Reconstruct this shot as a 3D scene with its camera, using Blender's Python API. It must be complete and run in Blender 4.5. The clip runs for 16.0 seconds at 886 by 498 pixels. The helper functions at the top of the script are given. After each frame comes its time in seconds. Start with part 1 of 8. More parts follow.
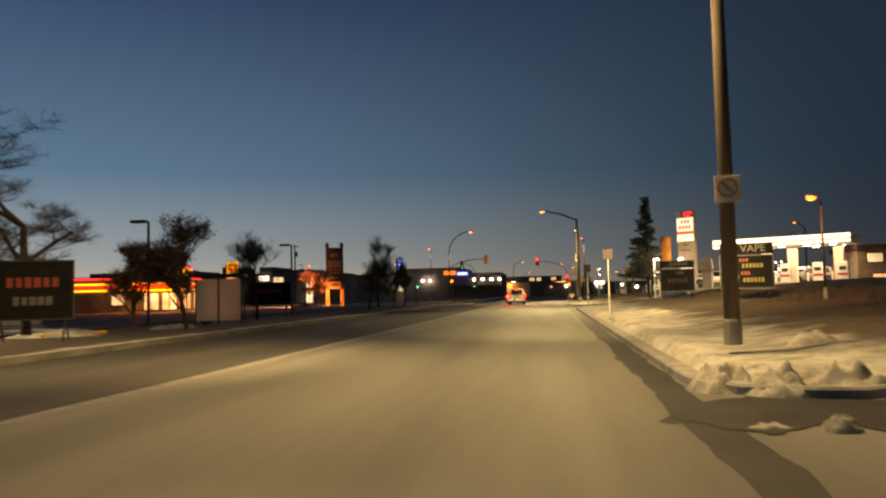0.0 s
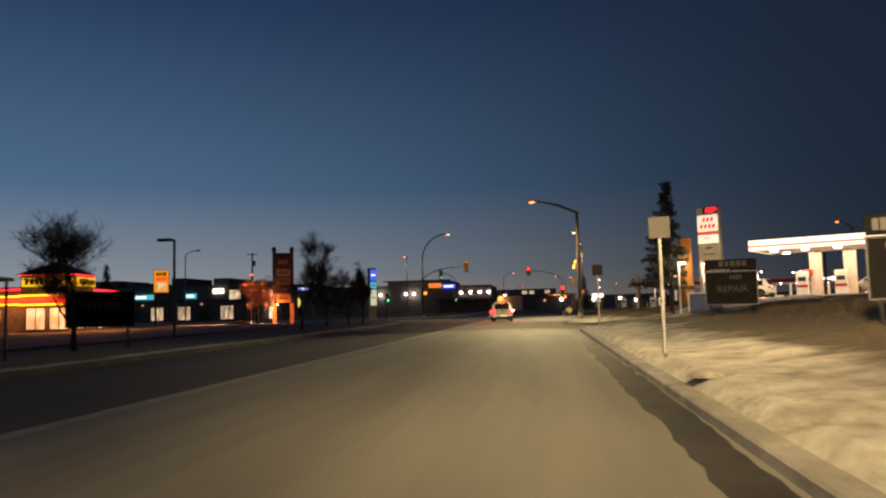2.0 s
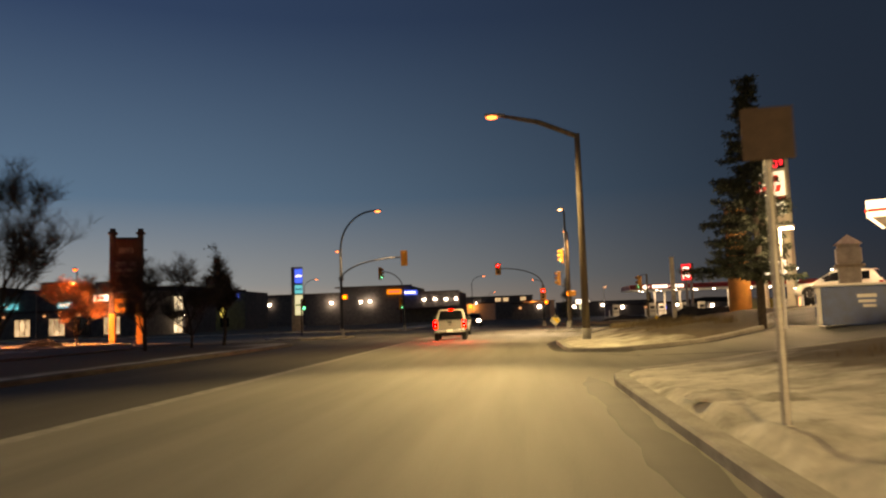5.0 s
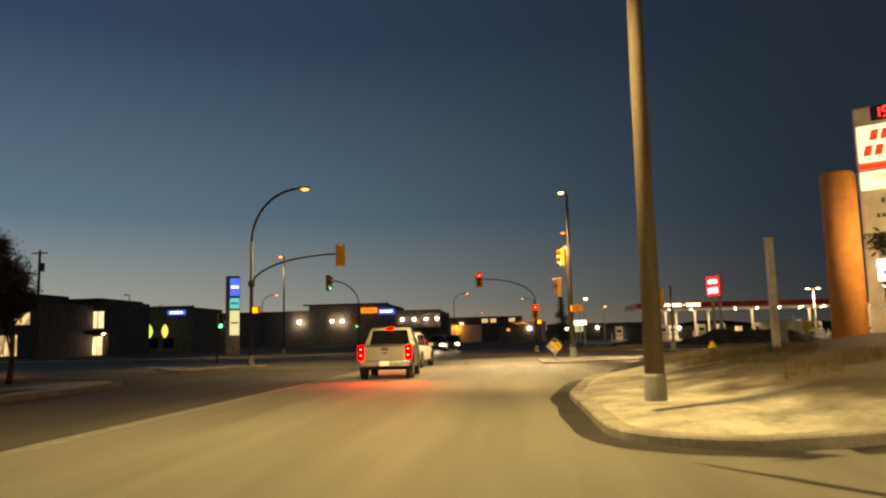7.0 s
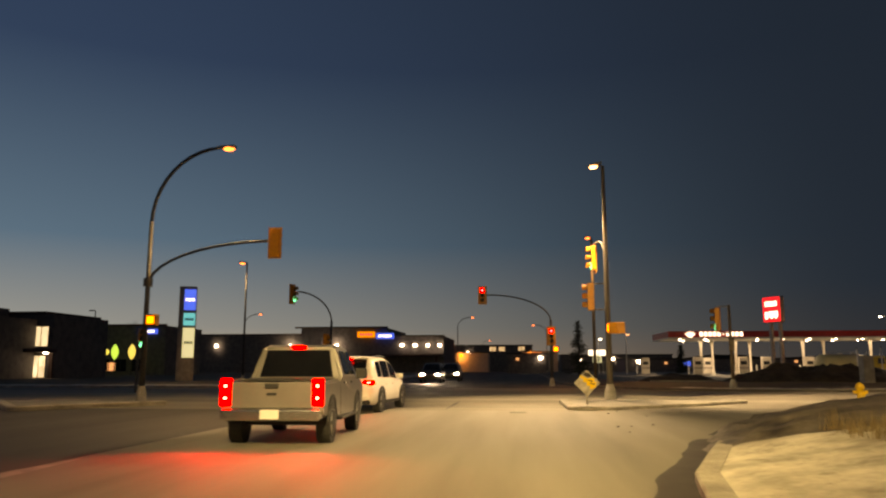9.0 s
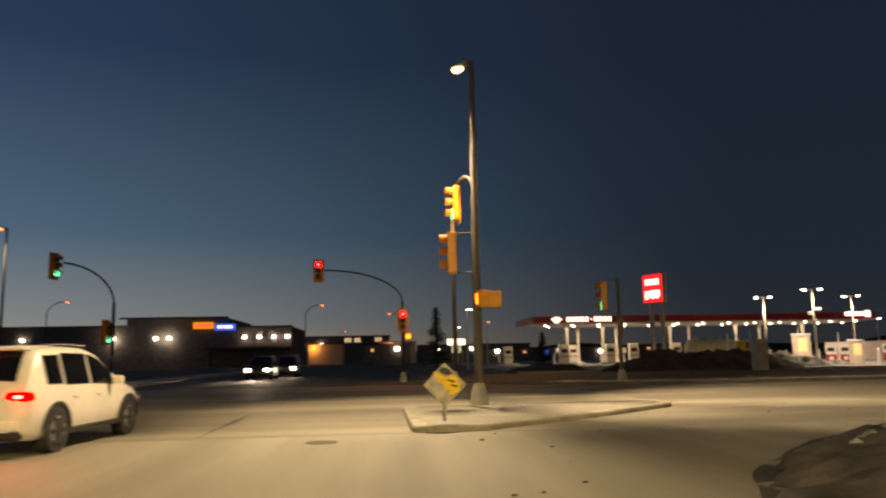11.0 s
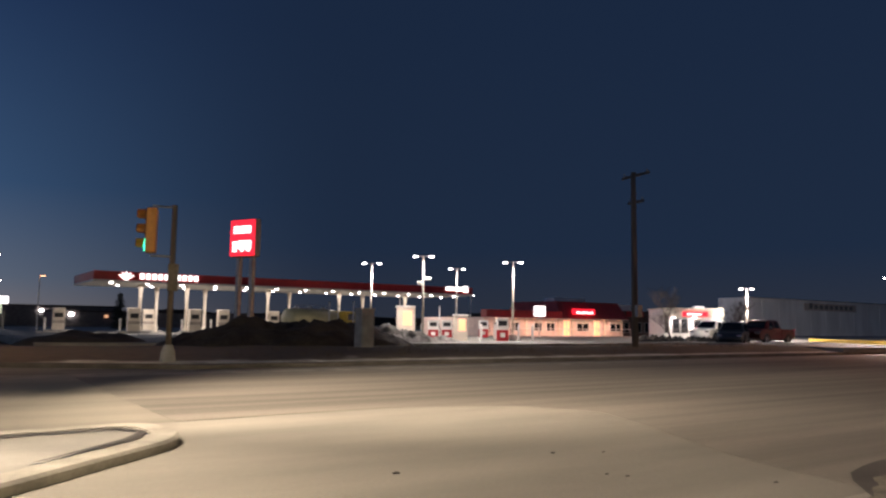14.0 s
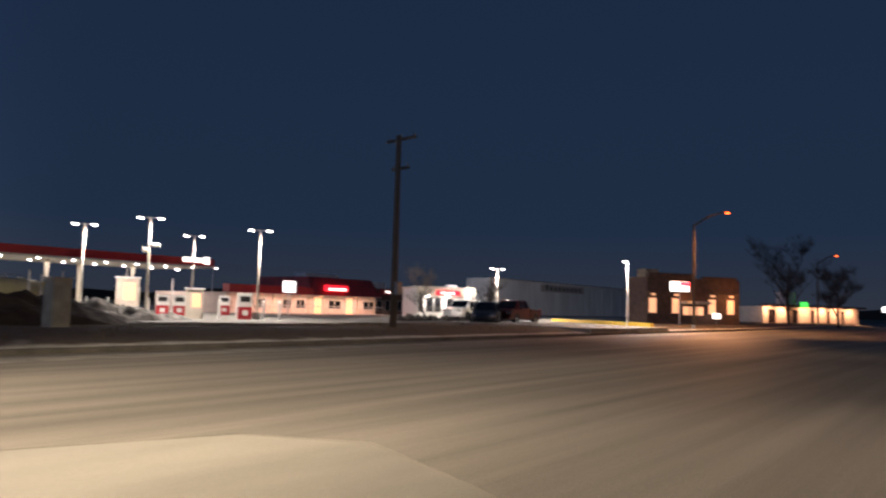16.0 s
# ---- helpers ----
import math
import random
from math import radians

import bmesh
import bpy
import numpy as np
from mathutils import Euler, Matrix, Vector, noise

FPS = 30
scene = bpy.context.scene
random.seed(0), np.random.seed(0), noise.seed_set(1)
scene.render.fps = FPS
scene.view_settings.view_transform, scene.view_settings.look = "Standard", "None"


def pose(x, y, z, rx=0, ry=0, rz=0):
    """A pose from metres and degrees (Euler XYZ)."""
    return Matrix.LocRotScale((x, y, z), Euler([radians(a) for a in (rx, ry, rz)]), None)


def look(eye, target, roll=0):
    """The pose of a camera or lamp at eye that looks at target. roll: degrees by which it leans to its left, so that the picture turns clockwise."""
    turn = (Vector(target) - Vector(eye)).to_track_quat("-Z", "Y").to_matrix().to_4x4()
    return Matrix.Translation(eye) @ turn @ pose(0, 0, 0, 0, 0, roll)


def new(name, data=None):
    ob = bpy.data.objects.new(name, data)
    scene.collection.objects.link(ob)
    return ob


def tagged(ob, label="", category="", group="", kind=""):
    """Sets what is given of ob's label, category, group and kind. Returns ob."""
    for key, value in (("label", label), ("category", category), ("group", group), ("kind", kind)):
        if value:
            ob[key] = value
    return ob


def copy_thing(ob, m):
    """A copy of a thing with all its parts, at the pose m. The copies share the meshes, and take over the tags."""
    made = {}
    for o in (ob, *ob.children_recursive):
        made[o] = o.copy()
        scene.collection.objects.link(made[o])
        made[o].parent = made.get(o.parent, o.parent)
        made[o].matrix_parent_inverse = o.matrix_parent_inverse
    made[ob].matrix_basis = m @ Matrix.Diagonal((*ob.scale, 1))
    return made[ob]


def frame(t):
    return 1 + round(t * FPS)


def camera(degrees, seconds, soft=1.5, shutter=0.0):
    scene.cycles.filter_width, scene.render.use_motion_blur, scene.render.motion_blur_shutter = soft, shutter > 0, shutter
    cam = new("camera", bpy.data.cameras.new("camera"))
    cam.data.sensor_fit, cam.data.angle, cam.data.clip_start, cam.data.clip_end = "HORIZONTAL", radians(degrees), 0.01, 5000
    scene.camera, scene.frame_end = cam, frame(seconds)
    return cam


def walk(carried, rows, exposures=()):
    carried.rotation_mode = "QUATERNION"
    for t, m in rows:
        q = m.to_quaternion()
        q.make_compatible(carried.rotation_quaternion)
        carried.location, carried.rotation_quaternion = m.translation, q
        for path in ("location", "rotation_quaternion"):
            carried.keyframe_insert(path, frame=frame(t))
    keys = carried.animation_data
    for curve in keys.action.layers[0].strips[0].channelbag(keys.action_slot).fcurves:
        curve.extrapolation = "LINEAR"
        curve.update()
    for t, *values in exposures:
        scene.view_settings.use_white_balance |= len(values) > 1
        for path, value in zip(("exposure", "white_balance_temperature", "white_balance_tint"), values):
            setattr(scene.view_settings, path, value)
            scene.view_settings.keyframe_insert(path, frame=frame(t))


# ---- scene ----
EXPOSURES = [(0.0, 0.44, 9600, 15), (0.7, 0.30, 9000, 15), (1.8, 0.0, 7700, 17), (3.0, 0.0, 7900, 21), (4.2, 0.15, 9200, 24), (6.5, 0.50, 11000, 12), (7.5, 0.26, 12000, 16), (8.2, 0.26, 12000, 20), (10.3, 0.0, 11000, 17), (11.5, -0.04, 8200, 16), (13.0, 0.14, 6900, 22), (14.3, 0.24, 6400, 21), (16.0, 0.38, 6550, 19)]
# the camera rides along the street, then turns right round the traffic island
def stand(x, y, z, yaw, pitch, roll):
    return pose(x, y, z, 90 + pitch, 0, yaw) @ pose(0, 0, 0, 0, 0, -roll)


cam = camera(61.56, 16.0, soft=2.2, shutter=0.4)
PATH = [
    (0.0, stand(-0.07, 17.78, 1.35, 8.18, 3.49, 1.37)),
    (0.5, stand(-0.03, 21.83, 1.35, 7.79, 3.25, 1.07)),
    (1.0, stand(-0.01, 25.91, 1.35, 7.50, 3.95, 1.01)),
    (1.5, stand(-0.01, 30.02, 1.35, 7.16, 4.24, 1.27)),
    (2.0, stand(-0.01, 34.16, 1.35, 7.67, 4.56, 1.47)),
    (2.5, stand(-0.01, 38.30, 1.35, 7.81, 4.77, 1.50)),
    (3.0, stand(0.01, 42.64, 1.35, 8.18, 5.04, 1.63)),
    (3.5, stand(0.03, 47.06, 1.35, 8.12, 5.19, 1.70)),
    (4.0, stand(0.06, 51.52, 1.35, 7.78, 5.25, 1.14)),
    (4.2, stand(0.07, 53.26, 1.34, 7.49, 5.17, 1.38)),
    (6.3, stand(0.26, 71.31, 1.35, 4.13, 5.57, 1.19)),
    (6.5, stand(0.30, 72.95, 1.35, 4.36, 5.89, 1.20)),
    (7.0, stand(0.36, 76.82, 1.35, 4.97, 6.83, 1.34)),
    (7.5, stand(0.43, 80.39, 1.35, 5.67, 7.92, 0.74)),
    (8.0, stand(0.39, 83.34, 1.35, 5.91, 8.61, 0.19)),
    (8.2, stand(0.35, 84.53, 1.35, 6.09, 8.92, -0.00)),
    (10.3, stand(0.70, 96.06, 1.36, 1.21, 8.96, 0.74)),
    (10.5, stand(0.84, 97.03, 1.36, -0.29, 8.81, 0.92)),
    (11.0, stand(1.26, 99.29, 1.36, -5.00, 8.25, 1.09)),
    (11.5, stand(1.90, 101.52, 1.35, -10.58, 7.73, 0.95)),
    (12.0, stand(2.68, 103.59, 1.36, -17.34, 7.27, 0.90)),
    (12.5, stand(3.64, 105.54, 1.35, -23.63, 7.03, 0.54)),
    (13.0, stand(4.61, 107.22, 1.35, -29.29, 5.66, 0.22)),
    (13.5, stand(5.56, 108.62, 1.34, -31.32, 5.56, -0.28)),
    (14.0, stand(6.46, 109.79, 1.33, -34.10, 5.82, -0.75)),
    (14.5, stand(7.30, 110.94, 1.33, -36.12, 6.32, -1.43)),
    (15.0, stand(8.20, 111.46, 1.34, -39.04, 6.72, -1.92)),
    (15.5, stand(8.92, 112.36, 1.34, -46.20, 5.93, -1.63)),
    (16.0, stand(9.65, 113.23, 1.35, -53.03, 4.44, -1.53)),
]
walk(cam, PATH, exposures=EXPOSURES)

# ---- world and exposure: clear dusk sky, sun just gone behind the left-hand horizon ----
world = bpy.data.worlds.new("dusk")
scene.world = world
world.use_nodes = True
wn = world.node_tree.nodes
wl = world.node_tree.links
coord = wn.new("ShaderNodeTexCoord")
split = wn.new("ShaderNodeSeparateXYZ")
wl.new(coord.outputs["Generated"], split.inputs[0])


def sky_ramp(stops):
    r = wn.new("ShaderNodeValToRGB")
    while len(r.color_ramp.elements) < len(stops):
        r.color_ramp.elements.new(0.5)
    for e, (p, c) in zip(r.color_ramp.elements, stops):
        e.position, e.color = p, (*c, 1)
    wl.new(split.outputs["Z"], r.inputs[0])
    return r


# afterglow side and night side, by height above the horizon
west = sky_ramp([(0.0, (0.41, 0.375, 0.345)), (0.05, (0.215, 0.285, 0.36)), (0.16, (0.062, 0.152, 0.292)), (0.38, (0.017, 0.050, 0.138)), (0.8, (0.009, 0.027, 0.083))])
east = sky_ramp([(0.0, (0.021, 0.027, 0.038)), (0.10, (0.0102, 0.0212, 0.0425)), (0.38, (0.0080, 0.0183, 0.0405)), (0.8, (0.0076, 0.0175, 0.039))])
toward = wn.new("ShaderNodeVectorMath")
toward.operation = "DOT_PRODUCT"
toward.inputs[1].default_value = (-0.94, 0.34, 0)
wl.new(coord.outputs["Generated"], toward.inputs[0])
share = wn.new("ShaderNodeMapRange")
share.interpolation_type = "SMOOTHSTEP"
share.inputs["From Min"].default_value, share.inputs["From Max"].default_value = -0.14, 1.02
wl.new(toward.outputs["Value"], share.inputs["Value"])
blend = wn.new("ShaderNodeMix")
blend.data_type = "RGBA"
wl.new(share.outputs[0], blend.inputs[0])
wl.new(east.outputs[0], blend.inputs[6])
wl.new(west.outputs[0], blend.inputs[7])
wl.new(blend.outputs[2], wn["Background"].inputs[0])
wn["Background"].inputs[1].default_value = 1.0

SODIUM = (1.0, 0.80, 0.45)
AMBER = (1.0, 0.42, 0.12)
LED = (1.0, 0.93, 0.82)


def lamp(name, at, watts, colour, size=0.35, spot=None):
    d = bpy.data.lights.new(name, "SPOT" if spot else "POINT")
    d.energy, d.color, d.shadow_soft_size = watts, colour, size
    if spot:
        d.spot_size, d.spot_blend = radians(spot), 0.6
    ob = new(name, d)
    ob.location = at
    return tagged(ob, kind="structure")


def area(name, at, watts, colour, sx, sy):
    d = bpy.data.lights.new(name, "AREA")
    d.energy, d.color, d.shape, d.size, d.size_y = watts, colour, "RECTANGLE", sx, sy
    ob = new(name, d)
    ob.location = at
    return tagged(ob, kind="structure")


# street lamps (at the lamp heads built below)
def road_lantern(at, watts, colour, along=(0, 1), throw=21.0, beam=5.5, back=None):
    """A roadway lantern: a soft pool below and two long throws up and down the road."""
    lamp("street_light", at, watts, colour, 0.7, spot=128)
    for s in (-1, 1):
        d = lamp("street_light", at, watts * (beam if s > 0 or back is None else back), colour, 1.0, spot=62)
        d.data.spot_blend = 1.0
        d.matrix_basis = look(at, (at[0] + s * along[0] * throw, at[1] + s * along[1] * throw, 0.0))


road_lantern((-0.67, 88.14, 8.62), 4000, (1.0, 0.87, 0.47), along=(0.1, 1), throw=22.0, beam=4.6, back=3.2)
road_lantern((-0.5, 30.0, 8.9), 3000, SODIUM, along=(0.14, 1), throw=24.0, beam=5.5)
# added narrow spot at the lantern, only to brighten the verge ahead
d = lamp("street_light", (-0.5, 30.0, 8.9), 42000, SODIUM, 1.3, spot=25)
d.matrix_basis = look((-0.5, 30.0, 8.9), (6.6, 60.5, 0.0))
# added sideways spot at the lantern to brighten the oncoming lanes
d = lamp("street_light", (-0.5, 30.0, 8.9), 9000, SODIUM, 1.0, spot=74)
d.data.spot_blend = 1.0
d.matrix_basis = look((-0.5, 30.0, 8.9), (-13.0, 35.0, 0.0))
# added lamp, never in view, behind the start of the ride
lamp("street_light", (-0.6, -10.0, 8.62), 3000, SODIUM, spot=136)
lamp("street_light", (-10.37, 115.26, 9.2), 1900, SODIUM, spot=136)
at = (3.2, 119.65, 9.15)
lamp("street_light", at, 7500, (1.0, 0.86, 0.62), spot=86)
# added throws from the island lamp, in place of the car's own headlights
for tx, ty, watts in ((-1.5, 110.0, 12500), (11.0, 115.5, 8800), (15.0, 122.5, 30000)):
    d = lamp("street_light", at, watts, (1.0, 0.86, 0.62), spot=58)
    d.data.spot_blend = 1.0
    d.matrix_basis = look(at, (tx, ty, 0.0))
lamp("street_light", (4.85, 138.3, 9.5), 1100, (1.0, 0.62, 0.3), spot=110)
lamp("street_light", (-20.85, 143.5, 8.95), 600, SODIUM, spot=110)
road_lantern((68.29, 130.03, 8.9), 5500, (1.0, 0.45, 0.17), along=(1.0, -0.1), throw=17.0, beam=2.0)
# added lantern out of view, to brighten the cross street
road_lantern((30.0, 114.8, 8.9), 450, (1.0, 0.76, 0.48), along=(1.0, 0.3), throw=16.0, beam=4.0)
lamp("yard_light", (9.03, 45.23, 4.2), 160, AMBER)
lamp("yard_light", (-30.0, 107.6, 5.15), 9000, (1.0, 0.45, 0.23), spot=130)
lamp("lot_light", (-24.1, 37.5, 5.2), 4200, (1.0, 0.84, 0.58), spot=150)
# forecourt, shopfront and lot lights
area("neon_light", (-36.6, 92.6, 3.2), 450, (1.0, 0.36, 0.12), 1.0, 9.0)
area("neon_light", (-41.5, 89.0, 3.2), 450, (1.0, 0.36, 0.12), 12.0, 1.0)
area("canopy_light", (23.6, 97.0, 5.1), 900, (1.0, 0.76, 0.48), 11.0, 5.0).matrix_basis = pose(23.6, 97.0, 5.1, 0, 0, -30)
area("canopy_light", (24.0, 172.0, 3.95), 700, LED, 14.0, 5.0)
area("canopy_light", (40.5, 172.0, 3.95), 700, LED, 14.0, 5.0)
for mx, my, mz in ((30.62, 154.05, 5.3), (30.97, 148.1, 5.4), (38.74, 155.58, 5.4), (37.14, 146.99, 5.3)):
    lamp("mast_light", (mx + 0.45, my - 0.45, mz - 0.1), 1700, LED, spot=150)
lamp("mast_light", (66.2, 149.2, 4.8), 8000, LED, spot=168)
d = lamp("mast_light", (66.9, 150.0, 4.85), 11000, (1.0, 0.92, 0.84), spot=84)
d.data.spot_blend = 1.0
d.matrix_basis = look((66.9, 150.0, 4.85), (118.0, 174.0, 2.5))
d = lamp("mast_light", (37.9, 146.5, 5.2), 12000, LED, spot=52)
d.data.spot_blend = 1.0
d.matrix_basis = look((37.9, 146.5, 5.2), (62.0, 149.0, 0.8))
lamp("mast_light", (58.4, 134.0, 4.6), 2600, LED, spot=165)
# added light along the office front, standing in for the yard masts
area("eave_light", (62.2, 152.2, 2.05), 130, LED, 4.6, 0.4).matrix_basis = pose(62.2, 152.2, 2.05, 0, 0, -35)
area("eave_light", (57.5, 163.7, 1.95), 460, (1.0, 0.60, 0.42), 17.0, 0.8)


# ---- materials ----
def material(name, colour, rough=0.7, metal=0.0, vary=0.25, scale=3.0, bump=0.15, fine=40.0, second=None, stretch=None, spec=0.5):
    m = bpy.data.materials.new(name)
    m.use_nodes = True
    nt = m.node_tree
    b = nt.nodes["Principled BSDF"]
    b.inputs["Roughness"].default_value, b.inputs["Metallic"].default_value = rough, metal
    b.inputs["Specular IOR Level"].default_value = spec
    tc = nt.nodes.new("ShaderNodeTexCoord")
    mp = nt.nodes.new("ShaderNodeMapping")
    geo = nt.nodes.new("ShaderNodeNewGeometry")
    nt.links.new(geo.outputs["Position"], mp.inputs[0])
    if stretch:
        mp.inputs["Scale"].default_value = stretch
    n1 = nt.nodes.new("ShaderNodeTexNoise")
    n1.inputs["Scale"].default_value, n1.inputs["Detail"].default_value = scale, 6
    n2 = nt.nodes.new("ShaderNodeTexNoise")
    n2.inputs["Scale"].default_value, n2.inputs["Detail"].default_value = fine, 3
    nt.links.new(mp.outputs[0], n1.inputs[0])
    nt.links.new(geo.outputs["Position"], n2.inputs[0])
    r = nt.nodes.new("ShaderNodeValToRGB")
    r.color_ramp.elements[0].position, r.color_ramp.elements[1].position = 0.32, 0.68
    c2 = second or tuple(min(1, c * (1 + vary)) for c in colour)
    r.color_ramp.elements[0].color = (*[c * (1 - vary) for c in colour], 1)
    r.color_ramp.elements[1].color = (*c2, 1)
    nt.links.new(n1.outputs[0], r.inputs[0])
    mx = nt.nodes.new("ShaderNodeMix")
    mx.data_type, mx.blend_type = "RGBA", "OVERLAY"
    mx.inputs[0].default_value = 0.5 * min(1, vary * 2.5)
    nt.links.new(r.outputs[0], mx.inputs[6])
    nt.links.new(n2.outputs[0], mx.inputs[7])
    nt.links.new(mx.outputs[2], b.inputs["Base Color"])
    if bump:
        bp = nt.nodes.new("ShaderNodeBump")
        bp.inputs["Strength"].default_value, bp.inputs["Distance"].default_value = bump, 0.02
        nt.links.new(n2.outputs[0], bp.inputs["Height"])
        nt.links.new(bp.outputs[0], b.inputs["Normal"])
    return m


def glow(name, colour, strength, base=None):
    m = bpy.data.materials.new(name)
    m.use_nodes = True
    b = m.node_tree.nodes["Principled BSDF"]
    b.inputs["Base Color"].default_value = (*(base or colour), 1)
    b.inputs["Emission Color"].default_value = (*colour, 1)
    b.inputs["Emission Strength"].default_value = strength
    b.inputs["Roughness"].default_value = 0.4
    return m


def glass(name, colour, rough=0.05):
    m = bpy.data.materials.new(name)
    m.use_nodes = True
    b = m.node_tree.nodes["Principled BSDF"]
    b.inputs["Base Color"].default_value = (*colour, 1)
    b.inputs["Roughness"].default_value = rough
    b.inputs["Transmission Weight"].default_value = 0.9
    b.inputs["IOR"].default_value = 1.45
    return m


LANE = material("pale_pavement", (0.215, 0.202, 0.170), 0.75, vary=0.22, scale=0.5, bump=0.25, fine=60, stretch=(1.6, 0.12, 1), spec=0.3)
# paler tone: the car's headlight pool is put into this pavement colour
MOUTH = material("headlit_pavement", (0.172, 0.160, 0.134), 0.75, vary=0.25, scale=0.5, bump=0.25, fine=60, stretch=(0.3, 1.2, 1), spec=0.3)
ASPHALT = material("dark_asphalt", (0.075, 0.068, 0.06), 0.8, vary=0.3, scale=0.4, bump=0.3, fine=70, stretch=(1.2, 0.15, 1), spec=0.3)
CROSSING = material("worn_asphalt", (0.175, 0.16, 0.13), 0.75, vary=0.35, scale=0.35, bump=0.25, fine=60, stretch=(0.12, 1.5, 1), spec=0.3)
STREET = material("street_asphalt", (0.138, 0.124, 0.102), 0.7, vary=0.42, scale=0.9, bump=0.25, fine=60, stretch=(0.05, 1.5, 1), spec=0.35)
LOT = material("lot_concrete", (0.20, 0.19, 0.165), 0.8, vary=0.25, scale=0.6, bump=0.2, fine=50)
DARK_LOT = material("lot_asphalt", (0.06, 0.055, 0.05), 0.8, vary=0.3, scale=0.5, bump=0.2, fine=50)
KERB = material("kerb_concrete", (0.34, 0.32, 0.27), 0.85, vary=0.3, scale=1.5, bump=0.4, fine=25)
# kerb concrete in a darker tone
DARK_KERB = material("dark_kerb_concrete", (0.10, 0.09, 0.075), 0.9, vary=0.35, scale=1.2, bump=0.4, fine=25)
ISLAND_KERB = material("dusty_island_kerb", (0.23, 0.215, 0.18), 0.85, vary=0.3, scale=1.5, bump=0.4, fine=25)
SNOW = material("trodden_snow_and_dead_grass", (0.40, 0.37, 0.29), 0.9, vary=0.4, scale=1.6, bump=0.8, fine=9, second=(0.62, 0.59, 0.50))
GRASS = material("dead_grass", (0.075, 0.062, 0.038), 0.95, vary=0.45, scale=0.9, bump=0.9, fine=14)
EARTH = material("dark_soil", (0.034, 0.028, 0.022), 0.95, vary=0.5, scale=1.4, bump=1.0, fine=8)
PAINT_LINE = material("worn_road_paint", (0.27, 0.25, 0.21), 0.7, vary=0.3, scale=4, bump=0.1)
TAR = material("black_gutter_stain", (0.035, 0.03, 0.026), 0.7, vary=0.4, scale=1.0, bump=0.2)
STEEL = material("galvanised_steel", (0.34, 0.33, 0.31), 0.5, 0.7, vary=0.2, scale=6, bump=0.05)
GREY_POLE = material("weathered_grey_pole", (0.060, 0.050, 0.042), 0.75, 0.1, vary=0.3, scale=5, bump=0.1, stretch=(1, 1, 0.15))
DARK_STEEL = material("dark_painted_steel", (0.045, 0.045, 0.05), 0.5, 0.3, vary=0.2, scale=6, bump=0.05)
WOOD_POLE = material("weathered_wood", (0.12, 0.092, 0.066), 0.9, vary=0.35, scale=5, bump=0.4, fine=30, stretch=(1, 1, 0.08))
CONCRETE = material("cast_concrete", (0.30, 0.29, 0.27), 0.85, vary=0.25, scale=2, bump=0.3)
SIGNAL_YELLOW = material("signal_housing_yellow", (0.48, 0.19, 0.015), 0.5, vary=0.15, scale=8, bump=0.05)
BLACK = material("matt_black", (0.012, 0.012, 0.013), 0.6, vary=0.2, scale=8, bump=0.05)
BOARD = material("black_letter_board", (0.009, 0.009, 0.009), 0.85, vary=0.3, scale=3, bump=0.0, spec=0.15)
TANK = material("pale_yellow_tank", (0.55, 0.48, 0.25), 0.4, vary=0.12, scale=2, bump=0.0)
WHITE = material("white_paint", (0.72, 0.70, 0.66), 0.6, vary=0.08, scale=3, bump=0.05)
CREAM = material("cream_render", (0.62, 0.55, 0.45), 0.8, vary=0.12, scale=2, bump=0.2)
PINK = material("pale_siding", (0.66, 0.52, 0.46), 0.75, vary=0.1, scale=2, bump=0.1)
RED = material("red_cladding", (0.42, 0.02, 0.025), 0.45, vary=0.12, scale=2, bump=0.05)
BROWN = material("brown_cladding", (0.10, 0.06, 0.047), 0.8, vary=0.3, scale=2, bump=0.2)
DARK_WALL = material("dark_cladding", (0.15, 0.135, 0.13), 0.8, vary=0.25, scale=1.5, bump=0.2)
GREY_WALL = material("grey_metal_siding", (0.58, 0.58, 0.60), 0.6, vary=0.12, scale=0.7, bump=0.1)
BRICK_WALL = material("tan_masonry", (0.24, 0.19, 0.14), 0.85, vary=0.25, scale=3, bump=0.4, fine=18)
ROOF = material("dark_shingles", (0.05, 0.035, 0.03), 0.9, vary=0.3, scale=5, bump=0.5, fine=15)
ORANGE = material("orange_stucco", (0.62, 0.27, 0.08), 0.75, vary=0.15, scale=2, bump=0.2)
STONE = material("pale_stone", (0.36, 0.31, 0.27), 0.85, vary=0.2, scale=3, bump=0.4)
BLUE_BIN = material("blue_steel_bin", (0.018, 0.06, 0.19), 0.5, vary=0.25, scale=3, bump=0.1)
BARK = material("dark_bark", (0.05, 0.038, 0.03), 0.95, vary=0.35, scale=8, bump=0.6)
NEEDLES = material("spruce_needles", (0.035, 0.045, 0.028), 0.9, vary=0.5, scale=5, bump=0.2, fine=30)
TWIG = material("fine_twigs", (0.06, 0.045, 0.035), 0.95, vary=0.4, scale=4, bump=0.0)
DRY_LEAF = material("withered_leaves", (0.07, 0.052, 0.035), 0.9, vary=0.4, scale=4, bump=0.0)
# twigs coloured bright orange to carry the amber lamp's light
AMBER_TWIG = material("amber_lit_twigs", (0.50, 0.26, 0.15), 0.95, vary=0.3, scale=4, bump=0.0)
TYRE = material("tyre_rubber", (0.018, 0.018, 0.018), 0.85, vary=0.2, scale=20, bump=0.2)
ALLOY = material("alloy_rim", (0.5, 0.5, 0.5), 0.35, 0.9, vary=0.1, scale=10, bump=0.0)
SILVER = material("silver_car_paint", (0.20, 0.19, 0.18), 0.3, 0.3, vary=0.08, scale=2, bump=0.0)
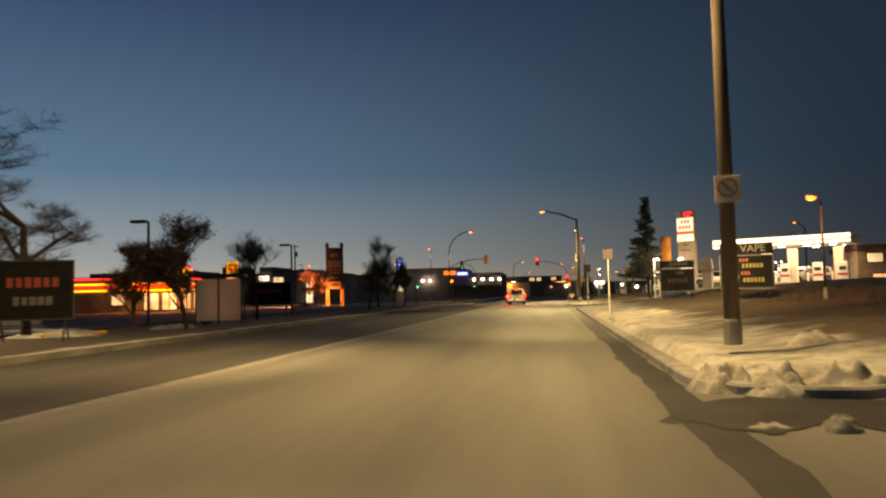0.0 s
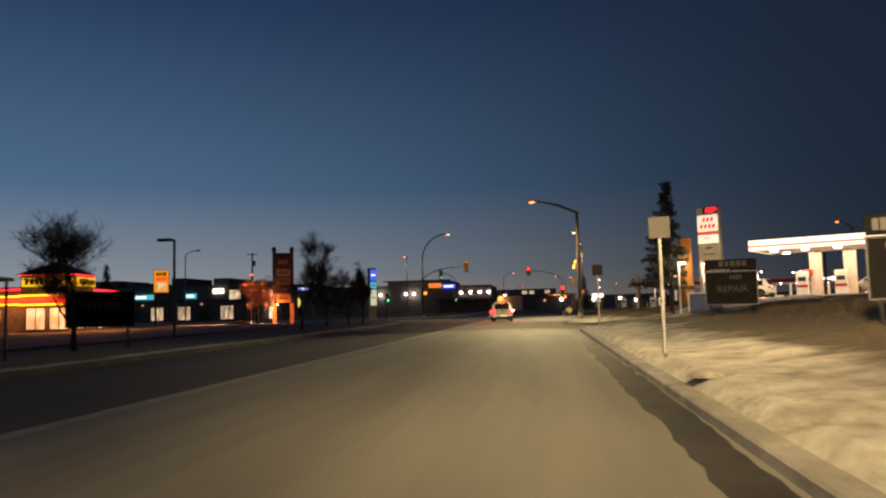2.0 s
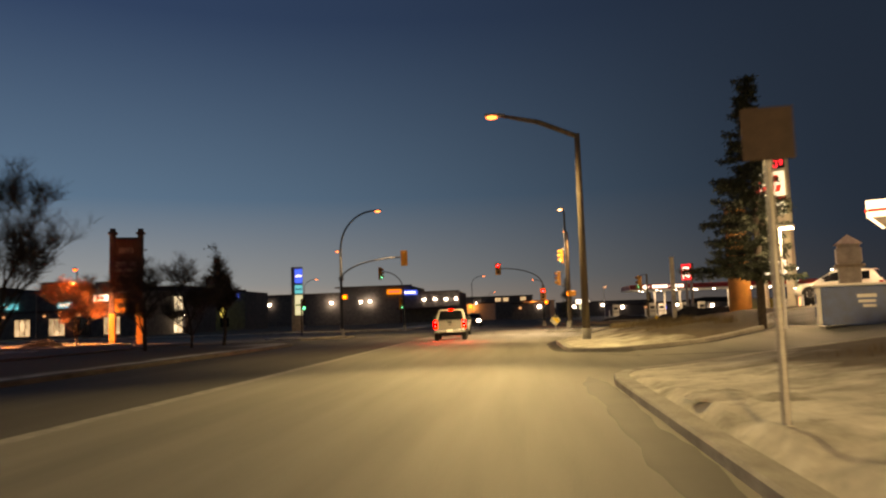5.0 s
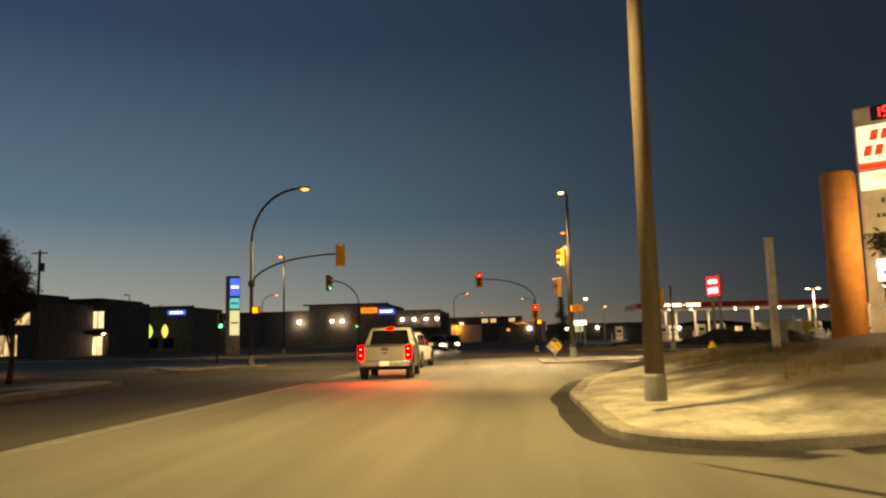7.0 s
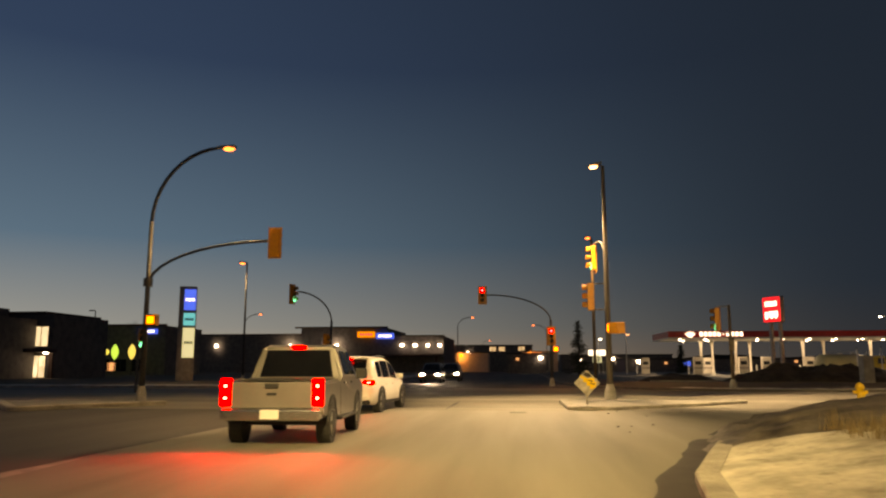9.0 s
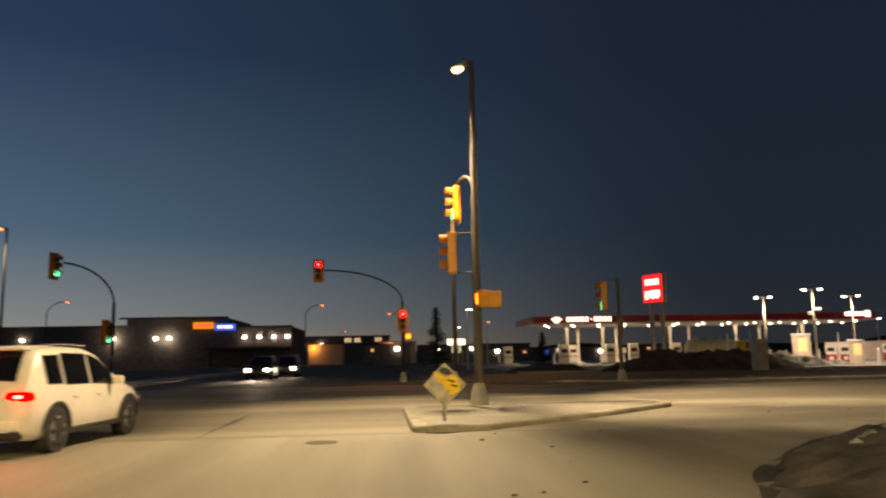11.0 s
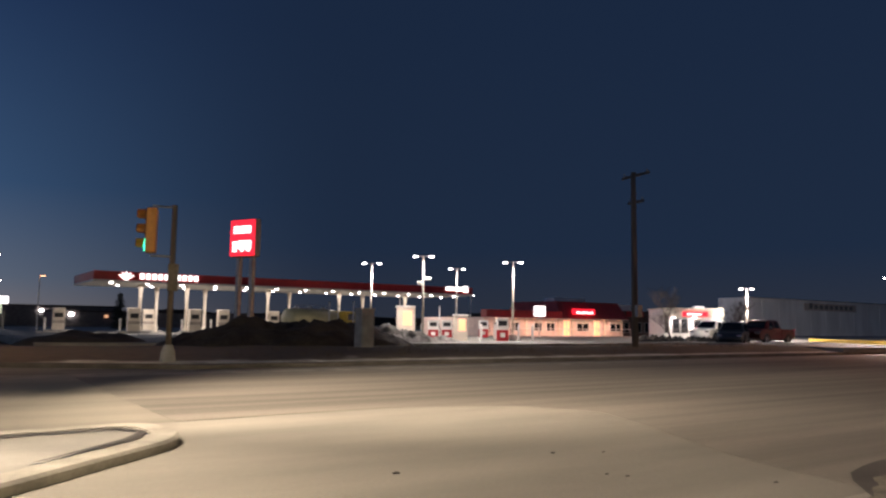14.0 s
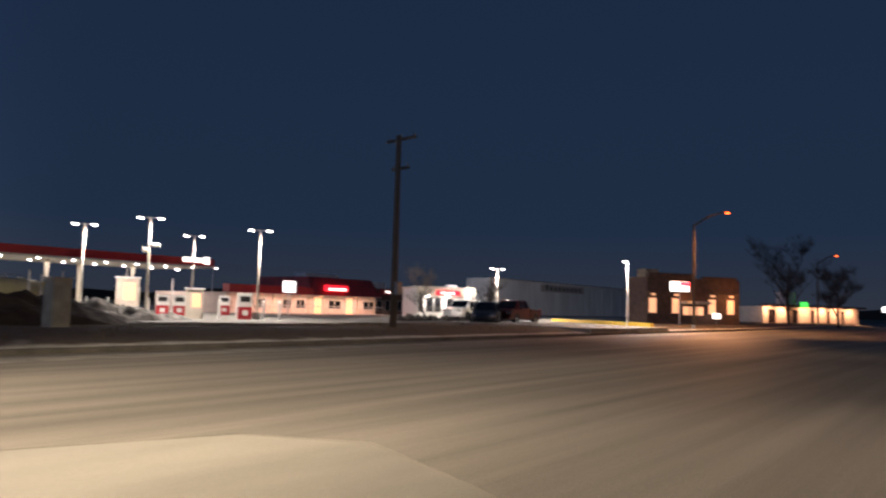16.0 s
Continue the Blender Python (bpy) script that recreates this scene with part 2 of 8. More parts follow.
PEARL = material("white_car_paint", (0.72, 0.69, 0.64), 0.3, 0.0, vary=0.06, scale=2, bump=0.0)
MAROON = material("red_car_paint", (0.055, 0.007, 0.008), 0.3, 0.1, vary=0.08, scale=2, bump=0.0)
DARK_PAINT = material("dark_car_paint", (0.03, 0.032, 0.036), 0.3, 0.2, vary=0.08, scale=2, bump=0.0)
TANKER = material("tanker_yellow", (0.65, 0.45, 0.05), 0.4, 0.0, vary=0.1, scale=2, bump=0.0)
CAR_GLASS = material("tinted_car_glass", (0.012, 0.013, 0.015), 0.08, 0.0, vary=0.1, scale=2, bump=0.0, spec=0.8)
ALUMINIUM = material("dull_aluminium", (0.55, 0.52, 0.44), 0.5, 0.1, vary=0.12, scale=3, bump=0.05)
CHROME = material("chrome_trim", (0.6, 0.6, 0.6), 0.2, 1.0, vary=0.05, scale=5, bump=0.0)
PLATE = material("plate_white", (0.75, 0.75, 0.7), 0.5, vary=0.05, scale=5, bump=0.0)
HYDRANT = material("hydrant_yellow", (0.60, 0.38, 0.04), 0.5, vary=0.15, scale=10, bump=0.1)
SIGN_YELLOW = material("retroreflective_yellow", (0.75, 0.48, 0.03), 0.5, vary=0.1, scale=8, bump=0.0)
SIGN_PALE = material("worn_sign_face", (0.13, 0.105, 0.075), 0.6, 0.1, vary=0.25, scale=6, bump=0.05)
BROWN_PLATE = material("dark_brown_sign_plate", (0.030, 0.017, 0.012), 0.8, 0.0, vary=0.3, scale=8, bump=0.1)
FAINT_TEXT = material("faint_dark_letters", (0.030, 0.030, 0.028), 0.7, vary=0.2, scale=10, bump=0.0)
SIGN_WHITE = material("aged_white_sign_face", (0.60, 0.53, 0.42), 0.5, vary=0.15, scale=6, bump=0.05)
SIGN_BACK = material("dull_sign_plate", (0.036, 0.028, 0.021), 0.6, 0.1, vary=0.15, scale=6, bump=0.05)

G_SODIUM = glow("sodium_lens", (1.0, 0.22, 0.06), 5)
G_AMBER = glow("amber_lens", (1.0, 0.11, 0.015), 6)
G_LED = glow("led_lens", (1.0, 0.95, 0.88), 25)
G_LANTERN = glow("warm_lantern_lens", (1.0, 0.50, 0.24), 8)
PALE_METAL = material("pale_metal_cladding", (0.55, 0.55, 0.53), 0.6, 0.0, vary=0.15, scale=0.6, bump=0.1, stretch=(1, 1, 0.2))
G_WHITE = glow("white_sign_face", (1.0, 0.97, 0.9), 2.2)
G_PYLON = glow("pylon_sign_face", (0.92, 0.97, 0.82), 0.85)
G_SOFTWHITE = glow("lit_fascia", (1.0, 0.84, 0.62), 2.2)
G_RED = glow("red_sign_face", (1.0, 0.02, 0.035), 1.3)
G_REDTEXT = glow("red_lettering", (0.9, 0.05, 0.03), 0.8)
G_SIGNAL = glow("red_signal_lens", (1.0, 0.002, 0.010), 18)
G_CORE = glow("red_lamp_core", (1.0, 0.06, 0.07), 22)
G_GREEN = glow("green_signal_lens", (0.02, 0.9, 0.5), 3.0)
G_HAND = glow("orange_hand_lens", (1.0, 0.25, 0.02), 4)
G_TAIL = glow("tail_lamp_lens", (1.0, 0.002, 0.004), 26)
G_TAILGLASS = glow("tail_lamp_glass", (1.0, 0.0, 0.003), 7.0)
G_HEAD = glow("head_lamp_lens", (1.0, 0.93, 0.82), 150)
G_NEONRED = glow("red_neon", (1.0, 0.03, 0.05), 3.5)
G_NEONYELLOW = glow("yellow_neon", (1.0, 0.52, 0.03), 3.0)
G_YELLOW = glow("yellow_sign_face", (1.0, 0.62, 0.03), 1.0)
G_ORANGE = glow("orange_sign_face", (1.0, 0.36, 0.02), 0.85)
G_TEAL = glow("teal_sign_face", (0.05, 0.55, 0.75), 0.9)
G_BLUE = glow("blue_sign_face", (0.03, 0.12, 0.95), 1.2)
G_PANEL = glow("pale_price_panel", (0.75, 0.85, 0.6), 0.7)
G_WINDOW = glow("lit_interior", (1.0, 0.78, 0.5), 0.6)
wnt = G_WINDOW.node_tree
wgeo = wnt.nodes.new("ShaderNodeNewGeometry")
wmap = wnt.nodes.new("ShaderNodeMapping")
wmap.inputs["Scale"].default_value = (2.2, 2.2, 1.3)
wvor = wnt.nodes.new("ShaderNodeTexVoronoi")
wvor.inputs["Scale"].default_value = 1.0
wramp = wnt.nodes.new("ShaderNodeMapRange")
wramp.inputs["To Min"].default_value, wramp.inputs["To Max"].default_value = 0.05, 1.0
wnt.links.new(wgeo.outputs["Position"], wmap.inputs[0])
wnt.links.new(wmap.outputs[0], wvor.inputs[0])
wnt.links.new(wvor.outputs["Color"], wramp.inputs["Value"])
wnt.links.new(wramp.outputs[0], wnt.nodes["Principled BSDF"].inputs["Emission Strength"])
G_OFFICE = G_WINDOW.copy()
G_OFFICE.name = "lit_office_interior"
G_OFFICE.node_tree.nodes["Map Range"].inputs["To Min"].default_value, G_OFFICE.node_tree.nodes["Map Range"].inputs["To Max"].default_value = 0.35, 1.3
G_OFFICE.node_tree.nodes["Principled BSDF"].inputs["Emission Color"].default_value = (1.0, 0.93, 0.72, 1)
G_WARM = glow("warm_window", (1.0, 0.52, 0.26), 0.8)
G_TREE = glow("green_leaf_face", (0.45, 0.9, 0.15), 1.0)
G_LEAF = glow("yellow_leaf_face", (0.95, 0.85, 0.22), 0.9)
G_GREENSIGN = glow("green_sign_face", (0.05, 0.9, 0.1), 1.2)


# ---- mesh helpers ----
def box(bm, c, s, rz=0.0, bevel=0.0):
    r = bmesh.ops.create_cube(bm, size=1.0)
    vs = r["verts"]
    bmesh.ops.scale(bm, vec=s, verts=vs)
    if bevel:
        es = list({e for v in vs for e in v.link_edges})
        g = bmesh.ops.bevel(bm, geom=es, offset=bevel, segments=2, affect="EDGES", profile=0.5)
        vs = list({v for f in g["faces"] for v in f.verts} | {v for v in vs if v.is_valid})
    if rz:
        bmesh.ops.rotate(bm, cent=(0, 0, 0), matrix=Matrix.Rotation(radians(rz), 3, "Z"), verts=vs)
    bmesh.ops.translate(bm, vec=c, verts=vs)
    return bm


def tube(bm, pts, radii, seg=10):
    """A round bar through the points, with a radius for each."""
    pts = [Vector(p) for p in pts]
    if not isinstance(radii, (list, tuple)):
        radii = [radii] * len(pts)
    rings = []
    ref = Vector((0.31, 0.95, 0.05))
    for i, p in enumerate(pts):
        d = (pts[min(i + 1, len(pts) - 1)] - pts[max(i - 1, 0)]).normalized()
        a = d.cross(ref if abs(d.dot(ref)) < 0.95 else Vector((1, 0, 0))).normalized()
        b = d.cross(a)
        rings.append([bm.verts.new(p + (a * math.cos(k * 2 * math.pi / seg) + b * math.sin(k * 2 * math.pi / seg)) * radii[i]) for k in range(seg)])
    for q, w in zip(rings, rings[1:]):
        for k in range(seg):
            bm.faces.new((q[k], q[(k + 1) % seg], w[(k + 1) % seg], w[k]))
    bm.faces.new(rings[0][::-1])
    bm.faces.new(rings[-1])
    return bm


def prism(bm, poly, z0, z1):
    lo = [bm.verts.new((x, y, z0)) for x, y in poly]
    hi = [bm.verts.new((x, y, z1)) for x, y in poly]
    bm.faces.new(lo[::-1])
    bm.faces.new(hi)
    n = len(poly)
    for i in range(n):
        bm.faces.new((lo[i], lo[(i + 1) % n], hi[(i + 1) % n], hi[i]))
    return bm


def boxes(*rows, bevel=0.0):
    bm = bmesh.new()
    for r in rows:
        box(bm, r[0], r[1], r[2] if len(r) > 2 else 0, bevel)
    return bm


def rod(*args, **kw):
    return tube(bmesh.new(), *args, **kw)


def finish(name, bm, mat, smooth=False):
    me = bpy.data.meshes.new(name)
    bmesh.ops.recalc_face_normals(bm, faces=bm.faces)
    bm.to_mesh(me)
    bm.free()
    me.materials.append(mat)
    if smooth:
        for p in me.polygons:
            p.use_smooth = True
    return me


def part(name, bm, mat, parent, label="", smooth=False, at=None, rz=0.0):
    ob = new(name, finish(name, bm, mat, smooth))
    ob.parent = parent
    if at:
        ob.location = at
    if rz:
        ob.rotation_euler[2] = radians(rz)
    if label:
        ob["label"] = label
    return ob


def single(name, bm, mat, label, category="", kind="", smooth=False, group=""):
    ob = new(name, finish(name, bm, mat, smooth))
    return tagged(ob, label, category, group, kind)


def thing(name, x, y, z, rz, label, category, group="", kind=""):
    ob = new(name)
    ob.matrix_basis = pose(x, y, z, 0, 0, rz)
    return tagged(ob, label, category, group, kind)


def words(text, size, mat, parent, at, name="lettering", rz=0.0, lean=0.0):
    """Raised letters on a face that looks towards local -y."""
    cu = bpy.data.curves.new(name, "FONT")
    cu.body, cu.size, cu.extrude, cu.align_x, cu.align_y, cu.shear = text, size, 0.01, "CENTER", "CENTER", lean
    tmp = new("tmp", cu)
    me = bpy.data.meshes.new_from_object(tmp.evaluated_get(bpy.context.evaluated_depsgraph_get()))
    bpy.data.objects.remove(tmp)
    me.materials.clear()
    me.materials.append(mat)
    ob = new(name, me)
    ob.parent = parent
    ob.matrix_basis = pose(*at, 90, 0, rz)
    return ob


def bars(n, w, h, cx, y, cz, rng, depth=0.04, fill=0.62):
    """A row of plain upright bars in place of letters, on a face towards local -y."""
    bm = bmesh.new()
    step = w / n
    for i in range(n):
        box(bm, (cx - w / 2 + step * (i + 0.5), y, cz), (step * (fill + 0.2 * rng.random()), depth, h * (0.85 + 0.15 * rng.random())))
    return bm


from mathutils.geometry import delaunay_2d_cdt

rng = random.Random(4)

# ---- ground, roads, verges ----
def sheet(name, poly, z0, z1, mat, label, category=""):
    return single(name, prism(bmesh.new(), poly, z0, z1), mat, label, category, "structure")


def rise(x, y):
    """The land on the right climbs away from the road and comes down again to the cross street."""
    k = min(1.0, max(0.0, (114.0 - y) / 14.0))
    return min(1.5, max(0.0, (x - 3.6) * 0.1)) * k * k * (3 - 2 * k)


def draped(name, poly, lift, mat, label, category, step=2.0):
    """A paved sheet that follows the land."""
    edge = [Vector(p) for p in dense(poly, step)]
    k = len(edge)
    pts = list(edge)
    xs, ys = [p.x for p in edge], [p.y for p in edge]
    for i in range(int((max(xs) - min(xs)) / step)):
        for j in range(int((max(ys) - min(ys)) / step)):
            pts.append(Vector((min(xs) + (i + 0.5) * step, min(ys) + (j + 0.47) * step)))
    vs, _, fs, *_ = delaunay_2d_cdt(pts, [(i, (i + 1) % k) for i in range(k)], [], 1, 1e-4)
    me = bpy.data.meshes.new(name)
    me.from_pydata([(v.x, v.y, rise(v.x, v.y) + lift) for v in vs], [], fs)
    me.materials.append(mat)
    for p in me.polygons:
        p.use_smooth = True
    return tagged(new(name, me), label, category, "", "structure")


def dense(poly, step=1.5):
    out = []
    for i, p in enumerate(poly):
        q = poly[(i + 1) % len(poly)]
        k = max(1, min(60, int(math.dist(p, q) / step)))
        out += [(p[0] + (q[0] - p[0]) * j / k, p[1] + (q[1] - p[1]) * j / k) for j in range(k)]
    return out


sheet("ground", [(-2400, -2400), (2400, -2400), (2400, 2400), (-2400, 2400)], -0.5, -0.12, GRASS, "dark dead-grass plain reaching the horizon", "ground")
sheet("road", [(-6.3, -90), (3.5, -90), (3.5, 113.0), (-6.3, 113.0)], -0.2, 0.0, LANE, "pale pavement of the driving lanes", "road")
sheet("road", [(-40, -90), (-6.3, -90), (-6.3, 113.0), (-40, 113.0)], -0.2, 0.0, ASPHALT, "dark asphalt of the oncoming lanes", "road")
draped("road", [(3.5, 60), (60, 60), (60, 113.0), (3.5, 113.0)], 0.0, LANE, "pale pavement of driveway and turning lane", "road")
sheet("road", [(-300, 113.0), (300, 113.0), (300, 137), (-300, 137)], -0.2, 0.0, CROSSING, "worn grey asphalt of the cross street", "road")
# the tone edge between these two sheets paints the reach of the headlights
sheet("road", [(9.2, 120.1), (12.5, 120.3), (14.6, 119.5), (15.2, 118.2), (14.4, 116.4), (13.6, 114.9), (13.2, 113.8), (13.1, 113.1), (300, 113.1), (300, 137), (9.2, 137)], -0.1, 0.004, STREET, "wheel-worn asphalt of the cross street beyond the painted headlight pool", "road")
sheet("road", [(3.5, 113.02), (13.05, 113.02), (13.15, 113.8), (13.55, 114.9), (14.35, 116.4), (15.15, 118.2), (14.55, 119.45), (12.5, 120.25), (9.2, 120.05), (3.5, 120.0)], -0.1, 0.004, MOUTH, "pavement of the turning lane mouth, headlight pool painted into its colour", "road")
sheet("road", [(-12.5, 137), (5, 137), (5, 900), (-12.5, 900)], -0.2, 0.0, ASPHALT, "dark asphalt road running on past the crossing", "road")


def fillet(poly, n=6):
    """Closes a polygon whose corners (x, y, radius) are rounded."""
    out = []
    k = len(poly)
    for i, (x, y, r) in enumerate(poly):
        if r <= 0:
            out.append((x, y))
            continue
        p, a, b = Vector((x, y)), Vector(poly[i - 1][:2]), Vector(poly[(i + 1) % k][:2])
        u, v = (a - p).normalized(), (b - p).normalized()
        for j in range(n + 1):
            s = j / n
            q = (p + u * r) * (1 - s) ** 2 + p * 2 * s * (1 - s) + (p + v * r) * s ** 2
            out.append((q.x, q.y))
    return out


def inset(poly, d):
    """The polygon drawn in by d (counter-clockwise input)."""
    out = []
    n = len(poly)
    for i in range(n):
        a, p, b = Vector(poly[i - 1]), Vector(poly[i]), Vector(poly[(i + 1) % n])
        n1, n2 = (p - a).normalized(), (b - p).normalized()
        m = Vector((-(n1.y + n2.y), n1.x + n2.x))
        m = m.normalized() if m.length > 1e-6 else Vector((-n1.y, n1.x))
        k = d / max(0.4, m.dot(Vector((-n1.y, n1.x))))
        out.append((p.x + m.x * k, p.y + m.y * k))
    return out


def verge_mix():
    """Dead grass with a crust of old, gritty snow where the attribute 'snow' is high."""
    m = material("verge_snow_over_dead_grass", (0.46, 0.43, 0.345), 0.9, vary=0.3, scale=1.3, bump=0.7, fine=9, second=(0.66, 0.63, 0.53))
    nt = m.node_tree
    b = nt.nodes["Principled BSDF"]
    snow_link = b.inputs["Base Color"].links[0].from_socket
    at = nt.nodes.new("ShaderNodeAttribute")
    at.attribute_name = "snow"
    geo = nt.nodes.new("ShaderNodeNewGeometry")
    n = nt.nodes.new("ShaderNodeTexNoise")
    n.inputs["Scale"].default_value, n.inputs["Detail"].default_value = 0.8, 8
    nt.links.new(geo.outputs["Position"], n.inputs[0])
    ad = nt.nodes.new("ShaderNodeMath")
    ad.operation = "ADD"
    nt.links.new(at.outputs["Fac"], ad.inputs[0])
    nt.links.new(n.outputs[0], ad.inputs[1])
    mr = nt.nodes.new("ShaderNodeMapRange")
    mr.inputs["From Min"].default_value, mr.inputs["From Max"].default_value = 0.8, 1.15
    nt.links.new(ad.outputs[0], mr.inputs["Value"])
    g = nt.nodes.new("ShaderNodeTexNoise")
    g.inputs["Scale"].default_value, g.inputs["Detail"].default_value = 3.0, 8
    nt.links.new(geo.outputs["Position"], g.inputs[0])
    gr = nt.nodes.new("ShaderNodeValToRGB")
    gr.color_ramp.elements[0].color = (0.045, 0.032, 0.02, 1)
    gr.color_ramp.elements[1].color = (0.14, 0.105, 0.065, 1)
    nt.links.new(g.outputs[0], gr.inputs[0])
    mx = nt.nodes.new("ShaderNodeMix")
    mx.data_type = "RGBA"
    nt.links.new(mr.outputs[0], mx.inputs[0])
    nt.links.new(gr.outputs[0], mx.inputs[6])
    dn = nt.nodes.new("ShaderNodeTexNoise")
    dn.inputs["Scale"].default_value, dn.inputs["Detail"].default_value, dn.inputs["Roughness"].default_value = 2.2, 10, 0.7
    nt.links.new(geo.outputs["Position"], dn.inputs[0])
    dr = nt.nodes.new("ShaderNodeMapRange")
    dr.inputs["From Min"].default_value, dr.inputs["From Max"].default_value = 0.54, 0.76
    nt.links.new(dn.outputs[0], dr.inputs["Value"])
    dm = nt.nodes.new("ShaderNodeMix")
    dm.data_type = "RGBA"
    dm.inputs[7].default_value = (0.13, 0.105, 0.07, 1)
    nt.links.new(dr.outputs[0], dm.inputs[0])
    nt.links.new(snow_link, dm.inputs[6])
    nt.links.new(dm.outputs[2], mx.inputs[7])
    nt.links.new(mx.outputs[2], b.inputs["Base Color"])
    return m


VERGE = verge_mix()


def kerbed(name, poly, label, top=0.14, kerb_mat=None, hump=0.0, kerb_w=0.28, mat=None, step=1.0, reach=4.0, lumps=0.06, road=None, bank=0.0, drop=lambda x, y: 1.0):
    """A raised bed: a kerb ring with a rounded edge, and an uneven filling inside. road: tells whether the kerb at (x, y) borders the road."""
    poly = dense(poly, 2.0)
    n = len(poly)
    inner = inset(poly, kerb_w)
    bm = bmesh.new()
    lvl = [(poly, -0.1), (poly, top - 0.03), (inset(poly, 0.03), top), (inner, top), (inner, -0.1)]
    rings = [[bm.verts.new((x, y, z * (drop(x, y) if z > 0 else 1) + rise(x, y))) for x, y in p] for p, z in lvl]
    for a, b in zip(rings, rings[1:]):
        for i in range(n):
            bm.faces.new((a[i], a[(i + 1) % n], b[(i + 1) % n], b[i]))
    single("kerb", bm, kerb_mat or KERB, "worn concrete kerb along the road edge", "kerb", "structure")
    edge = [Vector(p) for p in dense(inner, step)]
    k = len(edge)
    pts = list(edge)
    xs, ys = [p.x for p in edge], [p.y for p in edge]
    gx = min(xs) + step / 2
    while gx < max(xs):
        gy = min(ys) + step / 2
        while gy < max(ys):
            pts.append(Vector((gx + 0.3 * step * noise.noise((gx, gy, 1)), gy + 0.3 * step * noise.noise((gx, gy, 7)))))
            gy += step
        gx += step
    if bank:
        gx = min(xs) + 0.2
        while gx < min(xs) + 6.5:
            gy = max(min(ys), 20) + 0.2
            while gy < 77:
                pts.append(Vector((gx + 0.15 * noise.noise((gx * 3, gy * 3, 1)), gy + 0.15 * noise.noise((gx * 3, gy * 3, 7)))))
                gy += 0.42
            gx += 0.42
    vs, _, fs, *_ = delaunay_2d_cdt(pts, [(i, (i + 1) % k) for i in range(k)], [], 1, 1e-4)
    rim = np.array([(p.x, p.y) for p in edge])
    near = np.array([(p.x, p.y) for p in edge if road is None or road(p.x, p.y)] or [(1e6, 1e6)])
    me = bpy.data.meshes.new(name)
    co, snow = [], []
    for v in vs:
        p = np.array((v.x, v.y))
        d = np.sqrt(((rim - p) ** 2).sum(1).min())
        dn = np.sqrt(((near - p) ** 2).sum(1).min())
        f = min(1.0, d / 2.5)
        co.append((v.x, v.y, rise(v.x, v.y) + top * drop(v.x, v.y) - 0.015 + f * (hump + lumps * (noise.noise((v.x * 0.6, v.y * 0.6, 2)) + 0.6 * noise.noise((v.x * 1.9, v.y * 1.9, 5))))))
        snow.append(max(0.0, 1.0 - dn / reach))
        if bank:
            w = min(1.0, d / 0.55) ** 1.5 * (1 if dn < 3.5 else max(0.0, 1 - (dn - 3.5) / 4.5))
            rough = 0.8 * noise.noise((v.x * 0.5, v.y * 0.22, 11)) + 0.4 * noise.noise((v.x * 1.3, v.y * 0.9, 12)) + 0.28 * noise.noise((v.x * 4.5, v.y * 4.0, 13))
            co[-1] = (v.x, v.y, co[-1][2] + w * bank * min(1.0, max(0.0, (76.0 - v.y) / 9.0)) * (1 + 0.2 * rough))
    me.from_pydata(co, [], fs)
    at = me.attributes.new("snow", "FLOAT", "POINT")
    at.data.foreach_set("value", snow)
    me.materials.append(mat or VERGE)
    for p in me.polygons:
        p.use_smooth = True
    return tagged(new(name, me), label, "ground", "", "structure")


# right-hand verge before the driveway, corner verge, traffic islands, far corners
V0 = fillet([(1.75, -85, 0), (60, -85, 0), (60, 14, 0), (1.75, 14, 3)])
kerbed("verge", V0, "roadside verge of gritty snow and dead grass", hump=0.12, step=3.0, reach=4.0, road=lambda x, y: x < 3)
V1 = fillet([(1.75, 27.2, 1.8), (30, 27.2, 0), (60, 27.2, 0), (60, 66, 0), (14, 78.5, 6), (1.75, 77.5, 3.5)])
draped("road", [(3.5, 12), (60, 12), (60, 30), (3.5, 30)], 0.0, LANE, "pale pavement of a driveway mouth", "road")
kerbed("verge", V1, "roadside verge of gritty snow and dead grass", hump=0.1, step=1.1, reach=4.4, road=lambda x, y: x < 3, bank=0.17)
V2 = fillet([(1.6, 86.0, 1.6), (6.0, 85.2, 0), (9.5, 88.6, 3), (12.0, 99.0, 4), (30, 108.5, 0), (70, 109, 0), (120, 109, 0), (120, 112.9, 0), (40, 112.8, 0), (20, 112.75, 0), (16.6, 113.0, 0), (14.7, 113.1, 0), (13.31, 112.75, 0), (11.82, 111.95, 0), (10.67, 111.26, 0), (9.85, 110.75, 0),
             (7.65, 109.3, 0), (5.6, 106.9, 0), (3.95, 103.4, 0), (2.4, 98.5, 0), (1.6, 93.5, 0)])
kerbed("verge", V2, "corner verge of trodden snow and dead grass", hump=0.27, step=0.8, reach=4.2, lumps=0.1, road=lambda x, y: x < 3.2 and y < 101, drop=lambda x, y: 1 - 0.75 * min(1.0, max(0.0, (y - 101) / 3)) * min(1.0, max(0.0, (22 - x) / 6)))
ISLAND = fillet([(1.85, 113.15, 0.3), (3.3, 113.25, 0), (6.0, 115.4, 0), (8.9, 118.2, 0.7), (8.7, 119.5, 0.5), (1.85, 119.0, 0.5)])
kerbed("traffic_island", ISLAND, "raised concrete traffic island between the lanes", top=0.11, mat=LOT, kerb_mat=ISLAND_KERB, kerb_w=0.3, step=0.6, lumps=0.01)
ISLAND2 = fillet([(-12.2, 115.6, 0.5), (-20.0, 116.6, 0.8), (-15.3, 111.0, 0.5)])
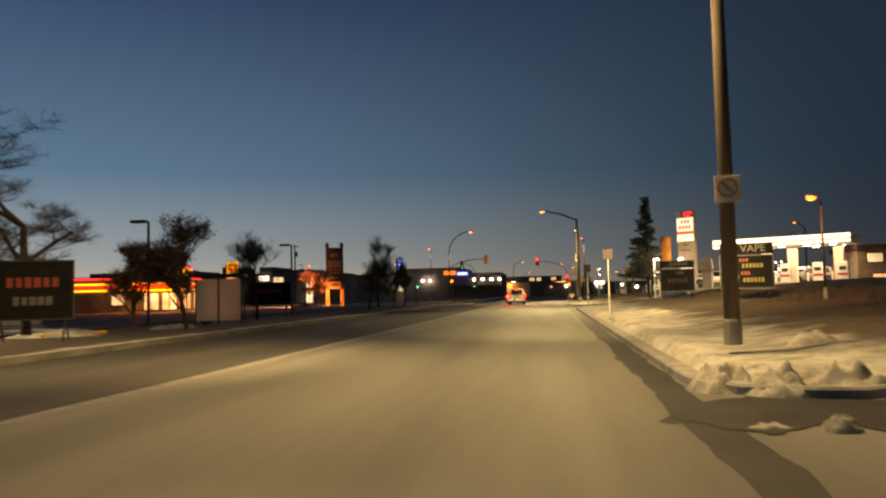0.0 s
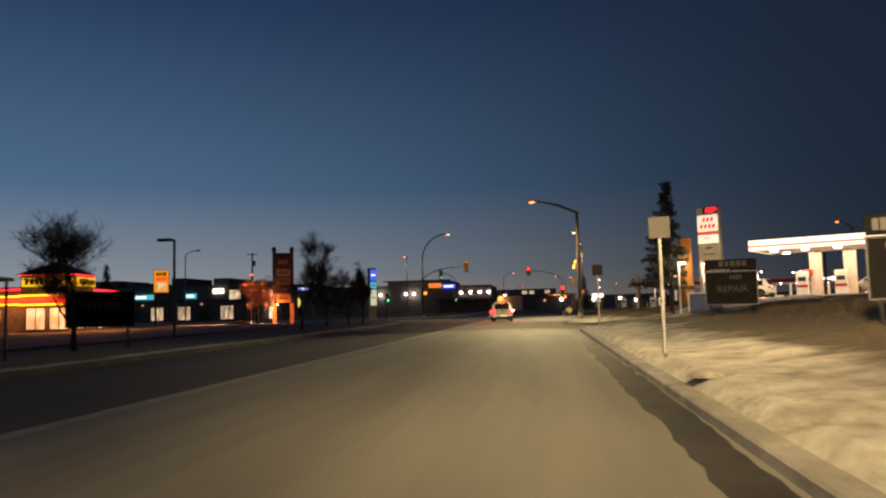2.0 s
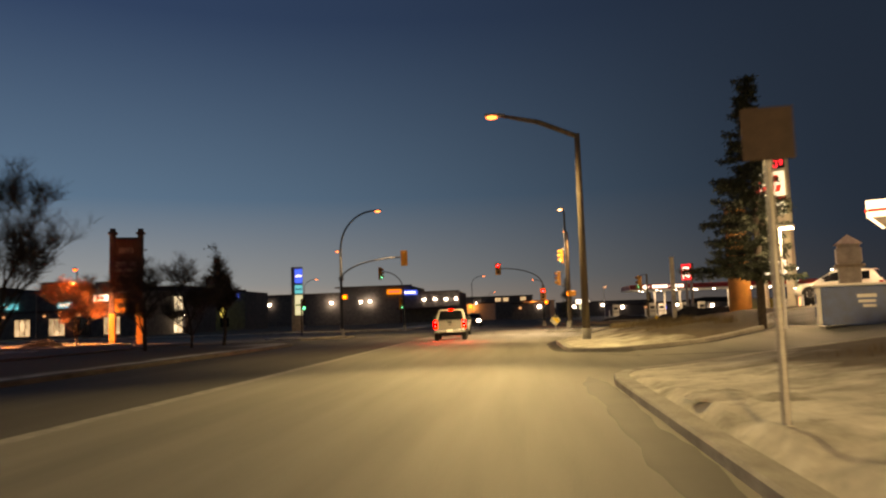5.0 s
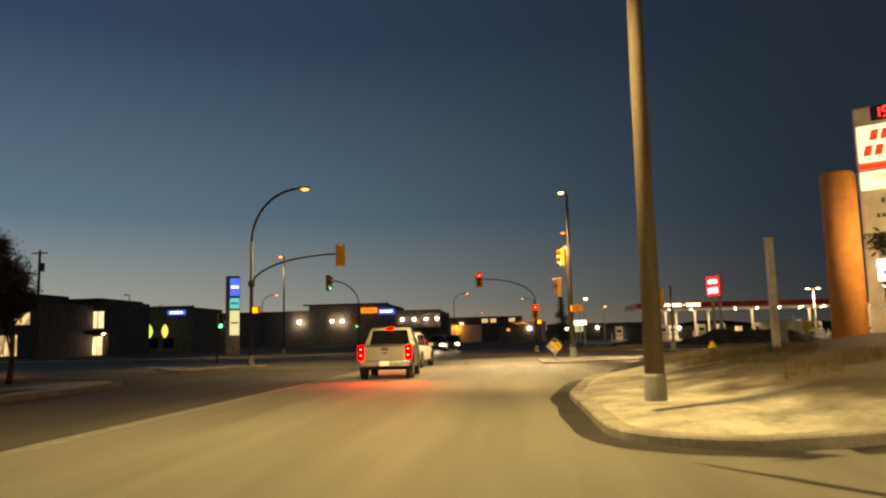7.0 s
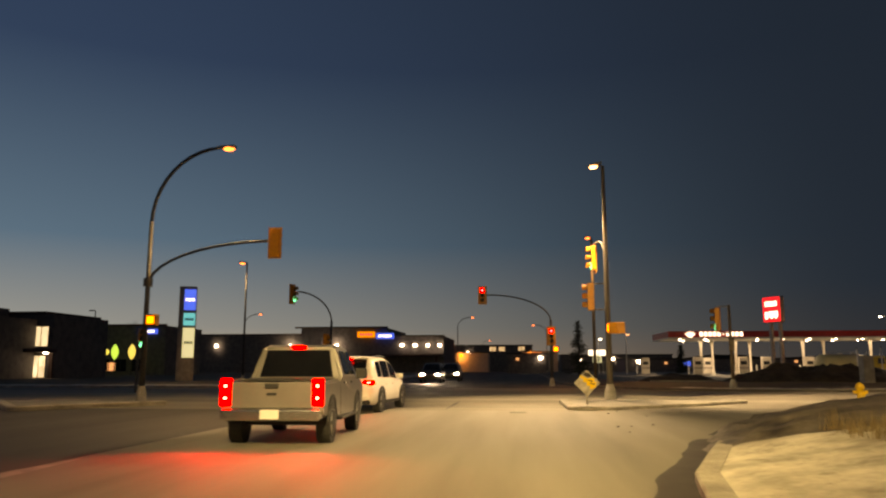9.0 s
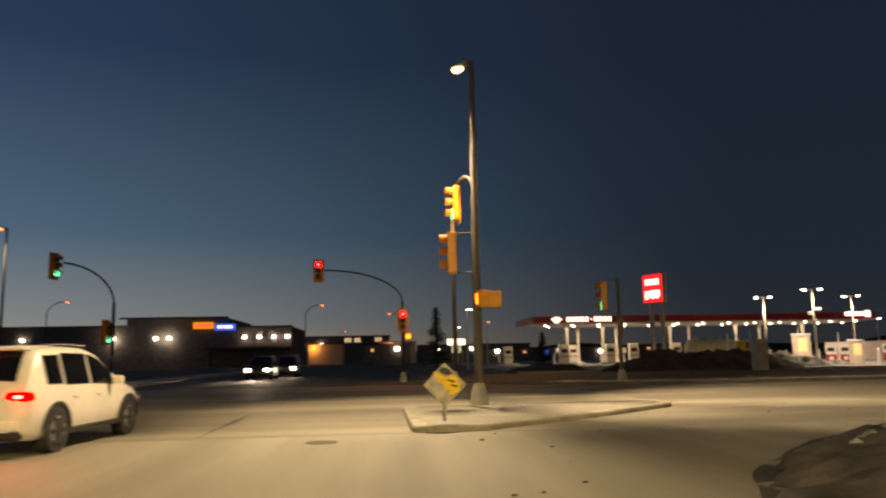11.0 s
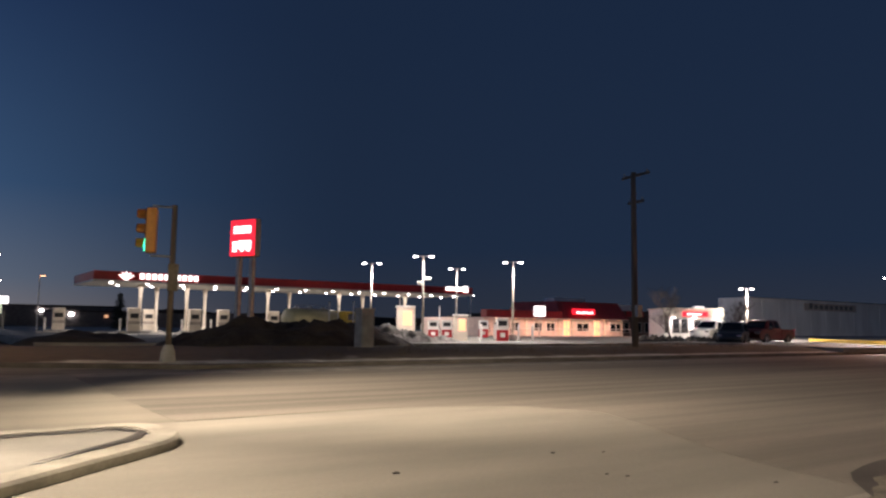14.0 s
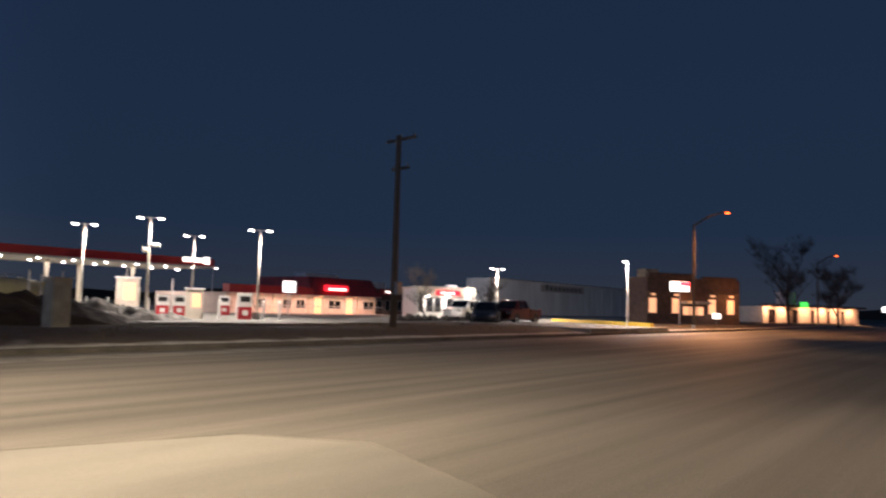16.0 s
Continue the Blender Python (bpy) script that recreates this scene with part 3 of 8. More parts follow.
kerbed("traffic_island", ISLAND2, "raised concrete island under the signal mast", top=0.15, mat=LOT, kerb_w=0.3, step=0.6, lumps=0.01)
V3 = fillet([(160, 131.0, 0), (160, 141, 0), (34, 141, 0), (9, 146, 0), (8, 400, 0), (4.0, 400, 0), (3.6, 150, 0), (4.5, 140.5, 0), (7.5, 134.0, 0), (12.5, 131.0, 0)])
kerbed("verge", V3, "dark dead-grass verge in front of the truck stop", hump=0.2, step=1.6, reach=1.2, road=lambda x, y: y < 134, kerb_mat=DARK_KERB)
V4 = fillet([(-200, 136.5, 0), (-18, 136.5, 4), (-12.6, 143, 0), (-12.6, 400, 0), (-200, 400, 0)])
kerbed("verge", V4, "dark grass verge and lots across the crossing", hump=0.1, step=6.0, reach=1.0)
V5 = fillet([(-12.0, -85, 0), (-12.3, 102, 3), (-18, 105, 2), (-200, 105, 0), (-200, -85, 0)])
kerbed("pavement", V5, "dark frontage ground beside the oncoming lanes", hump=0.02, step=4.0, reach=1.2, lumps=0.03, road=lambda x, y: x > -14, kerb_mat=DARK_KERB)
draped("pavement", [(12.3, 84), (70, 74), (70, 108.4), (30, 108.0), (12.8, 99.6), (10.0, 88.4)], 0.09, LOT, "pale concrete forecourt of the filling station", "forecourt")
sheet("pavement", [(10, 145.8), (34, 141.2), (160, 141.2), (160, 230), (10, 230)], -0.1, 0.35, LOT, "pale concrete yard of the truck stop", "forecourt")
sheet("pavement", [(-80, 40), (-20, 40), (-20, 104), (-80, 104)], -0.1, 0.24, DARK_LOT, "dark asphalt parking lot by the shops", "lot")

# gutter stain, lane joints and road marks
def strip(pts, w, z, mat, name, label, ragged=0.3):
    fine = []
    for p, q in zip(pts, pts[1:]):
        n = max(1, int(math.dist(p, q) / 0.4))
        fine += [(p[0] + (q[0] - p[0]) * k / n, p[1] + (q[1] - p[1]) * k / n) for k in range(n)]
    pts = fine + [pts[-1]]
    bm = bmesh.new()
    L, R = [], []
    m = len(pts)
    for i, p in enumerate(pts):
        a, b = Vector(pts[max(0, i - 3)]), Vector(pts[min(m - 1, i + 3)])
        d = (b - a).normalized()
        ww = w / 2 * min(1.0, 0.1 + 0.3 * min(i, m - 1 - i))
        l, r = [ww * (1 + 0.35 * noise.noise((p[0] * 0.5, p[1] * 0.5, k)) + ragged * noise.noise((p[0] * 1.7, p[1] * 1.7, k + 3))) for k in (9, 21)]
        L.append(bm.verts.new((p[0] - d.y * l, p[1] + d.x * l, z + rise(p[0] - d.y * l, p[1]))))
        R.append(bm.verts.new((p[0] + d.y * r, p[1] - d.x * r, z + rise(p[0] + d.y * r, p[1]))))
    for i in range(m - 1):
        bm.faces.new((L[i], R[i], R[i + 1], L[i + 1]))
    return single(name, bm, mat, label, "road mark", "structure")


def along(a, b, n):
    return [(a[0] + (b[0] - a[0]) * i / n, a[1] + (b[1] - a[1]) * i / n) for i in range(n + 1)]


strip(along((1.45, -60), (1.45, 76), 110), 0.48, 0.005, TAR, "gutter", "dark wet dirt lying in the gutter")
outer = [p for p in inset(V2, -0.2)]
k0 = len(outer) - 7
strip(outer[k0:] + outer[:12], 0.5, 0.005, TAR, "gutter", "dark wet dirt lying in the gutter")
strip([(12.4, 112.6), (13.3, 113.15), (14.9, 113.5), (17.0, 113.5), (20, 113.15), (40, 113.1)], 0.5, 0.005, TAR, "gutter", "dark wet dirt lying in the gutter")
strip([(1.0, 25.6), (1.8, 26.2), (2.8, 26.6), (4, 26.5), (6, 26.0), (9, 25.8), (14, 25.8)], 1.6, 0.006, TAR, "wet_patch", "dark muddy patch along the driveway kerb")
strip(along((3.0, 85.0), (12, 88.0), 14), 0.25, 0.005, TAR, "gutter", "dark wet dirt along the driveway edge")
strip(along((-6.4, -60), (-6.15, 100), 60), 0.3, 0.006, PAINT_LINE, "lane_line", "worn pale line between the driving directions", 0.15)
strip(along((3, 129.6), (120, 130.2), 60), 1.1, 0.006, ISLAND_KERB, "gutter", "pale concrete gutter along the cross street")
strip(along((-2.0, 113.2), (-2.0, 119.5), 8), 0.12, 0.006, TAR, "road_crack", "dark sealed crack in the pavement")
strip(along((2.2, 85.0), (8.0, 76.5), 12), 0.12, 0.006, TAR, "road_crack", "dark sealed crack in the driveway")
strip([(1.95, 118.55), (5.0, 118.75), (8.2, 119.0), (8.45, 118.6), (8.2, 118.1), (7.2, 117.1)], 0.13, 0.115, TAR, "dirt_joint", "dark dirt line inside the island kerb", 0.5)
single("manhole_cover", tube(bmesh.new(), [(0.3, 112.0, -0.02), (0.3, 112.0, 0.008)], 0.26, 20), ASPHALT, "dark iron manhole cover in the road", "manhole")

# ---- lamps, signals, poles ----
def lamp_head(parent, at, rz, lens, tilt=0.0):
    """A cobra-head lantern whose lens looks down; it points along local +x after rz."""
    bm = bmesh.new()
    box(bm, (0.28, 0, 0.02), (0.62, 0.26, 0.12), 0, 0.05)
    box(bm, (-0.08, 0, 0.02), (0.22, 0.12, 0.09), 0, 0.03)
    h = part("lantern", bm, STEEL, parent, "grey cobra-head lantern", at=at, rz=rz)
    bm = bmesh.new()
    bmesh.ops.create_uvsphere(bm, u_segments=14, v_segments=8, radius=1.0)
    bmesh.ops.scale(bm, vec=(0.22, 0.14, 0.085), verts=bm.verts)
    bmesh.ops.translate(bm, vec=(0.32, 0, -0.05), verts=bm.verts)
    part("lens", bm, lens, h, "glowing lens", smooth=True)
    return h


def arc(p0, p1, rise, n=10):
    """Points of an arm that leaves p0 upwards and arrives level at p1."""
    out = []
    for i in range(n + 1):
        s = i / n
        a = s * math.pi / 2
        out.append((p0[0] + (p1[0] - p0[0]) * (1 - math.cos(a)), p0[1] + (p1[1] - p0[1]) * (1 - math.cos(a)), p0[2] + (p1[2] - p0[2]) * math.sin(a)))
    return out


def signal_head(parent, at, rz, lit=None, mat=None, plate=True, pw=0.62, ph=1.3):
    """Three-lens signal; its lenses face local -y. lit: 0 red, 1 amber, 2 green."""
    hd = part("signal_head", boxes(((0, 0, 0), (0.34, 0.24, 1.05)), bevel=0.03), mat or SIGNAL_YELLOW, parent, "yellow three-lens signal housing", at=at, rz=rz)
    if plate:
        part("backplate", boxes(((0, 0.06, 0), (pw, 0.02, ph))), mat or SIGNAL_YELLOW, hd)
    for i in range(3):
        z = 0.34 - 0.34 * i
        bm = bmesh.new()
        tube(bm, [(0, -0.11, z), (0, -0.145, z)], 0.15, 18)
        on = {0: G_SIGNAL, 1: G_AMBER, 2: G_GREEN}[i] if i == lit else BLACK
        ln = part("lens", bm, on, hd)
        if i == lit == 0:
            part("bulb_core", rod([(0, -0.145, z), (0, -0.15, z)], 0.06, seg=14), G_CORE, ln, "white-hot centre of the lit lens")
        bm = bmesh.new()
        rim = [[bm.verts.new((math.cos(a) * 0.15, y, z + math.sin(a) * 0.15)) for y in (-0.11, -0.33)] for a in (math.radians(-20 + k * 24.4) for k in range(10))]
        for p, q in zip(rim, rim[1:]):
            bm.faces.new((p[0], q[0], q[1], p[1]))
        bmesh.ops.solidify(bm, geom=bm.faces, thickness=0.008)
        part("visor", bm, mat or SIGNAL_YELLOW, hd)
    return hd


def hand_box(parent, at, rz, lit=True):
    b = part("pedestrian_signal", boxes(((0, 0, 0), (0.42, 0.3, 0.42)), bevel=0.03), SIGNAL_YELLOW, parent, "yellow pedestrian signal box", at=at, rz=rz)
    part("lens", boxes(((0, -0.16, 0), (0.26, 0.02, 0.26))), G_HAND if lit else BLACK, b)
    return b


def pole_base(parent, r=0.22, sleeve=False):
    bm = bmesh.new()
    if sleeve:
        tube(bm, [(0, 0, 0), (0, 0, 0.36), (0, 0, 0.4)], [r, r, r * 0.9], 14)
        return part("pole_foot", bm, CONCRETE, parent, "pale worn sleeve at the pole foot")
    tube(bm, [(0, 0, 0), (0, 0, 0.35), (0, 0, 0.55)], [r, r * 0.8, r * 0.5], 12)
    return part("pole_foot", bm, CONCRETE, parent, "pale concrete pole foot")


def street_lamp(name, x, y, z, head, pole_h, label, lens, mat=STEEL, r=0.11, arch=True, group="street lamps"):
    """A lamp pole at (x, y) whose arm reaches to head, in world coordinates."""
    t = thing(name, x, y, z, 0, label, "street lamp", group)
    dx, dy, hz = head[0] - x, head[1] - y, head[2] - z
    pole_base(t, r * (1.12 if mat is WOOD_POLE else 1.8), mat is WOOD_POLE)
    part("pole", rod([(0, 0, 0), (0, 0, pole_h)], [r, r * 0.7], seg=12), mat, t, smooth=True)
    L = math.hypot(dx, dy)
    u = (dx / L, dy / L)
    end = (dx - u[0] * 0.3, dy - u[1] * 0.3, hz + 0.06)
    if arch:
        pts = arc((0, 0, pole_h - 0.05), end, 0)
    else:
        pts = [(0, 0, pole_h - 0.1), (end[0] * 0.5, end[1] * 0.5, pole_h + (end[2] - pole_h) * 0.62), end]
    part("arm", rod(pts, [r * 0.62] * (len(pts) - 1) + [r * 0.4], seg=10), mat, t, smooth=True)
    lamp_head(t, end, math.degrees(math.atan2(u[1], u[0])), lens)
    return t


# right-hand side poles with straight rising arms
street_lamp("street_lamp", 2.5, 88.36, 0.35, (-0.67, 88.14, 8.86), 7.75, "tall weathered street lamp on the corner verge", G_SODIUM, WOOD_POLE, 0.15, False)
p = street_lamp("street_lamp", 2.72, 30.0, 0.46, (-0.5, 30.0, 9.15), 8.1, "tall street lamp with a no-parking plate", G_SODIUM, WOOD_POLE, 0.125, False)
pl = part("sign_plate", boxes(((0, -0.16, 2.43), (0.39, 0.02, 0.42)), bevel=0.008), SIGN_WHITE, p, "square pale sign plate with a ring", rz=-4)
bm = bmesh.new()
ring = [(math.cos(a * math.pi / 12) * 0.14, -0.175, 2.45 + math.sin(a * math.pi / 12) * 0.14) for a in range(25)]
tube(bm, ring, 0.014, 6)
tube(bm, [(-0.1, -0.175, 2.55), (0.1, -0.175, 2.35)], 0.012, 6)
part("ring_mark", bm, BROWN, pl, "dark red prohibition ring")
# unseen pole made up to carry the added lamp behind the start
street_lamp("street_lamp", 4.7, -10.6, 0.2, (-0.6, -10, 8.86), 7.75, "tall street lamp added out of view behind the start", G_SODIUM, WOOD_POLE, 0.15, False)

# signal mast with lamp on the opposite island
t = street_lamp("signal_mast", -13.3, 115.4, 0.15, (-10.37, 115.26, 9.44), 6.6, "dark signal mast with a curved lamp arm", G_SODIUM, DARK_STEEL, 0.11, True, "signal masts")
part("signal_arm", rod(arc((0, 0, 4.2), (4.6, -0.2, 5.75), 0), 0.055, seg=8), DARK_STEEL, t, smooth=True)
signal_head(t, (4.9, -0.25, 5.65), 180, pw=0.5, ph=1.14)
part("collar", rod([(0, 0, 4.15), (0, 0, 4.45)], 0.17, seg=12), DARK_STEEL, t)
hand_box(t, (0.3, -0.1, 2.9), 0, True)

# far side, facing the queue: red lights
t = thing("signal_mast", 2.6, 142.0, 0.0, 0, "dark signal mast with two red lights", "traffic signal", "signal masts")
pole_base(t)
part("pole", rod([(0, 0, 0), (0, 0, 4.6)], [0.1, 0.08], seg=12), DARK_STEEL, t, smooth=True)
part("signal_arm", rod(arc((0, 0, 4.5), (-4.5, 0.1, 6.4), 0), 0.05, seg=8), DARK_STEEL, t, smooth=True)
signal_head(t, (-4.78, 0.1, 6.38), 0, 0)
signal_head(t, (0, -0.3, 3.45), 0, 0)
hand_box(t, (0.3, -0.2, 2.55), 0, True)

# far left: green on an arm, seen from its back
t = thing("signal_mast", -12.2, 138.5, 0.0, 0, "dark signal mast with a curved arm", "traffic signal", "signal masts")
pole_base(t)
part("pole", rod([(0, 0, 0), (0, 0, 4.4)], [0.1, 0.08], seg=12), DARK_STEEL, t, smooth=True)
part("signal_arm", rod(arc((0, 0, 4.3), (-1.7, -2.2, 6.2), 0), 0.05, seg=8), DARK_STEEL, t, smooth=True)
signal_head(t, (-1.95, -2.5, 6.0), 70, 2)
signal_head(t, (-0.3, 0, 2.9), 70, 2)

# pole on the island with two signals and a pedestrian box
t = thing("signal_mast", 3.75, 118.1, 0.15, 0, "tall steel lamp pole with yellow signals on the island", "traffic signal", "signal masts")
pole_base(t, 0.24)
part("pole", rod([(0, 0, 0), (0, 0, 0.5), (0, 0, 9.0)], [0.16, 0.12, 0.07], seg=14), GREY_POLE, t, smooth=True)
part("arm", rod([(0, 0, 8.9), (-0.02, 0.7, 9.25), (-0.05, 1.25, 9.42)], 0.04, seg=8), GREY_POLE, t)
lamp_head(t, (-0.03, 1.2, 9.42), 122, G_LANTERN)
part("signal_arm", rod(arc((0, 0, 5.2), (-0.1, 2.9, 6.35), 0), 0.05, seg=8), GREY_POLE, t, smooth=True)
signal_head(t, (-0.14, 3.15, 5.8), -86, 2)
signal_head(t, (-0.6, 0.05, 3.85), -98, None, plate=False)
part("bracket", rod([(0, 0, 4.35), (-0.6, 0.05, 4.35)], 0.025, seg=8), GREY_POLE, t)
part("bracket", rod([(0, 0, 3.35), (-0.6, 0.05, 3.35)], 0.025, seg=8), GREY_POLE, t)
hand_box(t, (0.12, -0.05, 2.65), -80, True)
hand_box(t, (0.42, 0.1, 2.65), 180, False)

# added lamp on the near side of the cross street, kept just out of view
street_lamp("street_lamp", 30.0, 111.2, 0.25, (30.0, 114.8, 9.15), 8.0, "street lamp added out of view beside the cross street", G_SODIUM, WOOD_POLE, 0.12, False)

# lamp on the far corner
street_lamp("street_lamp", 5.3, 139.2, 0.2, (5.01, 138.57, 9.76), 9.6, "brown street lamp on the far corner", G_SODIUM, WOOD_POLE, 0.12, False)
street_lamp("street_lamp", -20.4, 144.2, 0.2, (-20.62, 143.83, 9.18), 9.0, "thin grey street lamp beyond the crossing", G_SODIUM, DARK_STEEL, 0.09, False)

# signal on the truck-stop kerb
t = thing("traffic_signal", 12.1, 132.3, 0.1, 0, "short post with a yellow signal on the far verge", "traffic signal", "signal masts")
pole_base(t, 0.24)
part("pole", rod([(0, 0, 0), (0, 0, 4.65)], [0.09, 0.075], seg=12), WOOD_POLE, t, smooth=True)
signal_head(t, (-0.62, 0.05, 3.85), -109, 2, plate=False).scale = (1.2, 1.2, 1.25)
part("bracket", rod([(0, 0, 4.58), (-0.62, 0.05, 4.58)], 0.03, seg=8), STEEL, t)
part("bracket", rod([(0, 0, 3.12), (-0.62, 0.05, 3.12)], 0.03, seg=8), STEEL, t)
part("push_button_sign", boxes(((0, -0.14, 2.5), (0.3, 0.05, 0.8)), bevel=0.02), SIGN_PALE, t, "worn pale sign plate")

# yellow lane-divider sign on the island
t = thing("divider_sign", 2.5, 113.75, 0.15, 8, "diamond divider sign with peeling yellow sheeting", "road sign")
part("post", boxes(((0, 0, 0.2), (0.07, 0.05, 0.4))), STEEL, t)


def flat_piece(poly, y, thick, cz):
    """A thin upright plate with the outline poly (x, z), facing local -y."""
    bm = prism(bmesh.new(), poly, -thick / 2, thick / 2)
    bmesh.ops.rotate(bm, cent=(0, 0, 0), matrix=Matrix.Rotation(radians(90), 3, "X"), verts=bm.verts)
    bmesh.ops.translate(bm, vec=(0, y, cz), verts=bm.verts)
    return bm


BARE_SHEET = material("bare_scratched_sheet", (0.36, 0.335, 0.28), 0.55, 0.2, vary=0.3, scale=7, bump=0.06)
pl = part("plate", flat_piece([(-0.42, 0), (0, -0.42), (0.42, 0), (0, 0.42)], -0.05, 0.024, 0.68), BARE_SHEET, t, "bare scratched metal diamond")
part("sheeting", flat_piece([(-0.23, 0.25), (-0.20, 0.15), (-0.11, 0.12), (-0.14, 0.05), (-0.01, 0.01), (-0.03, -0.08), (0.10, -0.10), (0.07, -0.20), (0.20, -0.17), (0.30, -0.10), (0.27, -0.03), (0.33, 0.03), (0.22, 0.05), (0.27, 0.13), (0.14, 0.17), (0.02, 0.14), (-0.08, 0.20)], -0.068, 0.008, 0.68), SIGN_YELLOW, pl, "torn yellow sheeting")
part("torn_backing", flat_piece([(-0.05, 0.34), (-0.13, 0.27), (-0.04, 0.21), (0.04, 0.18), (0.17, 0.20), (0.07, 0.31)], -0.066, 0.006, 0.68), SIGN_BACK, pl, "dark torn backing")
for poly in ([(0.02, 0.09), (0.16, 0.03), (0.20, 0.07), (0.06, 0.11)], [(0.10, -0.02), (0.24, -0.06), (0.25, -0.02), (0.12, 0.01)]):
    part("arrow_scrap", flat_piece(poly, -0.074, 0.004, 0.68), BLACK, pl, "scrap of black arrow")

# small roadside signs on the right verge
def road_sign(x, y, h, rz, w=0.6, hh=0.62, label="square sign plate on a thin steel post in the verge", plate=None):
    t = thing("road_sign", x, y, 0.35, rz, label, "road sign", "verge signs")
    part("post", rod([(0, 0, 0), (0, 0, h)], 0.035, seg=8), STEEL, t)
    part("plate", boxes(((0, -0.05, h - hh / 2), (w, 0.015, hh)), bevel=0.005), plate or SIGN_BACK, t)
    return t


road_sign(2.32, 49.5, 2.72, -4, 0.41, 0.43)
road_sign(2.28, 66.8, 2.7, -4, 0.43, 0.46, "dark brown sign plate on a thin steel post in the verge", BROWN_PLATE)

# ---- trees ----
def twigs_mesh(name, segs, mat, parent, label=""):
    """Many thin three-sided twigs, joined: segs holds (start, end, radius)."""
    co, fs = [], []
    for p, q, w in segs:
        d = (q - p).normalized()
        u = d.cross(Vector((0.3, 0.9, 0.31)) if abs(d.y) < 0.9 else Vector((1, 0, 0))).normalized()
        v = d.cross(u)
        b = len(co)
        for c, k in ((p, w), (q, w * 0.35)):
            co += [tuple(c + u * k), tuple(c - u * k * 0.5 + v * k * 0.87), tuple(c - u * k * 0.5 - v * k * 0.87)]
        fs += [(b, b + 1, b + 4, b + 3), (b + 1, b + 2, b + 5, b + 4), (b + 2, b, b + 3, b + 5)]
    me = bpy.data.meshes.new(name)
    me.from_pydata(co, [], fs)
    me.materials.append(mat)
    ob = new(name, me)
    ob.parent = parent
    if label:
        ob["label"] = label
    return ob


def bare_tree(x, y, z, h, seed, label, twig=TWIG, spread=0.55, depth=4, trunk=0.12, name="tree", rz=0, spray=3, droop=0.25, buds=0):
    """Leafless tree: trunk and limbs in one mesh, twigs in another; buds: last year's small leaves left on the twigs."""
    r = random.Random(seed)
    t = thing(name, x, y, z, rz, label, "tree")
    wood, fine, leaf = bmesh.new(), [], []

    def grow(p, d, length, rad, level):
        n = 3
        pts = [p]
        for i in range(n):
            d = (d + Vector((r.uniform(-1, 1), r.uniform(-1, 1), r.uniform(-0.2, 0.5))) * 0.16).normalized()
            pts.append(pts[-1] + d * length / n)
        if level < 2:
            tube(wood, pts, [rad * (1 - 0.14 * i) for i in range(n + 1)], 7)
        else:
            fine.extend((pts[i], pts[i + 1], rad * (1 - 0.2 * i)) for i in range(n))
        if level >= depth:
            for i in range(spray):
                q = pts[r.choice((1, 2, 3))]
                e = q + (d + Vector((r.uniform(-1, 1), r.uniform(-1, 1), r.uniform(-0.7, 0.9)))).normalized() * r.uniform(0.18, 0.5)
                fine.append((q, e, 0.006))
                leaf.extend(q.lerp(e, r.random()) for _ in range(buds))
            return
        for i in range(4 if level else 6):
            q = pts[1 + (i % n)] if level == 0 else pts[r.choice((1, 2, 3))]
            a = r.uniform(0, 2 * math.pi)
            side = Vector((math.cos(a), math.sin(a), 0))
            nd = (d * (1 - spread) + side * spread + Vector((0, 0, droop))).normalized()
            grow(q, nd, length * r.uniform(0.5, 0.72), max(0.009, rad * 0.48), level + 1)

    grow(Vector((0, 0, -0.1)), Vector((0, 0, 1)), h * 0.5, trunk, 0)
    part("trunk", wood, BARK, t, smooth=True)
    twigs_mesh("crown", fine, twig, t, "bare twigs")
    if leaf:
        co, fs = [], []
        for c in leaf:
            w = Vector((r.uniform(-1, 1), r.uniform(-1, 1), r.uniform(-1, 0.2))).normalized()
            u = w.cross(Vector((r.uniform(-1, 1), 0.3, r.uniform(-1, 1)))).normalized()
            l, b = r.uniform(0.03, 0.07), len(co)
            co += [tuple(c), tuple(c + w * l + u * l * 0.5), tuple(c + w * l * 2), tuple(c + w * l - u * l * 0.5)]
            fs.append((b, b + 1, b + 2, b + 3))
        me = bpy.data.meshes.new("leaves")
        me.from_pydata(co, [], fs)
        me.materials.append(DRY_LEAF)
        ob = new("leaves", me)
        ob.parent = t
        ob["label"] = "few withered brown leaves"
    return t


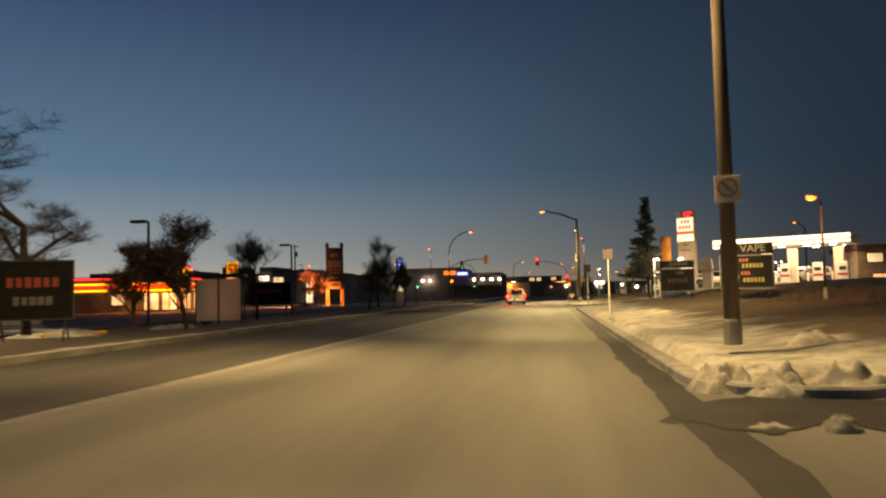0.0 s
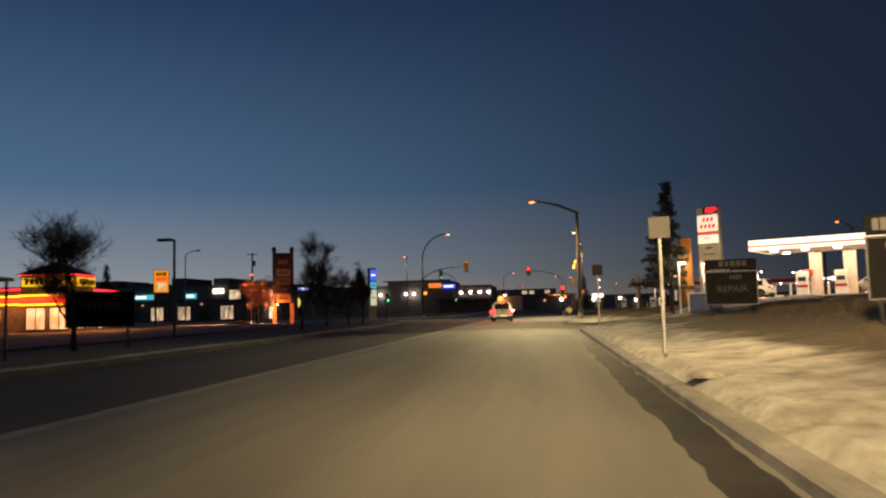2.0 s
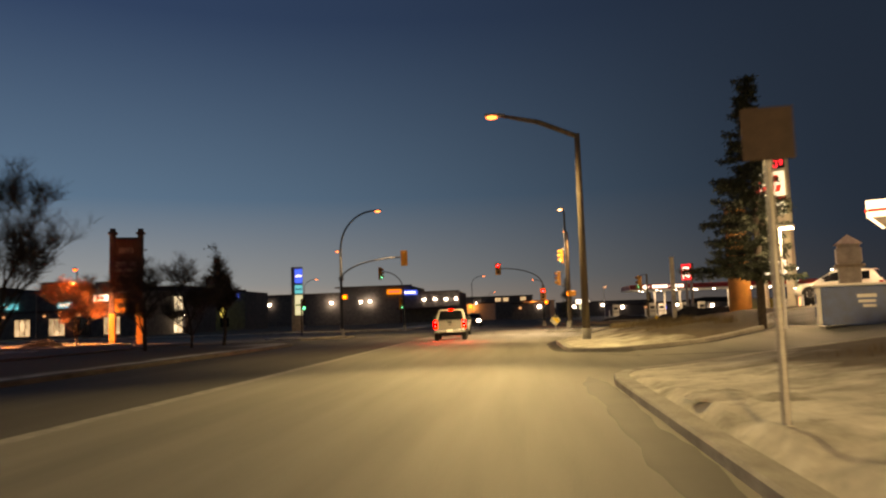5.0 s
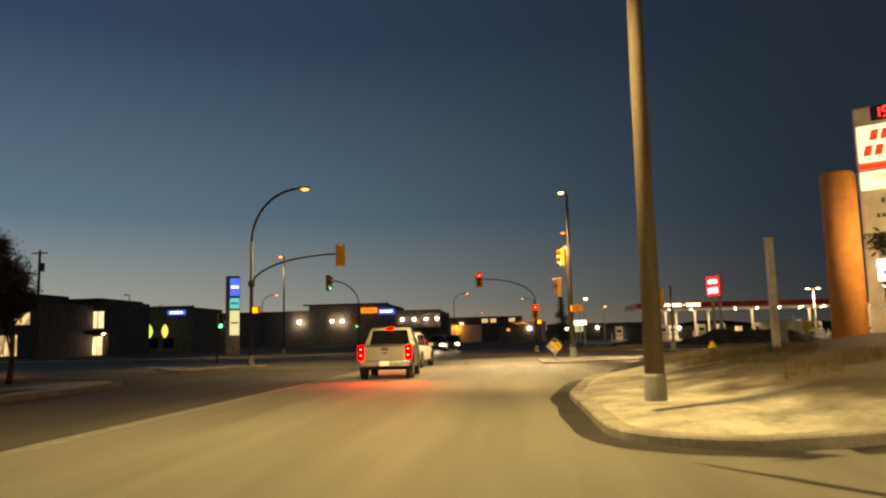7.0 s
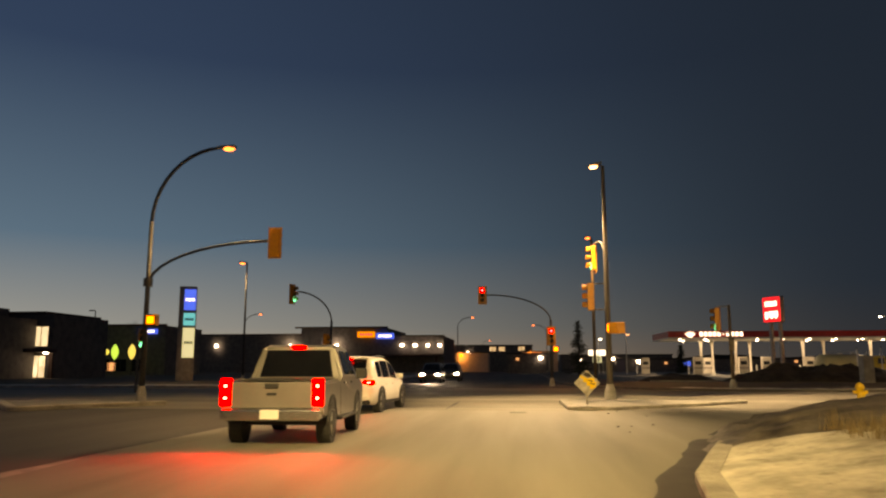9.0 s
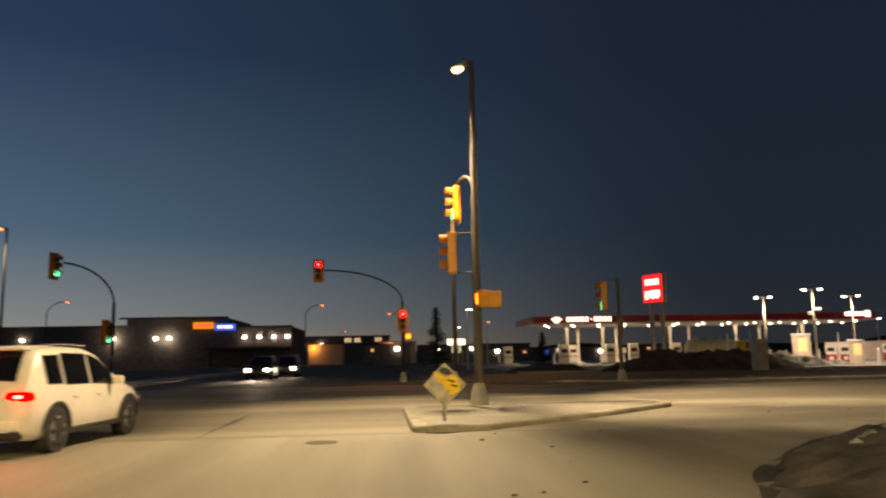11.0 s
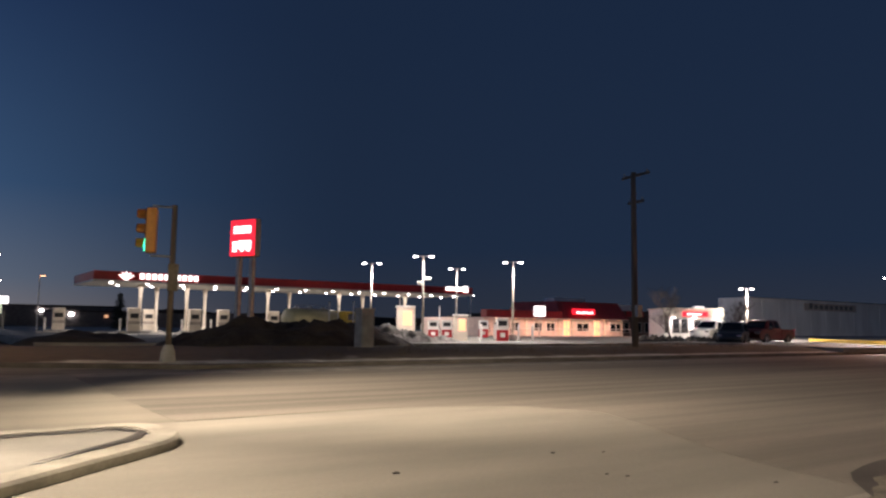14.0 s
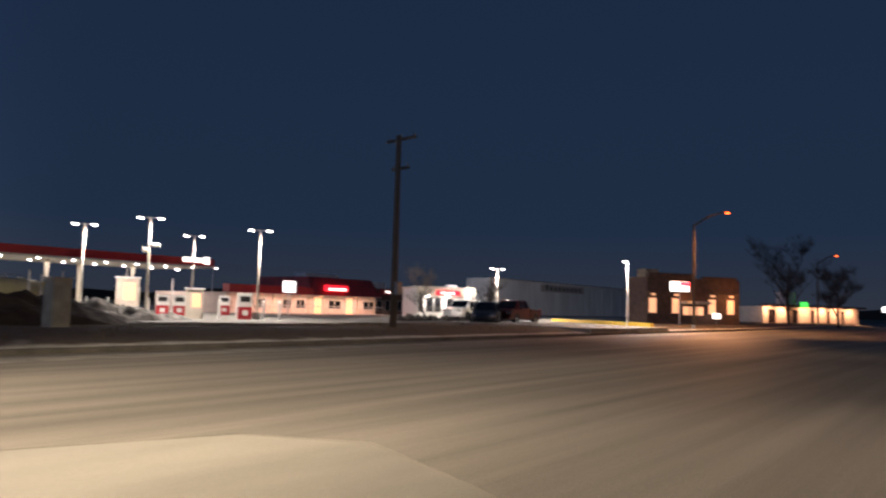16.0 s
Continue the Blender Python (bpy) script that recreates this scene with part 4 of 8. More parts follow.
def spruce(x, y, z, h, rad, seed, label, name="spruce_tree", density=1.0, spray=1.0, skirt=0.1, taper=0.9, lean=0.0):
    """Trunk, drooping limbs, and needle sprays as many small leaf blades."""
    r = random.Random(seed)
    t = thing(name, x, y, z, 0, label, "tree")
    part("trunk", rod([(0, 0, -0.1), (0.03, 0, h * 0.5), (0, 0.02, h)], [0.16, 0.1, 0.015], seg=9), BARK, t, smooth=True)
    limbs, co, fs = bmesh.new(), [], []
    zz = h * skirt
    while zz < h * 0.985:
        f = 1 - zz / h
        L = rad * (0.12 + 0.88 * f ** taper)
        for k in range(r.randint(5, 7)):
            a = r.uniform(0, 2 * math.pi)
            l = L * r.uniform(0.62, 1.12) * (1 - lean * math.cos(a))
            d = Vector((math.cos(a), math.sin(a), r.uniform(-0.28, 0.02)))
            p0, p1 = Vector((0, 0, zz)), Vector((0, 0, zz)) + d * l + Vector((0, 0, 0.1 * l))
            tube(limbs, [p0, p0 + d * l * 0.6, p1], [0.03, 0.02, 0.006], 4)
            n = max(5, int(l * 26 * density))
            for i in range(n):
                s = (i + r.random()) / n
                c = p0 + (p1 - p0) * (0.12 + 0.88 * s) + Vector((r.gauss(0, 0.05), r.gauss(0, 0.05), r.gauss(-0.05, 0.06)))
                w = Vector((r.uniform(-1, 1), r.uniform(-1, 1), r.uniform(-1.0, 0.25))).normalized()
                u = w.cross(Vector((r.uniform(-1, 1), r.uniform(-1, 1), r.uniform(-1, 1)))).normalized()
                ln, wd = spray * r.uniform(0.16, 0.34), spray * r.uniform(0.03, 0.06)
                b = len(co)
                co += [tuple(c), tuple(c + w * ln * 0.5 + u * wd), tuple(c + w * ln), tuple(c + w * ln * 0.5 - u * wd)]
                fs.append((b, b + 1, b + 2, b + 3))
        zz += h * 0.028
    part("branchwork", limbs, BARK, t)
    me = bpy.data.meshes.new("needles")
    me.from_pydata(co, [], fs)
    me.materials.append(NEEDLES)
    ob = new("needles", me)
    ob.parent = t
    ob["label"] = "dark hanging needle sprays"
    return t


spruce(8.85, 88.5, 0.55, 9.5, 2.7, 3, "tall dark spruce on the corner verge", density=7.0, spray=0.6, skirt=0.2, taper=1.15, lean=0.25)
bare_tree(-15.9, 81.5, 0.15, 5.6, 22, "bare tree with fine twigs by the pavement", depth=5, trunk=0.1, spread=0.42)
bare_tree(-16.6, 100.9, 0.15, 4.5, 6, "half-bare tree with withered leaves near the crossing", depth=5, trunk=0.11, buds=2, spread=0.42)
bare_tree(-14.8, 46.4, 0.15, 4.2, 7, "half-bare tree with withered leaves by the pavement", depth=5, trunk=0.1, buds=1, spread=0.45)
bare_tree(-16.9, 46.0, 0.15, 3.5, 8, "smaller half-bare tree by the pavement", depth=5, trunk=0.08, buds=1, spread=0.5)
bare_tree(-17.2, 59.6, 0.15, 4.7, 29, "bare tree behind a portable sign", depth=5, trunk=0.11, spread=0.5)
bare_tree(-19.0, 42.5, 0.15, 8.4, 9, "large bare tree hanging over the pavement", depth=5, trunk=0.2, spray=6, droop=0.02, spread=0.6)
bare_tree(-47.0, 101.0, 0.2, 9.5, 27, "large bare tree behind the loan shop", depth=5, trunk=0.15)
spruce(-48.8, 112.0, 0.1, 7.3, 1.4, 28, "small dark spruce behind the loan shop", density=0.8)
bare_tree(-18.3, 95.3, 0.15, 4.9, 11, "bare street tree with fine twigs", depth=5, trunk=0.1)
bare_tree(-17.1, 97.9, 0.15, 4.2, 12, "smaller bare street tree", depth=5, trunk=0.08)
bare_tree(-62.0, 206.0, 0.1, 8.0, 14, "bare tree behind the retail block", depth=5, trunk=0.12)
bare_tree(-28.9, 106.6, 0.1, 4.9, 13, "twiggy shrub with the amber lamplight put into its twig colour", twig=AMBER_TWIG, depth=5, trunk=0.07, name="shrub", spray=7, spread=0.62)
spruce(7.9, 186, 0.1, 7.2, 1.9, 15, "dark spruce beside the far sign", density=0.6)
spruce(24.5, 205, 0.1, 4.6, 1.5, 16, "small dark spruce behind the canopy", density=0.5)
bare_tree(55.0, 149.0, 0.15, 4.2, 17, "thin bare tree in front of the diner", depth=4, trunk=0.07)
bare_tree(60.5, 146.5, 0.15, 3.6, 18, "thin bare tree in front of the white office", depth=4, trunk=0.06)
bare_tree(110, 134.5, 0.1, 11.0, 19, "large dark bare tree by the lit frontage", depth=5, trunk=0.22, spray=7)
bare_tree(113, 129.5, 0.1, 8.0, 20, "dark bare tree beside the cross street", depth=5, trunk=0.16, spray=7)

# ---- vehicles ----
def shell(bm, prof, belt, w, top_in, roof_z):
    """A car body from its side outline (y along, z up), drawn in above the belt line."""
    def half(z):
        return w / 2 if z <= belt else w / 2 - top_in * (z - belt) / max(0.01, roof_z - belt)
    L = [bm.verts.new((-half(z), y, z)) for y, z in prof]
    R = [bm.verts.new((half(z), y, z)) for y, z in prof]
    bm.faces.new(L)
    bm.faces.new(R[::-1])
    n = len(prof)
    for i in range(n):
        bm.faces.new((L[i], R[i], R[(i + 1) % n], L[(i + 1) % n]))
    bmesh.ops.recalc_face_normals(bm, faces=bm.faces)
    es = [e for e in bm.edges if e.calc_face_angle(0) > 0.25]
    bmesh.ops.bevel(bm, geom=es, offset=0.045, segments=2, affect="EDGES", clamp_overlap=True)
    return bm


def wheel(parent, x, y, r, w=0.24):
    wh = part("wheel", rod([(-w / 2, 0, 0), (w / 2, 0, 0)], r, seg=24), TYRE, parent, at=(x, y, r))
    s = 1 if x > 0 else -1
    bm = rod([(s * (w / 2 - 0.02), 0, 0), (s * (w / 2 + 0.015), 0, 0)], [r * 0.66, r * 0.6], seg=20)
    part("rim", bm, ALLOY, wh, "alloy rim")
    bm = bmesh.new()
    for k in range(6):
        a = k * math.pi / 3
        box(bm, (s * (w / 2 + 0.02), math.cos(a) * r * 0.3, math.sin(a) * r * 0.3), (0.02, 0.07 + abs(math.cos(a)) * r * 0.5, 0.07 + abs(math.sin(a)) * r * 0.5))
    part("spokes", bm, DARK_STEEL, wh)
    return wh


def arch(bm, x, y, r, z, s):
    """A half-round wheel opening lip on a body side."""
    n = 10
    for k in range(n):
        a, b = math.pi * k / n, math.pi * (k + 1) / n
        p = [(y + math.cos(q) * rr, z + math.sin(q) * rr) for q, rr in ((a, r), (b, r), (b, r + 0.06), (a, r + 0.06))]
        lo = [bm.verts.new((x, yy, zz)) for yy, zz in p]
        hi = [bm.verts.new((x + s * 0.02, yy, zz)) for yy, zz in p]
        bm.faces.new(hi)
        for i in range(4):
            bm.faces.new((lo[i], lo[(i + 1) % 4], hi[(i + 1) % 4], hi[i]))
    bmesh.ops.remove_doubles(bm, verts=bm.verts, dist=0.0005)
    f = [bm.verts.new((x + s * 0.006, y + math.cos(math.pi * k / n) * r, z + math.sin(math.pi * k / n) * r)) for k in range(n + 1)]
    bm.faces.new(f)
    return bm


def pane(pts, thick=0.012):
    """A glass pane through four points."""
    bm = bmesh.new()
    f = bm.faces.new([bm.verts.new(p) for p in pts])
    bmesh.ops.solidify(bm, geom=[f], thickness=thick)
    return bm


def pickup(x, y, z, rz, paint, label, tails=True, heads=False, l=5.3, w=1.88):
    """Front towards local +y, rear bumper at y = 0."""
    t = thing("pickup_truck", x, y, z, rz, label, "pickup truck")
    h = w / 2
    bm = bmesh.new()
    shell(bm, [(2.05, 0.42), (0.2, 0.5), (0.12, 0.62), (0.12, 1.12), (2.05, 1.16)], 1.6, w, 0.0, 2)
    part("bed", bm, paint, t)
    part("bed_liner", boxes(((0, 1.1, 1.165), (w - 0.22, 1.75, 0.03))), BLACK, t)
    bm = bmesh.new()
    shell(bm, [(2.08, 0.42), (2.08, 1.15), (2.12, 1.22), (2.3, 1.78), (2.5, 1.84), (3.55, 1.84), (3.75, 1.8), (4.3, 1.22), (5.05, 1.1), (l, 0.98), (l + 0.02, 0.5), (5.05, 0.4)], 1.18, w, 0.2, 1.84)
    part("cab", bm, paint, t)
    part("rear_window", pane([(-h + 0.17, 2.085, 1.2), (h - 0.17, 2.085, 1.2), (h - 0.27, 2.255, 1.73), (-h + 0.27, 2.255, 1.73)], 0.03), CAR_GLASS, t)
    part("windscreen", pane([(h - 0.17, 4.36, 1.24), (-h + 0.17, 4.36, 1.24), (-h + 0.28, 3.8, 1.76), (h - 0.28, 3.8, 1.76)]), CAR_GLASS, t)
    for s in (-1, 1):
        for a, b in ((2.42, 3.12), (3.2, 3.95)):
            c = b - 0.28 if b > 3.5 else b
            part("side_window", pane([(s * (h + 0.004), a, 1.24), (s * (h + 0.004), b, 1.24), (s * (h - 0.13), c, 1.72), (s * (h - 0.13), a + 0.05, 1.72)]), CAR_GLASS, t)
        m = part("door_mirror", boxes(((s * (h + 0.14), 3.95, 1.25), (0.24, 0.14, 0.22)), bevel=0.03), BLACK, t)
        tl = part("tail_lamp", boxes(((s * (h - 0.09), 0.1, 0.95), (0.2, 0.07, 0.48)), bevel=0.02), G_TAILGLASS if tails else RED, t, "red tail lamp")
        for zz in (0.85, 1.06):
            part("bulb_lens", rod([(s * (h - 0.09), 0.045, zz), (s * (h - 0.09), 0.085, zz)], 0.085, seg=14), G_TAIL if tails else RED, tl, "round red lens")
            if tails:
                part("bulb_core", rod([(s * (h - 0.09), 0.035, zz), (s * (h - 0.09), 0.05, zz)], 0.036, seg=12), G_CORE, tl, "white-hot centre of the lit lens")
        part("head_lamp", boxes(((s * (h - 0.22), l - 0.02, 0.9), (0.36, 0.08, 0.16)), bevel=0.02), G_HEAD if heads else CHROME, t)
        for ya in (1.05, 4.3):
            part("wheel_arch", arch(bmesh.new(), s * (h + 0.001), ya, 0.43, 0.4, s), BLACK, t)
        part("running_board", boxes(((s * (h - 0.03), 2.9, 0.4), (0.16, 1.9, 0.06)), bevel=0.02), BLACK, t)
        for hy in (2.5, 3.3):
            part("door_handle", boxes(((s * (h + 0.01), hy, 1.08), (0.03, 0.16, 0.04)), bevel=0.01), BLACK, t)
        wheel(t, s * (h - 0.1), 1.05, 0.38)
        wheel(t, s * (h - 0.1), 4.3, 0.38)
    tg = part("tailgate", boxes(((0, 0.1, 0.9), (w - 0.36, 0.06, 0.46)), bevel=0.015), paint, t)
    part("gate_handle", boxes(((0, 0.06, 1.06), (0.24, 0.03, 0.09)), bevel=0.01), BLACK, tg)
    part("badge", boxes(((0, 0.065, 0.92), (0.17, 0.02, 0.05)), bevel=0.008), BLACK, tg)
    part("bumper", boxes(((0, 0.05, 0.56), (w - 0.06, 0.2, 0.2)), bevel=0.04), CHROME, t, "chrome rear bumper")
    part("number_plate", boxes(((0, -0.06, 0.57), (0.32, 0.015, 0.16))), PLATE, t)
    part("brake_lamp", boxes(((0, 2.27, 1.79), (0.26, 0.05, 0.05))), G_TAIL if tails else RED, t, "high red brake lamp")
    part("axle", rod([(-h + 0.2, 1.05, 0.38), (h - 0.2, 1.05, 0.38)], 0.06, seg=8), BLACK, t)
    return t


def ramp(y, *knots):
    """Smooth height or width along a car, between (y, value) knots."""
    for (a, p), (b, q) in zip(knots, knots[1:]):
        if y <= b:
            k = min(1.0, max(0.0, (y - a) / (b - a)))
            return p + (q - p) * k
    return knots[-1][1]


def wagon(x, y, z, rz, paint, label, name="car", tails=False, heads=False, l=4.5, w=1.84, high=1.66, category="car", blinker=False):
    """A five-door car whose body is drawn over rounded cross-sections. Front towards local +y, rear at y = 0."""
    t = thing(name, x, y, z, rz, label, category)
    h, belt = w / 2, high * 0.58

    def section(v):
        """Half of the cross-section at v metres from the rear, from the sill up to the middle of the roof."""
        hw = ramp(v, (0, h - 0.16), (0.12, h - 0.05), (0.45, h), (l - 0.8, h), (l - 0.2, h - 0.1), (l, h - 0.28))
        zb = ramp(v, (0, 0.36), (0.3, 0.24), (l - 0.4, 0.24), (l, 0.34))
        bz = ramp(v, (0, belt * 0.92), (0.1, belt), (2.9, belt * 0.97), (3.5, belt * 0.98), (l - 0.35, belt * 0.86), (l, belt * 0.62))
        zr = max(bz + 0.03, ramp(v, (0.06, bz + 0.03), (0.42, high * 0.93), (0.6, high * 0.985), (1.3, high), (2.1, high * 0.995), (2.5, high * 0.95), (3.45, bz + 0.03)))
        up = min(1.0, (zr - bz) / (high - belt))
        gw = hw - 0.05 - 0.17 * up
        return [(0, zb), (hw - 0.1, zb), (hw - 0.02, zb + 0.1), (hw, (zb + bz) / 2), (hw - 0.015, bz - 0.08), (hw - 0.05, bz),
                (hw - 0.05 - 0.6 * (hw - 0.05 - gw), bz + (zr - bz) * 0.55), (gw, zr - 0.07 * up - 0.01), (gw - 0.1, zr - 0.015), (gw * 0.45, zr + 0.012 * up), (0, zr + 0.018 * up)]

    stations = [0, 0.02, 0.06, 0.12, 0.2, 0.3, 0.42, 0.52, 0.7, 1.0, 1.3, 1.7, 2.1, 2.3, 2.5, 2.8, 3.1, 3.45, 3.6, 3.9, l - 0.35, l - 0.2, l - 0.1, l - 0.04, l]
    bm = bmesh.new()
    rings = []
    for i, v in enumerate(stations):
        sec = section(v)
        k = {0: 0.86, 1: 0.94, len(stations) - 1: 0.86, len(stations) - 2: 0.94}.get(i, 1.0)
        mid = (sec[0][1] + sec[5][1]) / 2
        sec = [(px * k, mid + (pz - mid) * k) for px, pz in sec]
        rings.append([bm.verts.new((px, v, pz)) for px, pz in sec] + [bm.verts.new((-px, v, pz)) for px, pz in sec[-2:0:-1]])
    m = len(rings[0])
    for p, q in zip(rings, rings[1:]):
        for k in range(m):
            bm.faces.new((p[k], p[(k + 1) % m], q[(k + 1) % m], q[k]))
    bm.faces.new(rings[0])
    bm.faces.new(rings[-1])
    part("body", bm, paint, t, smooth=True)

    def patch(vs, cols, lift=0.008):
        """A curved pane laid on the body: cols are places (0 to 10) along the half section, for each v."""
        bm = bmesh.new()
        grid = []
        for v, cs in zip(vs, cols):
            sec = section(v)
            row = []
            for c in cs:
                i = min(9, int(abs(c)))
                f = abs(c) - i
                px = sec[i][0] + (sec[i + 1][0] - sec[i][0]) * f
                pz = sec[i][1] + (sec[i + 1][1] - sec[i][1]) * f
                row.append(bm.verts.new(((px + lift * 1.4) * (-1 if c < 0 else 1) if abs(c) < 8 else px * (-1 if c < 0 else 1), v, pz + (0 if abs(c) < 8 else lift * 2.2))))
            grid.append(row)
        for p, q in zip(grid, grid[1:]):
            for k in range(len(p) - 1):
                bm.faces.new((p[k], p[k + 1], q[k + 1], q[k]))
        bmesh.ops.solidify(bm, geom=bm.faces, thickness=0.01)
        return bm

    for sgn in (-1, 1):
        for v0, v1, lo, hi in ((0.62, 1.12, 5.25, 6.75), (1.2, 2.06, 5.2, 6.85), (2.14, 2.98, 5.2, 6.85)):
            vs = [v0 + (v1 - v0) * k / 4 for k in range(5)]
            part("side_window", patch(vs, [[sgn * c for c in (lo, 6.0, max(6.05, hi))] for v in vs]), CAR_GLASS, t)
    vs = [0.13, 0.2, 0.28, 0.36, 0.42]
    part("rear_window", patch(vs, [(-8.2, -9, -10, 9, 8.2)] * 5, 0.012), CAR_GLASS, t)
    vs = [2.5, 2.7, 2.9, 3.1, 3.3]
    part("windscreen", patch(vs, [(-8.1, -9, -10, 9, 8.1)] * 5, 0.012), CAR_GLASS, t)
    for sgn in (-1, 1):
        part("door_mirror", boxes(((sgn * (h + 0.07), 2.9, belt + 0.1), (0.2, 0.12, 0.15)), bevel=0.04), paint, t)
        tl = part("tail_lamp", boxes(((sgn * (h - 0.19), 0.09, belt * 0.93), (0.36, 0.2, 0.13)), bevel=0.05), G_TAIL if tails else RED, t, "red tail lamp")
        if tails:
            part("bulb_core", boxes(((sgn * (h - 0.17), -0.012, belt * 0.93), (0.13, 0.02, 0.05)), bevel=0.008), G_CORE, tl, "white-hot centre of the lit lamp")
        hl = part("head_lamp", boxes(((sgn * (h - 0.27), l - 0.12, belt * 0.72), (0.36, 0.2, 0.12)), bevel=0.04), G_HEAD if heads else CHROME, t)
        if blinker and sgn > 0:
            part("turn_lamp", boxes(((sgn * (h - 0.1), l - 0.16, belt * 0.62), (0.2, 0.2, 0.14)), bevel=0.04), G_HAND, hl, "blinking orange turn lamp")
        part("sill", boxes(((sgn * (h - 0.03), l / 2, 0.3), (0.06, l - 2.0, 0.1)), bevel=0.02), BLACK, t)
        for ya in (0.85, l - 0.9):
            part("wheel_arch", arch(bmesh.new(), sgn * (h + 0.002), ya, 0.39, 0.34, sgn), BLACK, t)
        part("roof_rail", rod([(sgn * (h - 0.27), 0.75, high + 0.0), (sgn * (h - 0.27), 1.3, high + 0.035), (sgn * (h - 0.27), 2.2, high + 0.02)], 0.016, seg=6), CHROME, t)
        for vv in (1.45, 2.3):
            part("door_handle", boxes(((sgn * (h + 0.006), vv, belt * 0.86), (0.025, 0.16, 0.035)), bevel=0.01), paint, t)
        wheel(t, sgn * (h - 0.09), 0.85, 0.34, 0.22)
        wheel(t, sgn * (h - 0.09), l - 0.9, 0.34, 0.22)
    part("bumper", boxes(((0, 0.03, 0.47), (w - 0.34, 0.12, 0.16)), bevel=0.05), paint, t)
    part("lower_trim", boxes(((0, 0.08, 0.33), (w - 0.3, 0.16, 0.13)), bevel=0.04), BLACK, t, "dark plastic lower trim")
    part("number_plate", boxes(((0, -0.02, 0.70), (0.31, 0.02, 0.15))), PLATE, t)
    part("plate_recess", boxes(((0, -0.005, 0.73), (0.62, 0.02, 0.24)), bevel=0.008), BLACK, t)
    part("tailgate_seam", boxes(((0, 0.012, belt * 0.80), (0.9, 0.02, 0.03)), bevel=0.006), CHROME, t)
    part("spoiler", boxes(((0, 0.42, high * 0.965), (w - 0.62, 0.24, 0.04)), bevel=0.015), paint, t)
    part("brake_lamp", boxes(((0, 0.3, high * 0.95), (0.3, 0.03, 0.035))), G_TAIL if tails else RED, t, "high red brake lamp")
    part("rear_wiper", rod([(0.02, 0.085, belt + 0.06), (-0.3, 0.16, belt + 0.14)], 0.01, seg=6), BLACK, t)
    return t


truck = pickup(-3.87, 101.75, 0, 3.0, SILVER, "silver pickup waiting with its brake lights on", l=5.2, w=1.78)
truck.matrix_basis = truck.matrix_basis @ Matrix.Diagonal((1.0, 0.85, 0.97, 1.0))
wagon(-4.75, 110.9, 0, -4, PEARL, "white compact sport-utility car waiting with brake lights on", tails=True)
wagon(-7.2, 157.0, 0, 180, DARK_PAINT, "dark oncoming car with headlights on", heads=True, blinker=True)
wagon(-6.1, 163.0, 0, 180, DARK_PAINT, "dark oncoming car further back with headlights on", heads=True)
for bx, by, bz, watts in ((-4.7, 101.45, 0.95, 220), (-3.05, 101.5, 0.95, 220), (-5.4, 110.8, 0.9, 110), (-4.1, 110.85, 0.9, 110)):
    d = lamp("brake_light", (bx, by, bz), watts, (1.0, 0.035, 0.025), 0.08, spot=130)
    d.matrix_basis = look((bx, by, bz), (bx, by - 6.0, 0.0))
d = lamp("headlight_beam", (-7.2, 152.2, 0.7), 1400, (1.0, 0.93, 0.8), 0.08, spot=50)
d.matrix_basis = look((-7.2, 152.2, 0.7), (-7.0, 141, 0.0))

# ---- left side: loan shop, pylon, shelter, signs, shops ----
def window_part(parent, c, s, mat, frame_mat=BLACK, name="window", mullions=1):
    """A framed pane on a face towards local -y (s = width, height) or, with width along y, towards +x."""
    (cx, cy, cz), (w, hh) = c, s
    f = 0.06
    rows = [((cx, cy, cz + hh / 2), (w + f, 0.1, f)), ((cx, cy, cz - hh / 2), (w + f, 0.12, f)), ((cx - w / 2, cy, cz), (f, 0.1, hh)), ((cx + w / 2, cy, cz), (f, 0.1, hh))]
    rows += [((cx - w / 2 + w * (i + 1) / (mullions + 1), cy, cz), (f * 0.7, 0.09, hh)) for i in range(mullions)]
    win = part(name, boxes(*rows), frame_mat, parent)
    part("pane", boxes(((cx, cy + 0.03, cz), (w - 0.02, 0.02, hh - 0.02))), mat, win)
    return win


def side_window(parent, c, s, mat, frame_mat=BLACK, name="window", mullions=1):
    """The same on a face towards local +x."""
    w = window_part(parent, (0, 0, 0), s, mat, frame_mat, name, mullions)
    w.matrix_basis = pose(c[0], c[1], c[2], 0, 0, 90)
    return w


DARK_LETTER = material("dark_red_letters", (0.11, 0.018, 0.012), 0.5, vary=0.1, scale=8, bump=0.0)
shop = thing("loan_shop", -38.1, 90.5, 0.24, 14, "small corner shop with red and yellow neon bands", "shop")
part("wall", boxes(((-2.1, 2.1, 2.35), (4.2, 4.2, 4.7)), ((-10.2, 3.2, 1.8), (12.0, 6.0, 3.6)), ((-2.6, 8.1, 1.8), (5.0, 7.8, 3.6))), BRICK_WALL, shop)
bm = bmesh.new()
q = [bm.verts.new(p) for p in ((-4.5, -0.3, 4.7), (0.3, -0.3, 4.7), (0.3, 4.5, 4.7), (-4.5, 4.5, 4.7))]
tip = bm.verts.new((-2.1, 2.1, 5.95))
for i in range(4):
    bm.faces.new((q[i], q[(i + 1) % 4], tip))
bm.faces.new(q[::-1])
part("roof", bm, ROOF, shop, "low dark pyramid roof")
part("roof_edge", boxes(((-10.2, 3.2, 3.65), (12.2, 6.2, 0.1)), ((-2.5, 8.1, 3.65), (5.2, 8.0, 0.1))), ROOF, shop)
